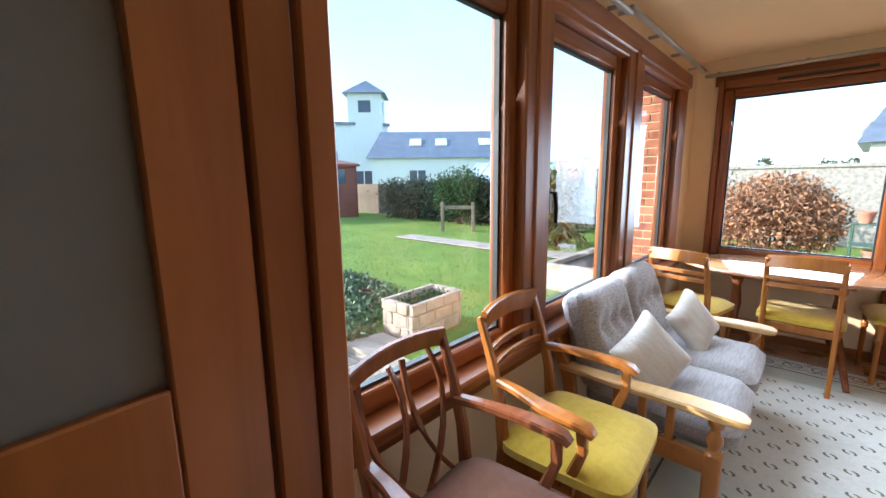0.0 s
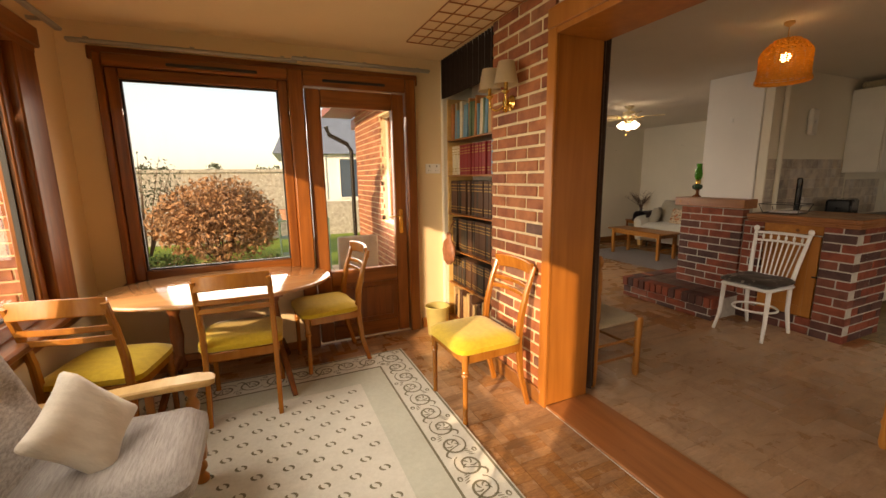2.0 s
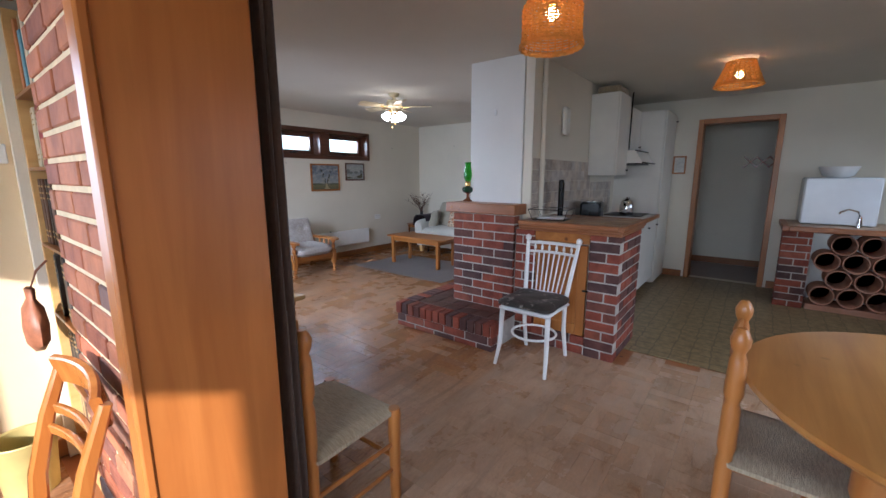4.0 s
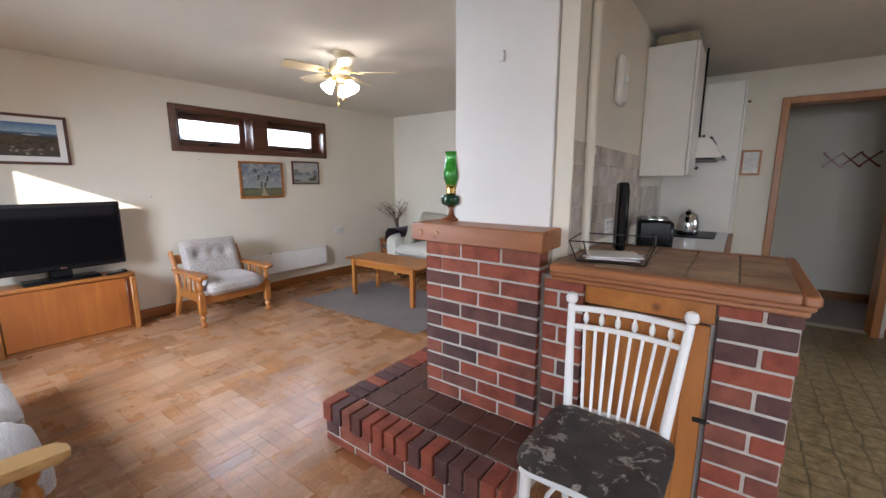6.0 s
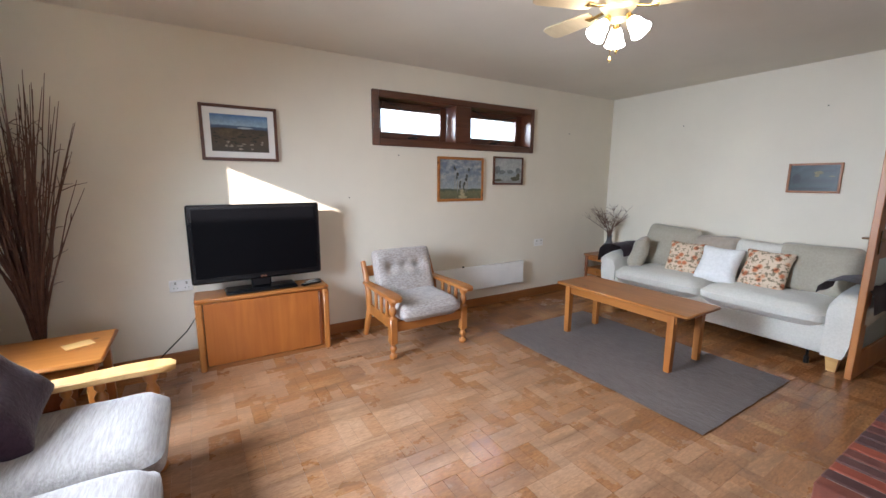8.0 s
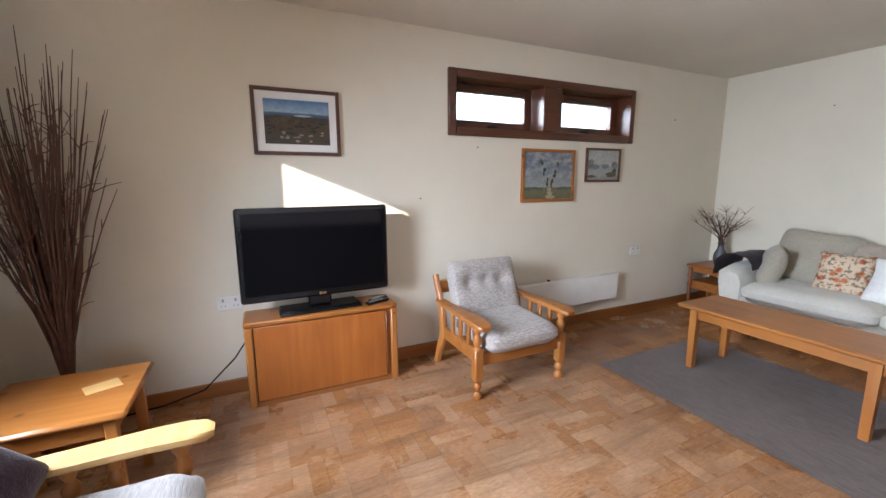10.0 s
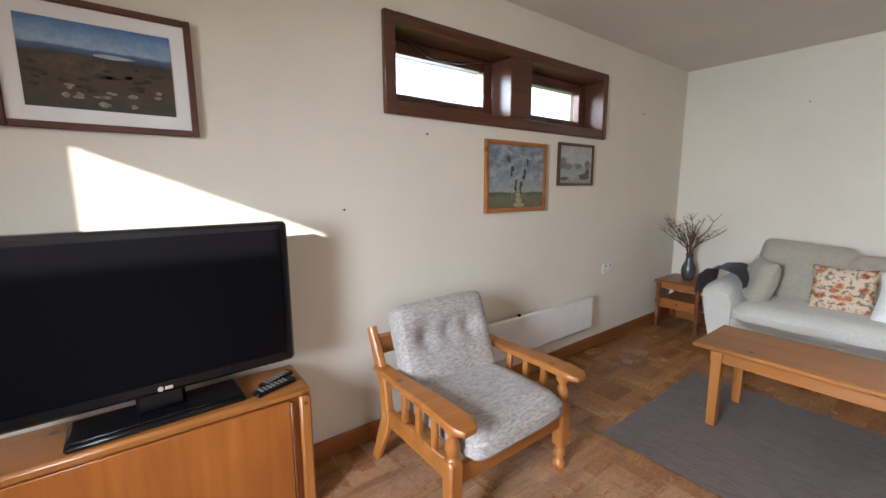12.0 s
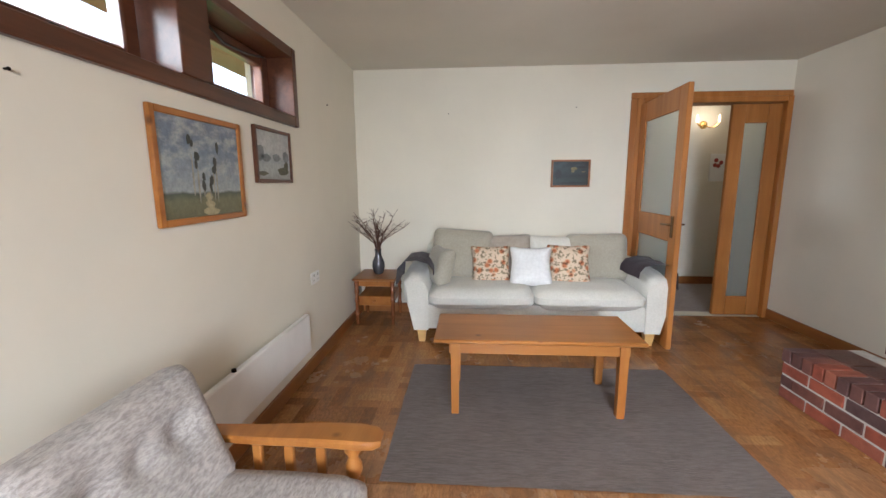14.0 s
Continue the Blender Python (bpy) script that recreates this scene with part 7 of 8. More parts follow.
lathe(bm, [(0.09, 0), (0.13, 0.02), (0.165, 0.10), (0.172, 0.115), (0.160, 0.11), (0.12, 0.03)], 7.85, 1.12, 24, Matrix.Translation((0, 0, 1.386)))
tagged(part("bowl", bm, WHITEPAINT), "white bowl on the appliance", "bowl")
tap = thing("kitchen_tap", "chrome mixer tap at the sink", "tap", pose(7.45, 0.95, 0.885))
bm = bmesh.new()
lathe(bm, [(0.025, 0), (0.022, 0.05), (0.016, 0.08), (0.016, 0.11)], n=14)
sweep(bm, [(0, 0, 0.10), (0, 0.02, 0.16), (0, 0.09, 0.18), (0, 0.15, 0.15), (0, 0.155, 0.13)], 0.010, 0.010, 8)
part("spout", bm, CHROME, tap)
pf = picture("small pale picture on the kitchen wall", pose(8.10, 2.68, 1.55, 0, 0, -90), 0.16, 0.24, OAKDOOR, landscape("kitchen_print", (0.6, 0.58, 0.52), (0.5, 0.48, 0.42), (0.42, 0.40, 0.36), 0.0), 0.02)

# hall beyond the doorways
hk = thing("hook_rack", "dark wooden lattice hook rack on the hall wall", "hook rack", pose(9.498, 1.93, 1.61))
for k in range(3):
    for s in (-1, 1):
        bm = bmesh.new()
        y = -0.15 * k
        sweep(bm, [(-0.015, y + 0.075, s * 0.075), (-0.015, y - 0.075, -s * 0.075)], 0.010, 0.018)
        part("slat", bm, MAHOG, hk)
for k in range(4):
    for z in (0.075, -0.075):
        bm = bmesh.new()
        lathe(bm, [(0.009, 0), (0.009, 0.03), (0.014, 0.038), (0.010, 0.05)], n=8, m=Matrix.Translation((-0.02, 0.075 - 0.15 * k, z)) @ Matrix.Rotation(radians(-90), 4, "Y"))
        part("peg", bm, MAHOG, hk)
# emission added to the candle bulbs as fill for the hall
CANDLEFILL = glow("candle_fill_glow", (1.0, 0.82, 0.58), 1.0)
hl = thing("hall_wall_light", "brass candle wall light in the hall", "wall light", pose(9.498, 3.46, 2.02))
bm = bmesh.new()
lathe(bm, [(0.05, 0), (0.03, 0.015)], n=14, m=Matrix.Rotation(radians(-90), 4, "Y"))
for s in (-1, 1):
    sweep(bm, curve((-0.02, 0, 0), (-0.10, s * 0.06, -0.09), (-0.10, s * 0.13, 0.02), 8), 0.008, 0.008, 6)
part("arms", bm, BRASS, hl)
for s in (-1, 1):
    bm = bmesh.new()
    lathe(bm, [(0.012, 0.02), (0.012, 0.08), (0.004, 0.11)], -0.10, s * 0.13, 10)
    part("candle_bulb", bm, CANDLEFILL, hl)
# unseen point lamp, added near the wall light to brighten the hall
hall_fill = bpy.data.lights.new("hall_fill", "POINT")
hall_fill.energy, hall_fill.color, hall_fill.shadow_soft_size = 0.7, (1.0, 0.86, 0.68), 0.05
new("hall_fill", hall_fill).location = (9.30, 3.46, 2.12)
pl = thing("wall_plaque", "white plaque with red flowers on the hall wall", "plaque", pose(9.498, 3.24, 1.50))
part("plate", B((-0.015, 0, -0.10, 0.10, -0.17, 0.17), r=0.02), WHITEPAINT, pl)
bm = bmesh.new()
for y, z in ((-0.03, 0.06), (0.03, 0.09), (0.0, 0.02), (0.04, 0.03)):
    lathe(bm, [(0.028, 0), (0.018, 0.008)], n=9, m=Matrix.Translation((-0.014, y, z)) @ Matrix.Rotation(radians(-90), 4, "Y"))
part("flowers", bm, plain("red_flowers", (0.32, 0.05, 0.04), 0.6), pl)

# ---- garden ----
GZ = -0.22


def grass_material():
    n = Net("lawn")
    c = n.ramp(n.noise(0.9, 6, 0.7), (0.3, (0.116, 0.195, 0.024)), (0.55, (0.194, 0.305, 0.035)), (0.75, (0.271, 0.370, 0.055)))
    n.colour(n.mix(0.5, c, n.ramp(n.noise(40, 4, 0.7), (0.3, (0.078, 0.143, 0.017)), (0.7, (0.295, 0.403, 0.055)))))
    n.bump(n.noise(60, 4, 0.7), 0.8, 0.03)
    return n.done(0.9)


LAWN = grass_material()
PAVE = plain("paving_slab", (0.42, 0.36, 0.29), 0.85, 0, 0.2, 5, 0.4, 60)
STONE = plain("planter_stone", (0.46, 0.37, 0.29), 0.85, 0, 0.2, 8, 0.5, 50)
SOIL = plain("dark_soil", (0.055, 0.038, 0.025), 0.95, 0, 0.3, 30, 0.8, 60)
WHITEHOUSE = plain("white_render", (0.78, 0.78, 0.76), 0.85, 0, 0.04, 2)
SLATE = plain("slate_roof", (0.16, 0.19, 0.24), 0.55, 0, 0.2, 3)
SHEDRED = wood("red_shed_board", (0.20, 0.055, 0.035), (0.32, 0.10, 0.06), 0.6, 1, 12)
FENCEWOOD = wood("weathered_fence", (0.15, 0.115, 0.085), (0.27, 0.22, 0.17), 0.85, 2, 14)
WINDOWDARK = plain("dark_window_glass", (0.06, 0.09, 0.13), 0.08, 0, 0.2, bump=0)
LEAFGREEN = brick_material("evergreen_leaf", [(0, (0.035, 0.075, 0.02)), (0.5, (0.06, 0.12, 0.03)), (1, (0.09, 0.16, 0.045))])
LEAFBROWN = plain("dead_beech_leaf", (0.38, 0.20, 0.10), 0.75, 0, 0.45, 5)
LEAFDARK = plain("hedge_leaf", (0.045, 0.065, 0.035), 0.8, 0, 0.5, 3)
LEAFIVY = plain("ivy_leaf", (0.11, 0.175, 0.085), 0.5, 0, 0.5, 6)
LEAFGRASSY = plain("spiky_leaf", (0.20, 0.19, 0.07), 0.7, 0, 0.4, 6)

bm = bmesh.new()
q = [bm.verts.new(p) for p in ((-600, -600, GZ), (600, -600, GZ), (600, 600, GZ), (-600, 600, GZ))]
bm.faces.new(q)
structure("ground", bm, LAWN, "green lawn and ground to the horizon", "ground")


def slabs(name, x0, x1, y0, y1, s, label):
    p = thing(name, label, "paving", kind="structure")
    part("bed", B((x0, x1, y0, y1, GZ - 0.02, GZ + 0.02)), SOIL, p)
    first = None
    nx, ny = max(1, round((x1 - x0) / s)), max(1, round((y1 - y0) / s))
    sx, sy = (x1 - x0) / nx, (y1 - y0) / ny
    for i in range(nx):
        for j in range(ny):
            if first is None:
                first = part("slab", B((-sx / 2 + 0.006, sx / 2 - 0.006, -sy / 2 + 0.006, sy / 2 - 0.006, 0, 0.03), r=0.005), PAVE, p)
                ob = first
            else:
                ob = new("slab", first.data)
                ob.parent = p
            ob.location = (x0 + (i + 0.5) * sx, y0 + (j + 0.5) * sy, GZ + 0.012)
    return p


slabs("pavement_window", -2.3, -0.83, -0.6, 8.6, 0.49, "pale paving slabs beside the sunroom")
slabs("pavement_pond", -2.95, -2.302, -0.6, 2.35, 0.32, "small pale paving slabs by the pond bed")
slabs("pavement_end", -0.83, 1.95, 4.65, 8.6, 0.46, "pale paving slabs outside the garden door")
slabs("path_lawn", -8.7, -2.3, 7.6, 8.3, 0.70, "narrow paved path across the lawn")


def leaves(bm, n, at, size, rng, thin=0.5):
    """n small bent leaves, placed by at(rng)."""
    for _ in range(n):
        p = Vector(at(rng))
        d = Vector((rng.gauss(0, 1), rng.gauss(0, 1), rng.gauss(0, 1))).normalized()
        s = d.orthogonal().normalized()
        s.rotate(Matrix.Rotation(rng.uniform(0, 6.28), 3, d))
        l = size * rng.uniform(0.6, 1.3)
        u = d.cross(s) * l * 0.15
        v = [bm.verts.new(p), bm.verts.new(p + d * l * 0.5 + s * l * thin * 0.5 + u), bm.verts.new(p + d * l), bm.verts.new(p + d * l * 0.5 - s * l * thin * 0.5 + u)]
        bm.faces.new((v[0], v[1], v[2]))
        bm.faces.new((v[0], v[2], v[3]))


def bush(label, x, y, rx, ry, h, leaf, n, size, seed, hollow=0.55, lumps=6, thin=0.5):
    rng = random.Random(seed)
    b = thing("bush", label, "bush", pose(x, y, GZ))
    blobs = [(rng.uniform(-0.6, 0.6) * rx, rng.uniform(-0.6, 0.6) * ry, rng.uniform(0.35, 0.75) * h, rng.uniform(0.35, 0.6)) for _ in range(lumps)]

    def at(r):
        while True:
            if r.random() < 0.6:
                cx, cy, cz, k = r.choice(blobs)
                d = Vector((r.gauss(0, 1), r.gauss(0, 1), r.gauss(0, 1))).normalized() * r.uniform(hollow, 1.05)
                p = Vector((cx + d.x * rx * k, cy + d.y * ry * k, cz + d.z * h * k * 0.55))
            else:
                d = Vector((r.gauss(0, 1), r.gauss(0, 1), r.gauss(0, 1))).normalized() * r.uniform(hollow, 1.0)
                p = Vector((d.x * rx, d.y * ry, h * 0.5 + d.z * h * 0.5))
            if p.z > 0.02:
                return p
    bm = bmesh.new()
    for k in range(26):
        a = rng.uniform(0, 6.28)
        e = Vector((math.cos(a) * rx * rng.uniform(0.3, 0.9), math.sin(a) * ry * rng.uniform(0.3, 0.9), h * rng.uniform(0.5, 0.98)))
        sweep(bm, [(0.05 * math.cos(a), 0.05 * math.sin(a), 0), e * 0.5 + Vector((0, 0, 0.08)), e], [0.018, 0.010, 0.003], [0.018, 0.010, 0.003], 5)
    part("branches", bm, TWIG, b)
    bm = bmesh.new()
    leaves(bm, n, at, size, rng, thin)
    tagged(part("foliage", bm, leaf, b), kind="stuff")
    return b


bush("rounded beech bush with dry brown leaves", -0.35, 9.6, 1.05, 0.9, 1.75, LEAFBROWN, 11000, 0.085, 2, 0.6, 8)
bush("low green plants at the foot of the beech", -1.3, 8.75, 0.8, 0.35, 0.45, LEAFGREEN, 2200, 0.07, 4)
bush("low green plants along the bed", 0.3, 8.8, 0.8, 0.25, 0.30, LEAFGREEN, 1200, 0.06, 5)
bush("thin grey shrub behind the bed", -1.9, 11.2, 1.0, 0.7, 2.3, LEAFDARK, 1500, 0.06, 6, 0.3)
bush("clipped green shrub by the fence", -9.6, 11.6, 1.25, 1.1, 2.2, LEAFGREEN, 6500, 0.10, 7)
bush("spiky brown-green grass clump", -4.3, 9.0, 0.8, 0.7, 1.9, LEAFGRASSY, 2600, 0.45, 8, 0.1, 5, 0.06)
bush("dark evergreen beside the shed", -18.6, 6.0, 1.8, 1.6, 3.0, LEAFDARK, 4500, 0.16, 9)
bush("ivy bed between the pond and the paving", -3.75, 1.95, 0.75, 1.25, 0.24, LEAFIVY, 3200, 0.085, 10)
bush("ivy along the end of the pond", -4.5, 3.15, 0.95, 0.45, 0.24, LEAFIVY, 1500, 0.085, 13)
bush("ivy trailing over the pond rim", -5.0, 1.1, 0.8, 0.35, 0.2, LEAFIVY, 900, 0.085, 14)

bush("ivy spreading to the edge of the small paving", -3.35, 1.75, 0.50, 0.80, 0.22, LEAFIVY, 1700, 0.085, 15)
bush("ivy at the grass side of the pond", -4.9, 3.55, 0.80, 0.35, 0.18, LEAFIVY, 1100, 0.085, 16)
flag = thing("stone_slab", "pale stone slab lying aslant by the ivy bed", "slab", pose(-2.79, 2.32, GZ + 0.055, -6, 3, 3))
part("slab", B((-0.19, 0.19, -0.26, 0.26, -0.05, 0.03), r=0.012), PAVE, flag)

hd = thing("hedge", "dark bare hedge along the garden fence", "hedge", kind="stuff")
rngh = random.Random(12)
bm = bmesh.new()
leaves(bm, 16000, lambda r: (-14.5 + 9.5 * r.random(), 12.2 + r.gauss(0, 0.35), GZ + 1.9 * r.random() ** 0.8 * (0.85 + 0.25 * noise.noise((r.random() * 3, 0, 0)))), 0.13, rngh)
part("foliage", bm, LEAFDARK, hd)
gb = tagged(new("grass_blades"), "short grass blades over the lawn", "grass", kind="stuff")
bm = bmesh.new()
rg = random.Random(20)
for _ in range(16000):
    x = -2.4 - 9 * rg.random() ** 1.6
    y = -1 + 12 * rg.random()
    if 7.55 < y < 8.35 or (x > -3.0 and y < 2.4) or (x > -5.8 and 0.6 < y < 3.4):
        continue
    a = rg.uniform(0, 6.28)
    h = rg.uniform(0.02, 0.055)
    w_ = 0.006
    p = Vector((x, y, GZ))
    o = Vector((math.cos(a), math.sin(a), 0))
    v = [bm.verts.new(p - o * w_), bm.verts.new(p + o * w_), bm.verts.new(p + Vector((rg.uniform(-0.02, 0.02), rg.uniform(-0.02, 0.02), h)))]
    bm.faces.new(v)
part("blades", bm, LAWN, gb)

pond = thing("pond", "small garden pond with a stone rim", "pond")
bm = bmesh.new()
n = 30
ring = lambda k, z: [Vector((-5.15 + k * (0.72 + 0.15 * math.sin(3 * a)) * math.cos(a), 2.25 + k * (0.80 + 0.12 * math.cos(2 * a)) * math.sin(a), z)) for a in (2 * math.pi * i / n for i in range(n))]
loft(bm, [ring(1.12, GZ), ring(1.10, GZ + 0.06), ring(1.0, GZ + 0.06), ring(0.98, GZ + 0.005)])
part("rim", bm, STONE, pond)
bm = bmesh.new()
bm.faces.new([bm.verts.new(p) for p in ring(0.985, GZ + 0.03)])
part("water", bm, plain("pond_water", (0.03, 0.04, 0.035), 0.05, 0, 0.2, bump=0.02), pond)

pln = thing("planter", "rectangular stone trough planter with soil", "planter", pose(-2.84, 3.03, GZ, 0, 0, 3) @ Matrix.Diagonal((0.62, 0.78, 0.98, 1)))
part("core", B((-0.34, -0.27, -0.50, 0.50, 0, 0.40), (0.27, 0.34, -0.50, 0.50, 0, 0.40), (-0.27, 0.27, -0.50, -0.43, 0, 0.40), (-0.27, 0.27, 0.43, 0.50, 0, 0.40)), MORTAR, pln)
prng = random.Random(14)
for z0, z1, out, off in ((0.0, 0.15, 0.0, 0.0), (0.158, 0.295, 0.0, 0.17), (0.303, 0.42, 0.022, 0.06)):
    for side in range(4):
        along, half = (1.04, 0.52) if side < 2 else (0.54, 0.27)
        a = -half - (off if off else 0)
        while a < half - 0.03:
            b = a + prng.uniform(0.30, 0.38)
            lo, hi = max(a, -half), min(b, half)
            if hi - lo > 0.03:
                d = 0.355 + out + prng.uniform(0, 0.008)
                g = (d - 0.09, d, lo + 0.004, hi - 0.004) if side == 0 else (-d, -d + 0.09, lo + 0.004, hi - 0.004) if side == 1 else (lo + 0.004, hi - 0.004, d + 0.16 - 0.09, d + 0.16) if side == 2 else (lo + 0.004, hi - 0.004, -d - 0.16, -d - 0.16 + 0.09)
                part("stone", B((*g, z0 + 0.003, z1), r=0.010), STONE, pln)
            a = b
part("soil", B((-0.27, 0.27, -0.43, 0.43, 0.0, 0.34)), SOIL, pln)
bm = bmesh.new()
leaves(bm, 260, lambda r: (r.uniform(-0.25, 0.25), r.uniform(-0.4, 0.4), 0.34 + 0.08 * r.random()), 0.05, random.Random(4))
tagged(part("plants", bm, LEAFGREEN, pln), kind="stuff")
pl2 = thing("brick_planter", "low brick planter beside the path", "planter", pose(-2.3, 6.3, GZ))
part("walls", B((-0.4, 0.4, -0.9, -0.8, 0, 0.40), (-0.4, 0.4, 0.8, 0.9, 0, 0.40), (-0.4, -0.3, -0.8, 0.8, 0, 0.40), (0.3, 0.4, -0.8, 0.8, 0, 0.40), r=0.008), STONE, pl2)
part("soil", B((-0.3, 0.3, -0.8, 0.8, 0, 0.33)), SOIL, pl2)
bt = thing("garden_bench", "weathered wooden bench frame by the lawn's edge", "garden bench", pose(-8.2, 9.8, GZ, 0, 0, 30))
part("post", B((-0.55, -0.45, -0.05, 0.05, 0, 0.95), r=0.01), FENCEWOOD, bt)
part("post", B((0.45, 0.55, -0.05, 0.05, 0, 0.95), r=0.01), FENCEWOOD, bt)
part("rail", B((-0.5, 0.5, -0.03, 0.03, 0.72, 0.84), r=0.01), FENCEWOOD, bt)

shed = thing("garden_shed", "dark red timber garden shed with windows", "shed", pose(-17.25, 9.65, GZ, 0, 0, -14) @ Matrix.Diagonal((1, 1, 1.33, 1)))
part("wall", B((-1.2, 1.2, -1.9, 1.9, 0, 1.75)), SHEDRED, shed)
for k in range(14):
    part("board", B((1.2, 1.235, -1.9, 1.9, 0.02 + k * 0.085, 0.095 + k * 0.085), r=0.006), SHEDRED, shed)
for k in range(3):
    y = -0.75 + k * 0.85
    w_ = part("window", B((1.205, 1.245, y - 0.40, y + 0.40, 1.16, 1.66)), WINDOWDARK, shed)
    part("window_frame", B((1.20, 1.26, y - 0.43, y - 0.39, 1.13, 1.69), (1.20, 1.26, y + 0.39, y + 0.43, 1.13, 1.69), (1.20, 1.26, y - 0.39, y + 0.39, 1.66, 1.69), r=0.004), SHEDRED, w_)
bm = bmesh.new()
frustum(bm, [(-1.35, -2.0, 1.75), (1.38, -2.0, 1.75), (1.38, 2.0, 1.75), (-1.35, 2.0, 1.75), (-1.35, -2.0, 2.05), (1.38, -2.0, 1.83), (1.38, 2.0, 1.83), (-1.35, 2.0, 2.05)])
part("roof", bm, SHEDRED, shed)

fence = thing("garden_fence", "weathered board fence at the end of the lawn", "fence", kind="structure")
first = None
for k in range(64):
    if first is None:
        first = part("board", B((-0.115, 0.115, -0.012, 0.012, 0, 1.5), r=0.004), FENCEWOOD, fence)
        ob = first
    else:
        ob = new("board", first.data)
        ob.parent = fence
    ob.location = (-19.5 + k * 0.24, 13.0, GZ)
part("rail", B((-19.6, -4.2, 13.02, 13.08, GZ + 0.4, GZ + 0.5), (-19.6, -4.2, 13.02, 13.08, GZ + 1.1, GZ + 1.2)), FENCEWOOD, fence)

GREYSTONE = plain("flint_wall", (0.40, 0.37, 0.32), 0.9, 0, 0.3, 14, 0.9, 18)
structure("garden_wall", B((-3.6, 1.5, 13.2, 13.5, GZ, 1.62), (-3.65, 1.55, 13.15, 13.55, 1.62, 1.70), (1.5, 9.0, 13.25, 13.45, GZ, 0.75)), GREYSTONE, "grey stone garden wall with a flat coping", "garden wall")
gp = thing("brick_gate_pier", "brick pier at the garden's corner", "pier", pose(-5.4, 12.2, GZ))
part("shaft", B((-0.35, 0.35, -0.35, 0.35, 0, 2.2), r=0.01), OUTBRICK, gp)
part("cap", B((-0.42, 0.42, -0.42, 0.42, 2.2, 2.3), r=0.01), PAVE, gp)


def house(name, label, m, w, d, h, roof, roof_mat, windows, flat=False):
    """A house whose front faces -y; windows: (x, z, width, height)."""
    ho = thing(name, label, "house", m)
    part("wall", B((-w / 2, w / 2, 0, d, 0, h)), WHITEHOUSE, ho)
    bm = bmesh.new()
    if flat:
        box(bm, -w / 2 - 0.15, w / 2 + 0.15, -0.15, d + 0.15, h, h + 0.25)
    else:
        frustum(bm, [(-w / 2 - 0.3, -0.3, h), (w / 2 + 0.3, -0.3, h), (w / 2 + 0.3, d + 0.3, h), (-w / 2 - 0.3, d + 0.3, h), (-w / 2 + (0.4 if roof > 0 else 0), d / 2 - 0.05, h + abs(roof)), (w / 2 - (0.4 if roof > 0 else 0), d / 2 - 0.05, h + abs(roof)), (w / 2 - 0.4, d / 2 + 0.05, h + abs(roof)), (-w / 2 + 0.4, d / 2 + 0.05, h + abs(roof))])
    part("roof", bm, roof_mat, ho)
    for x, z, a, b in windows:
        wn = part("window", B((x - a / 2, x + a / 2, -0.02, 0.03, z, z + b)), WINDOWDARK, ho)
        part("window_frame", B((x - a / 2 - 0.06, x - a / 2, -0.06, 0.0, z - 0.06, z + b + 0.06), (x + a / 2, x + a / 2 + 0.06, -0.06, 0.0, z - 0.06, z + b + 0.06), (x - a / 2, x + a / 2, -0.06, 0.0, z - 0.06, z), (x - a / 2, x + a / 2, -0.06, 0.0, z + b, z + b + 0.06), (x - 0.03, x + 0.03, -0.05, 0.0, z, z + b)), WHITEPAINT, wn)
    return ho


house("white_house", "white rendered house beyond the garden", pose(-33, 18, GZ, 0, 0, 62), 15, 8, 6.6, 0, SLATE, [(-5, 3.4, 1.3, 1.3), (-2.5, 3.4, 1.3, 1.3), (0.5, 3.3, 0.7, 1.3), (2.2, 3.3, 1.3, 1.0), (5, 3.3, 1.2, 1.0)], True)
tower = thing("turret_house", "white turret with a pyramid slate roof", "house", pose(-31.2, 23.6, GZ, 0, 0, 45))
part("wall", B((-1.5, 1.5, -1.5, 1.5, 0, 9.3)), WHITEHOUSE, tower)
bm = bmesh.new()
frustum(bm, [(-1.9, -1.9, 9.3), (1.9, -1.9, 9.3), (1.9, 1.9, 9.3), (-1.9, 1.9, 9.3), (-0.05, -0.05, 10.7), (0.05, -0.05, 10.7), (0.05, 0.05, 10.7), (-0.05, 0.05, 10.7)])
part("roof", bm, SLATE, tower)
for r_ in (0, 90, 180, 270):
    bm = B((-0.55, 0.55, -1.53, -1.47, 7.7, 8.7))
    bmesh.ops.rotate(bm, verts=bm.verts, cent=(0, 0, 0), matrix=Matrix.Rotation(radians(r_), 3, "Z"))
    part("window", bm, WINDOWDARK, tower)
sh_ = house("slate_house", "long white house with a slate roof and skylights", pose(-20.5, 22.5, GZ, 0, 0, 44), 11, 7, 3.3, 2.3, SLATE, [(-6, 1.2, 1.2, 1.2), (-2, 1.2, 1.2, 1.2), (3, 1.2, 1.2, 1.2)])
for x in (-2.2, -0.2, 3.2):
    bm = B((-0.45, 0.45, -0.55, 0.55, 0.0, 0.08), r=0.01)
    bmesh.ops.transform(bm, verts=bm.verts, matrix=Matrix.Translation((x, 1.75, 4.56)) @ Matrix.Rotation(math.atan2(2.3, 3.75), 4, "X"))
    part("roof_light", bm, APPLIANCE, sh_, "pale roof light")
house("bungalow", "white bungalow with a grey roof behind the wall", pose(5.0, 17.5, GZ, 0, 0, -4), 7.6, 7, 2.6, 1.9, SLATE, [(-2.6, 0.9, 0.7, 1.5), (-1.2, 0.9, 0.9, 1.5), (1.5, 0.9, 1.2, 1.3)])
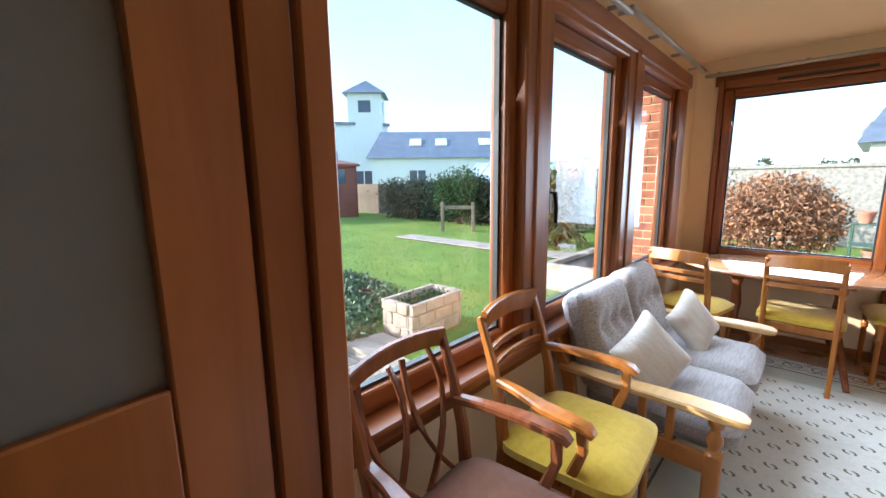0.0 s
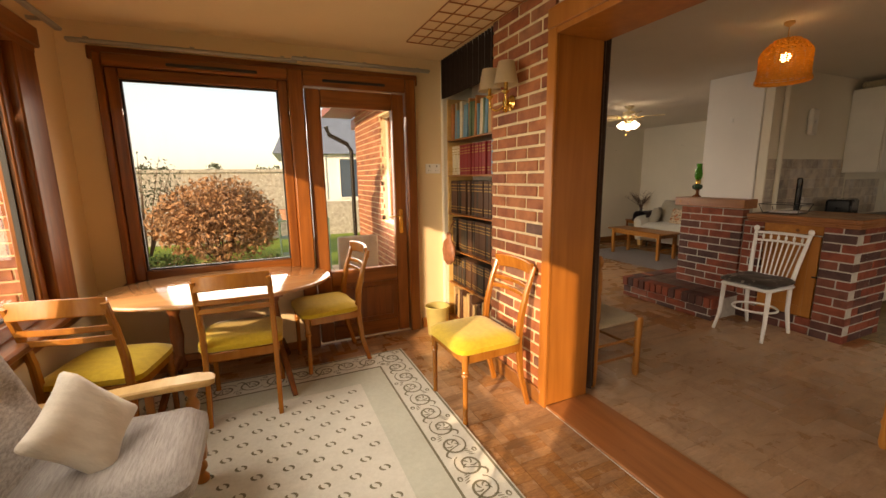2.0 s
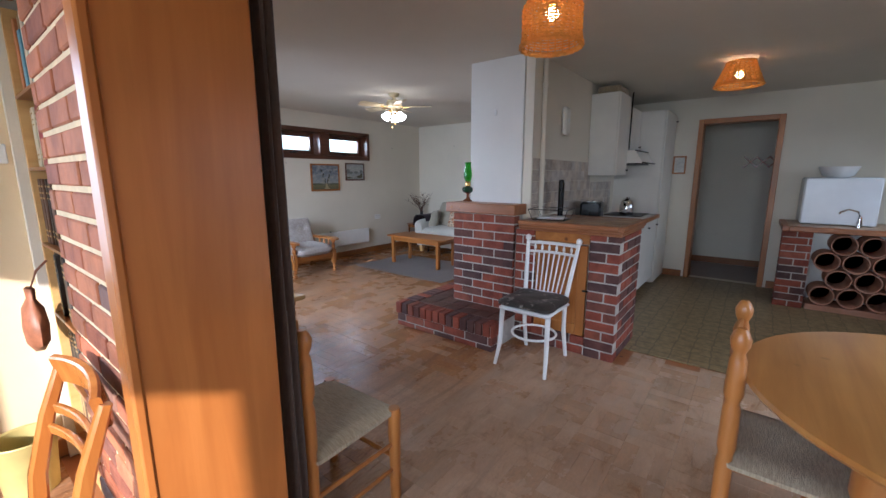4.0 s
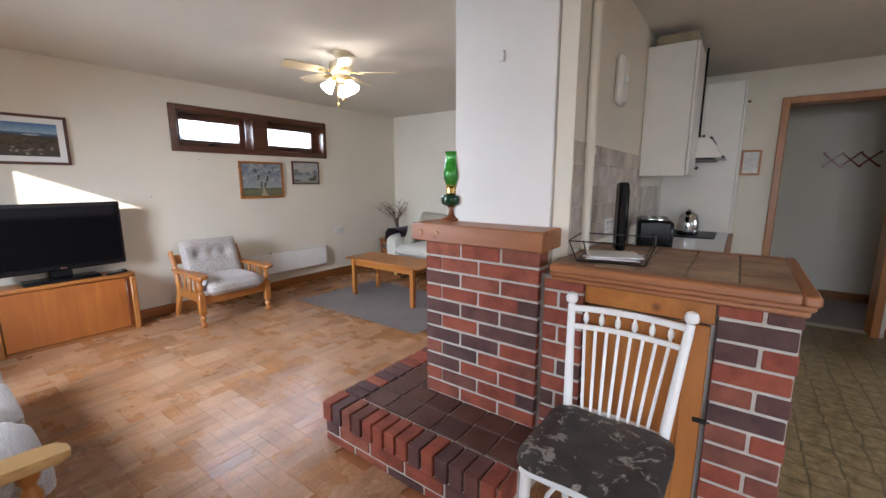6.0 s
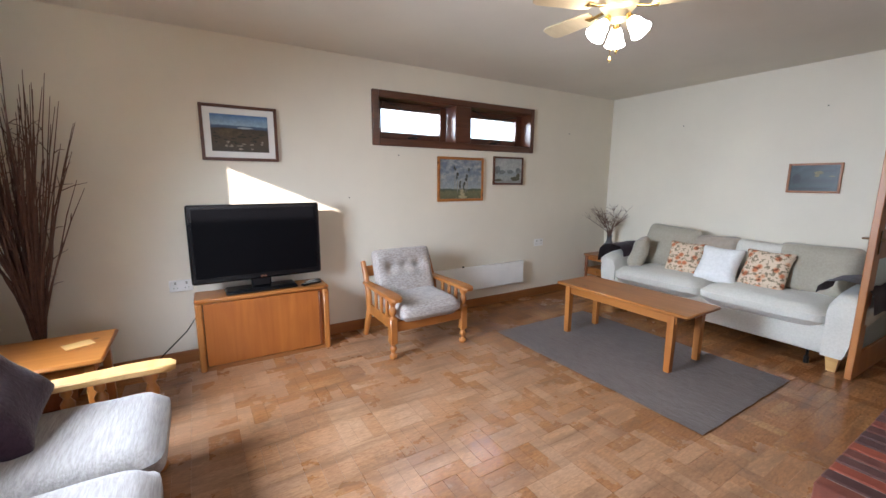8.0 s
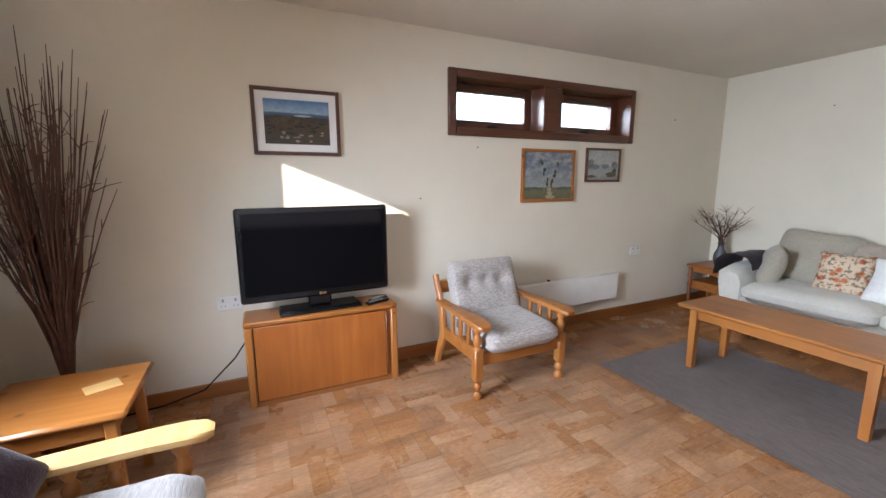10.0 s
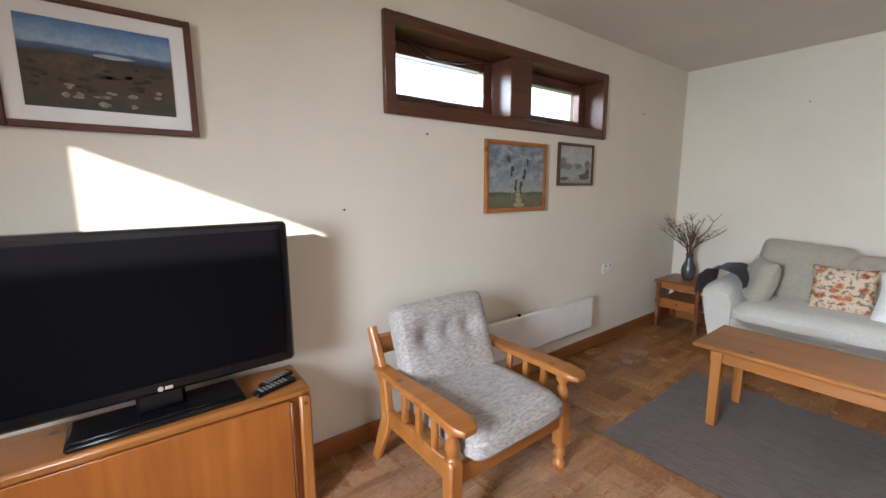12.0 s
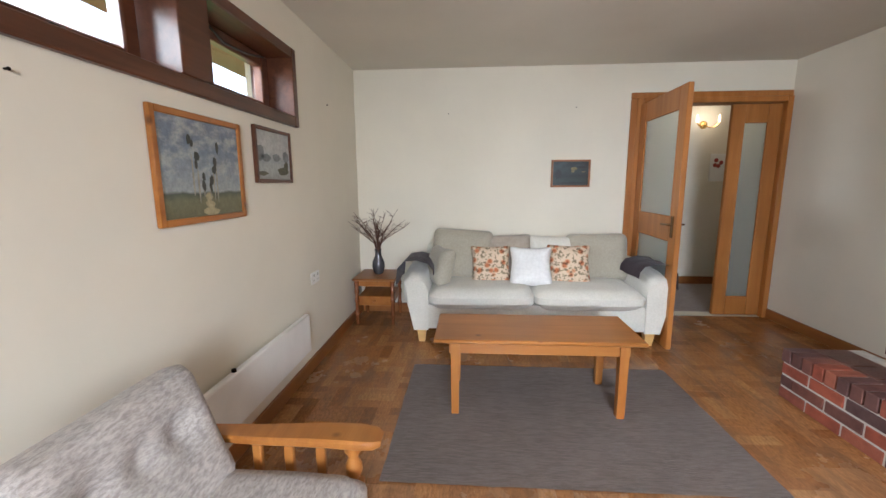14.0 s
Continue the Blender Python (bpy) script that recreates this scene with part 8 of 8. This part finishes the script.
house("gable_house", "white house with a dark window band", pose(4.6, 34, GZ, 0, 0, 0), 5, 7, 4.4, 0, SLATE, [(-0.9, 2.6, 2.6, 1.4)], True)
gh = thing("greenhouse", "pale greenhouse behind the fence", "greenhouse", pose(-10.5, 17.5, GZ, 0, 0, 10))
bm = bmesh.new()
frustum(bm, [(-2.6, -1.3, 0), (2.6, -1.3, 0), (2.6, 1.3, 0), (-2.6, 1.3, 0), (-2.6, -1.3, 1.7), (2.6, -1.3, 1.7), (2.6, 1.3, 1.7), (-2.6, 1.3, 1.7)])
frustum(bm, [(-2.6, -1.3, 1.7), (2.6, -1.3, 1.7), (2.6, 1.3, 1.7), (-2.6, 1.3, 1.7), (-2.6, -0.02, 2.5), (2.6, -0.02, 2.5), (2.6, 0.02, 2.5), (-2.6, 0.02, 2.5)])
part("glazing", bm, plain("greenhouse_glass", (0.45, 0.56, 0.58), 0.15, 0, 0.1, 2, 0), gh)
bm = bmesh.new()
for k in range(9):
    x = -2.6 + k * 0.65
    sweep(bm, [(x, -1.32, 0), (x, -1.32, 1.72), (x, 0, 2.53)], 0.05, 0.04)
part("bars", bm, WHITEPAINT, gh)
fh = tagged(new("far_trees"), "low green tree line beyond the gardens", "trees", kind="stuff")
bm = bmesh.new()
leaves(bm, 16000, lambda r: (lambda x: (x, 62 + 6 * r.random(), GZ + (2.9 + 0.6 * math.sin(x * 0.9) + 0.4 * math.sin(x * 2.3 + 1)) * r.random() ** 0.75))(-30 + 60 * r.random()), 0.40, random.Random(31))
part("foliage", bm, LEAFDARK, fh)
# unseen wall, added to stop sun entering the dining and kitchen windows
structure("boundary_wall_south", B((-0.8, 14.0, -2.6, -2.4, GZ, 4.5)), GREYSTONE, "unseen plain wall added to keep sun off the south windows", "garden wall")

pots = thing("pot_stand", "green metal stand with flowerpots outside the door", "plant stand", pose(1.05, 8.4, GZ))
bm = bmesh.new()
for sx in (-0.4, 0.4):
    for sy in (-0.15, 0.15):
        sweep(bm, [(sx, sy, 0), (sx, sy, 0.95)], 0.012, 0.012, 6)
for z in (0.35, 0.65, 0.95):
    box(bm, -0.42, 0.42, -0.17, 0.17, z - 0.01, z + 0.01)
part("rack", bm, plain("green_stand_paint", (0.06, 0.13, 0.09), 0.5), pots)
for x, z, r_ in ((-0.28, 0.96, 0.10), (-0.02, 0.96, 0.085), (0.24, 0.96, 0.11), (-0.15, 0.36, 0.12), (0.2, 0.36, 0.1), (0.0, 0.66, 0.09)):
    pp = thing("flowerpot", "terracotta flowerpot on the green stand", "flowerpot", pose(1.05 + x, 8.4, GZ + z), "flowerpots on the stand")
    bm = bmesh.new()
    lathe(bm, [(r_ * 0.7, 0), (r_ * 0.95, r_ * 1.4), (r_ * 1.08, r_ * 1.42), (r_ * 1.08, r_ * 1.75), (r_ * 0.95, r_ * 1.75), (r_ * 0.9, r_ * 1.5)], n=16)
    part("pot", bm, TERRA, pp)
dp = thing("downpipe", "dark downpipe with a swan neck at the eave", "downpipe")
bm = bmesh.new()
sweep(bm, [(1.45, 7.9, 2.25), (1.50, 7.9, 2.12), (1.78, 7.9, 1.98), (1.84, 7.9, 1.88), (1.84, 7.9, GZ)], 0.035, 0.035, 10)
part("pipe", bm, BLACKMETAL, dp)
bl_ = thing("outdoor_chair", "grey folded garden chair leaning by the wall", "garden chair", pose(1.45, 5.9, GZ))
part("panel", B((-0.25, 0.25, -0.02, 0.02, 0.05, 0.95), r=0.02), PAVE, bl_)

# ---- masonry, piece by piece ----
brick_mesh = {}


def brick_data(l, d, h, material):
    key = (round(l, 3), round(d, 3), round(h, 3), material.name)
    if key not in brick_mesh:
        bm = B((-l / 2, l / 2, -d / 2, d / 2, -h / 2, h / 2), r=0.004)
        me = bpy.data.meshes.new("brick")
        bmesh.ops.recalc_face_normals(bm, faces=bm.faces)
        bm.to_mesh(me)
        bm.free()
        me.materials.append(material)
        brick_mesh[key] = me
    return brick_mesh[key]


def course(parent, p, along, length, z, depth, inward, material, offset=0.0, h=0.065, unit=0.215, joint=0.011, rng=random.Random(1)):
    """One course of bricks from p along a level direction; inward is the way into the wall."""
    a, b = Vector(along), Vector(inward)
    turn = math.atan2(a.y, a.x)
    x = 0.0
    l = unit if offset <= 0 else min(unit, offset)
    while x < length - 0.02:
        l = min(l, length - x)
        if l > 0.02:
            ob = new("brick", brick_data(l, depth, h, material))
            ob.parent = parent
            c = Vector(p) + a * (x + l / 2) + b * (depth / 2 + rng.uniform(-0.0015, 0.0015))
            ob.matrix_world = Matrix.Translation((c.x, c.y, z + h / 2)) @ Matrix.Rotation(turn + rng.uniform(-0.004, 0.004), 4, "Z")
        x += l + joint
        l = unit


# brick pier of the sunroom
bp = thing("brick_pier", "orange-red brick pier with sandy mortar joints", "brick pier", kind="structure")
k = 0
z = 0.0
while z < 2.40:
    course(bp, (1.92, 2.875, 0), (0, 1, 0), 0.635, z, 0.09, (1, 0, 0), SUNBRICK, 0.10 if k % 2 else 0, min(0.0605, 2.43 - z), 0.215, 0.016)
    z += 0.0765
    k += 1

# chimney base and hearth
ch = thing("chimney_base", "red and purple brick chimney base", "fireplace", kind="structure")
part("core", B((4.750, 6.30, 3.412, 4.045, 0.0, 1.075)), MORTAR, ch)
part("joint", B((4.775, 4.90, 3.371, 3.413, 0.0, 0.97)), plain("grey_pointing", (0.26, 0.23, 0.20), 0.95, 0, 0.2, 25, 0.4, 150), ch)
z = 0.222
for k in range(12):
    if z > 1.06:
        break
    hh = min(0.066, 1.074 - z)
    e = k % 2
    course(ch, (4.745, 4.05 if not e else 3.945, 0), (0, -1, 0), 0.64 if not e else 0.535, z, 0.10, (1, 0, 0), BRICK, 0, hh)
    course(ch, (4.745 if e else 4.85, 4.05, 0), (1, 0, 0), 1.55, z, 0.10, (0, -1, 0), BRICK, 0 if e else 0.16, hh)
    if e:
        course(ch, (4.745, 3.41, 0), (1, 0, 0), 0.24, z, 0.10, (0, 1, 0), BRICK, 0, hh)
    z += 0.0775
he = thing("hearth", "raised brick hearth with dark quarry tiles", "hearth", kind="structure")
part("core", B((4.320, 5.30, 3.362, 4.395, 0.0, 0.211), (5.29, 6.615, 3.95, 4.397, 0.0, 0.306)), MORTAR, he)
for z, off, hh in ((0.0, 0, 0.040), (0.050, 0.10, 0.065)):
    course(he, (4.315, 4.40, 0), (0, -1, 0), 1.05, z, 0.09, (1, 0, 0), BRICK, off, hh)
    course(he, (4.41, 4.40, 0), (1, 0, 0), 0.88, z, 0.09, (0, -1, 0), BRICK, off, hh)
for z, off in ((0.0, 0), (0.0765, 0.10), (0.153, 0)):
    course(he, (5.30, 4.402, 0), (1, 0, 0), 1.32, z, 0.09, (0, -1, 0), BRICK, off)
    course(he, (6.62, 4.40, 0), (0, -1, 0), 0.44, z, 0.09, (-1, 0, 0), BRICK, off)
    course(he, (5.28, 4.40, 0), (0, -1, 0), 0.33, z, 0.09, (1, 0, 0), BRICK, off)
# rowlock edging
course(he, (4.305, 4.41, 0), (0, -1, 0), 1.07, 0.122, 0.14, (1, 0, 0), BRICK, 0, 0.102, 0.065, 0.010)
course(he, (4.455, 4.41, 0), (1, 0, 0), 0.82, 0.122, 0.14, (0, -1, 0), BRICK, 0, 0.102, 0.065, 0.010)
course(he, (5.28, 4.412, 0), (1, 0, 0), 1.35, 0.230, 0.16, (0, -1, 0), BRICK, 0, 0.082, 0.065, 0.010)
tl = None
for i in range(3):
    for j in range(7):
        x, y = 4.535 + i * 0.152, 4.185 - j * 0.152 + 0.0
        if y < 3.40 or (x > 4.70 and y < 4.09 and False):
            continue
        if tl is None:
            tl = part("tile", B((-0.0725, 0.0725, -0.0725, 0.0725, 0, 0.012), r=0.003), QUARRY, he)
            ob = tl
        else:
            ob = new("tile", tl.data)
            ob.parent = he
        ob.location = (x, y, 0.206)
for i in range(3):
    ob = new("tile", tl.data)
    ob.parent = he
    ob.location = (4.991 + i * 0.152, 4.185, 0.206)

part("tile_bed", B((5.30, 6.612, 4.046, 4.25, 0.302, 0.3085)), QUARRY, he)
for i in range(8):
    ob = new("tile", tl.data)
    ob.parent = he
    ob.location = (5.385 + i * 0.152, 4.168, 0.301)

# peninsula pier
pp_ = thing("peninsula_pier", "red and purple brick pier of the peninsula", "brick pier", kind="structure")
part("core", B((4.715, 5.34, 2.533, 2.745, 0.0, 0.965), (4.725, 4.80, 3.207, 3.37, 0, 0.965), (4.727, 4.80, 2.745, 3.207, 0, 0.142)), MORTAR, pp_)
z = 0.0
for k in range(14):
    if z > 0.95:
        break
    hh = min(0.066, 0.964 - z)
    e = k % 2
    course(pp_, (4.71, 2.75, 0), (0, -1, 0), 0.222, z, 0.10, (1, 0, 0), BRICK, 0 if e else 0.12, hh)
    course(pp_, (4.812, 2.528, 0), (1, 0, 0), 0.53, z, 0.10, (0, 1, 0), BRICK, 0.10 if e else 0, hh)
    course(pp_, (4.72, 3.375, 0), (0, -1, 0), 0.17, z, 0.08, (1, 0, 0), BRICK, 0.06 if e else 0, hh)
    if z < 0.14:
        course(pp_, (4.722, 3.205, 0), (0, -1, 0), 0.45, z, 0.07, (1, 0, 0), BRICK, 0.1 if e else 0, hh)
    z += 0.0768
sp = thing("sink_pier", "red brick pier of the sink counter", "brick pier", kind="structure")
part("core", B((7.285, 7.60, 1.29, 1.528, 0, 0.83)), MORTAR, sp)
z = 0.0
for k in range(11):
    hh = min(0.066, 0.829 - z)
    if hh < 0.02:
        break
    course(sp, (7.28, 1.54, 0), (0, -1, 0), 0.25, z, 0.09, (1, 0, 0), BRICK, 0 if k % 2 else 0.12, hh)
    course(sp, (7.28, 1.54, 0), (1, 0, 0), 0.34, z, 0.09, (0, -1, 0), BRICK, 0.1 if k % 2 else 0, hh) if False else None
    z += 0.0768

# outer brickwork seen through the glass
ow = thing("outer_brickwork", "red brick outer wall beside the garden door", "outer wall", kind="structure")
part("core", B((1.900, 1.99, 4.62, 5.47, GZ, 2.28), (1.902, 1.99, 6.36, 7.80, GZ, 2.44), (1.902, 1.99, 5.47, 6.36, GZ, 0.85), (1.902, 1.99, 5.47, 6.36, 2.21, 2.44), (1.905, 2.6, 7.77, 7.80, GZ, 2.28)), YMORTAR, ow)
z = GZ
k = 0
while z < 2.42:
    spans = [(4.62, 7.80)] if z + 0.065 < 0.85 or z > 2.21 else [(4.62, 5.47), (6.36, 7.80)]
    for a, b in spans:
        course(ow, (1.895, a, 0), (0, 1, 0), b - a, z, 0.06, (1, 0, 0), OUTBRICK, 0.10 if k % 2 else 0)
    z += 0.0768
    k += 1
nb = thing("brick_nib", "red brick nib outside the window corner", "outer wall", kind="structure")
part("core", B((-1.17, -0.83, 4.16, 4.60, GZ, 2.40)), YMORTAR, nb)
z = GZ
k = 0
while z < 2.35:
    course(nb, (-1.18, 4.15, 0), (1, 0, 0), 0.35, z, 0.09, (0, 1, 0), OUTBRICK, 0.10 if k % 2 else 0)
    z += 0.0768
    k += 1

# ---- parquet: basket-weave blocks ----
PW, PL = 0.0765, 0.2295
pq = thing("parquet", "worn basket-weave oak parquet floor", "parquet floor", kind="structure")
strip_mesh = {}
rp = random.Random(9)

rest_v, rest_f = [], []
count = 0


def taken(x, y):
    return (x > 5.05 and y < 3.34) or (4.33 < x < 6.60 and 3.37 < y < 4.38) or (4.73 < x < 5.35 and 2.52 < y < 3.37)


def lay(x0, x1, y0, y1, z, single):
    g = 0.0004
    x0, x1, y0, y1 = x0 + g, x1 - g, y0 + g, y1 - g
    if single:
        key = x1 - x0 > y1 - y0
        if key not in strip_mesh:
            w2, l2 = (x1 - x0) / 2, (y1 - y0) / 2
            bm = B((-w2, w2, -l2, l2, -0.012, 0.0), r=0.0005)
            me = bpy.data.meshes.new("parquet_block")
            bmesh.ops.recalc_face_normals(bm, faces=bm.faces)
            bm.to_mesh(me)
            bm.free()
            me.materials.append(PARQUET)
            strip_mesh[key] = me
        ob = new("parquet_block", strip_mesh[key])
        ob.parent = pq
        ob.location = ((x0 + x1) / 2, (y0 + y1) / 2, z)
    else:
        o = len(rest_v)
        rest_v.extend([(x0, y0, z), (x1, y0, z), (x1, y1, z), (x0, y1, z), (x0, y0, -0.012), (x1, y0, -0.012), (x1, y1, -0.012), (x0, y1, -0.012)])
        rest_f.extend([(o, o + 1, o + 2, o + 3), (o, o + 4, o + 5, o + 1), (o + 1, o + 5, o + 6, o + 2), (o + 2, o + 6, o + 7, o + 3), (o + 3, o + 7, o + 4, o)])


nx, ny = int((8.16 - 2.20) / PL) + 1, int(7.55 / PL) + 1
for i in range(nx):
    for j in range(ny):
        bx0, by0 = 2.20 + i * PL, -0.08 + j * PL
        for s in range(3):
            if (i + j) % 2:
                x0, x1, y0, y1 = bx0, bx0 + PL, by0 + s * PW, by0 + (s + 1) * PW
            else:
                x0, x1, y0, y1 = bx0 + s * PW, bx0 + (s + 1) * PW, by0, by0 + PL
            x0, y0, x1, y1 = max(x0, 2.272), max(y0, 0.0), min(x1, 8.159), min(y1, 7.469)
            if x1 - x0 < 0.01 or y1 - y0 < 0.01 or taken((x0 + x1) / 2, (y0 + y1) / 2):
                continue
            whole = abs((x1 - x0) * (y1 - y0) - PW * PL) < 1e-6
            single = whole and count < 297 and 3.45 < bx0 < 5.6 and 4.5 < by0 < 6.9
            count += single
            lay(x0, x1, y0, y1, rp.uniform(-0.0005, 0.0003), single)
me = bpy.data.meshes.new("parquet_rest")
me.from_pydata(rest_v, [], rest_f)
me.materials.append(PARQUET)
pr = new("parquet_rest", me)
pr.parent = pq
tagged(pr, kind="stuff")
# herringbone boards of the sunroom
sv, sf = [], []
for i in range(12):
    for j in range(18):
        for s in range(4):
            bx0, by0 = -0.68 + i * 0.2165, 0.42 + j * 0.224
            if (i + j) % 2:
                x0, x1, y0, y1 = bx0, bx0 + 0.2165, by0 + s * 0.056, by0 + (s + 1) * 0.056
            else:
                x0, x1, y0, y1 = bx0 + s * 0.0541, bx0 + (s + 1) * 0.0541, by0, by0 + 0.224
            g = 0.0008
            x0, x1, y0, y1 = x0 + g, min(x1, 1.918) - g, y0 + g, min(y1, 4.449) - g
            if x1 - x0 < 0.01 or y1 - y0 < 0.01:
                continue
            z = rp.uniform(-0.0015, -0.0008)
            o = len(sv)
            sv.extend([(x0, y0, z), (x1, y0, z), (x1, y1, z), (x0, y1, z), (x0, y0, -0.008), (x1, y0, -0.008), (x1, y1, -0.008), (x0, y1, -0.008)])
            sf.extend([(o, o + 1, o + 2, o + 3), (o, o + 4, o + 5, o + 1), (o + 1, o + 5, o + 6, o + 2), (o + 2, o + 6, o + 7, o + 3), (o + 3, o + 7, o + 4, o)])
me = bpy.data.meshes.new("sunroom_parquet")
me.from_pydata(sv, [], sf)
me.materials.append(PARQUET)
sq = thing("sunroom_parquet", "brown parquet floor of the sunroom", "parquet floor", kind="structure")
so = new("blocks", me)
so.parent = sq
tagged(so, kind="stuff")
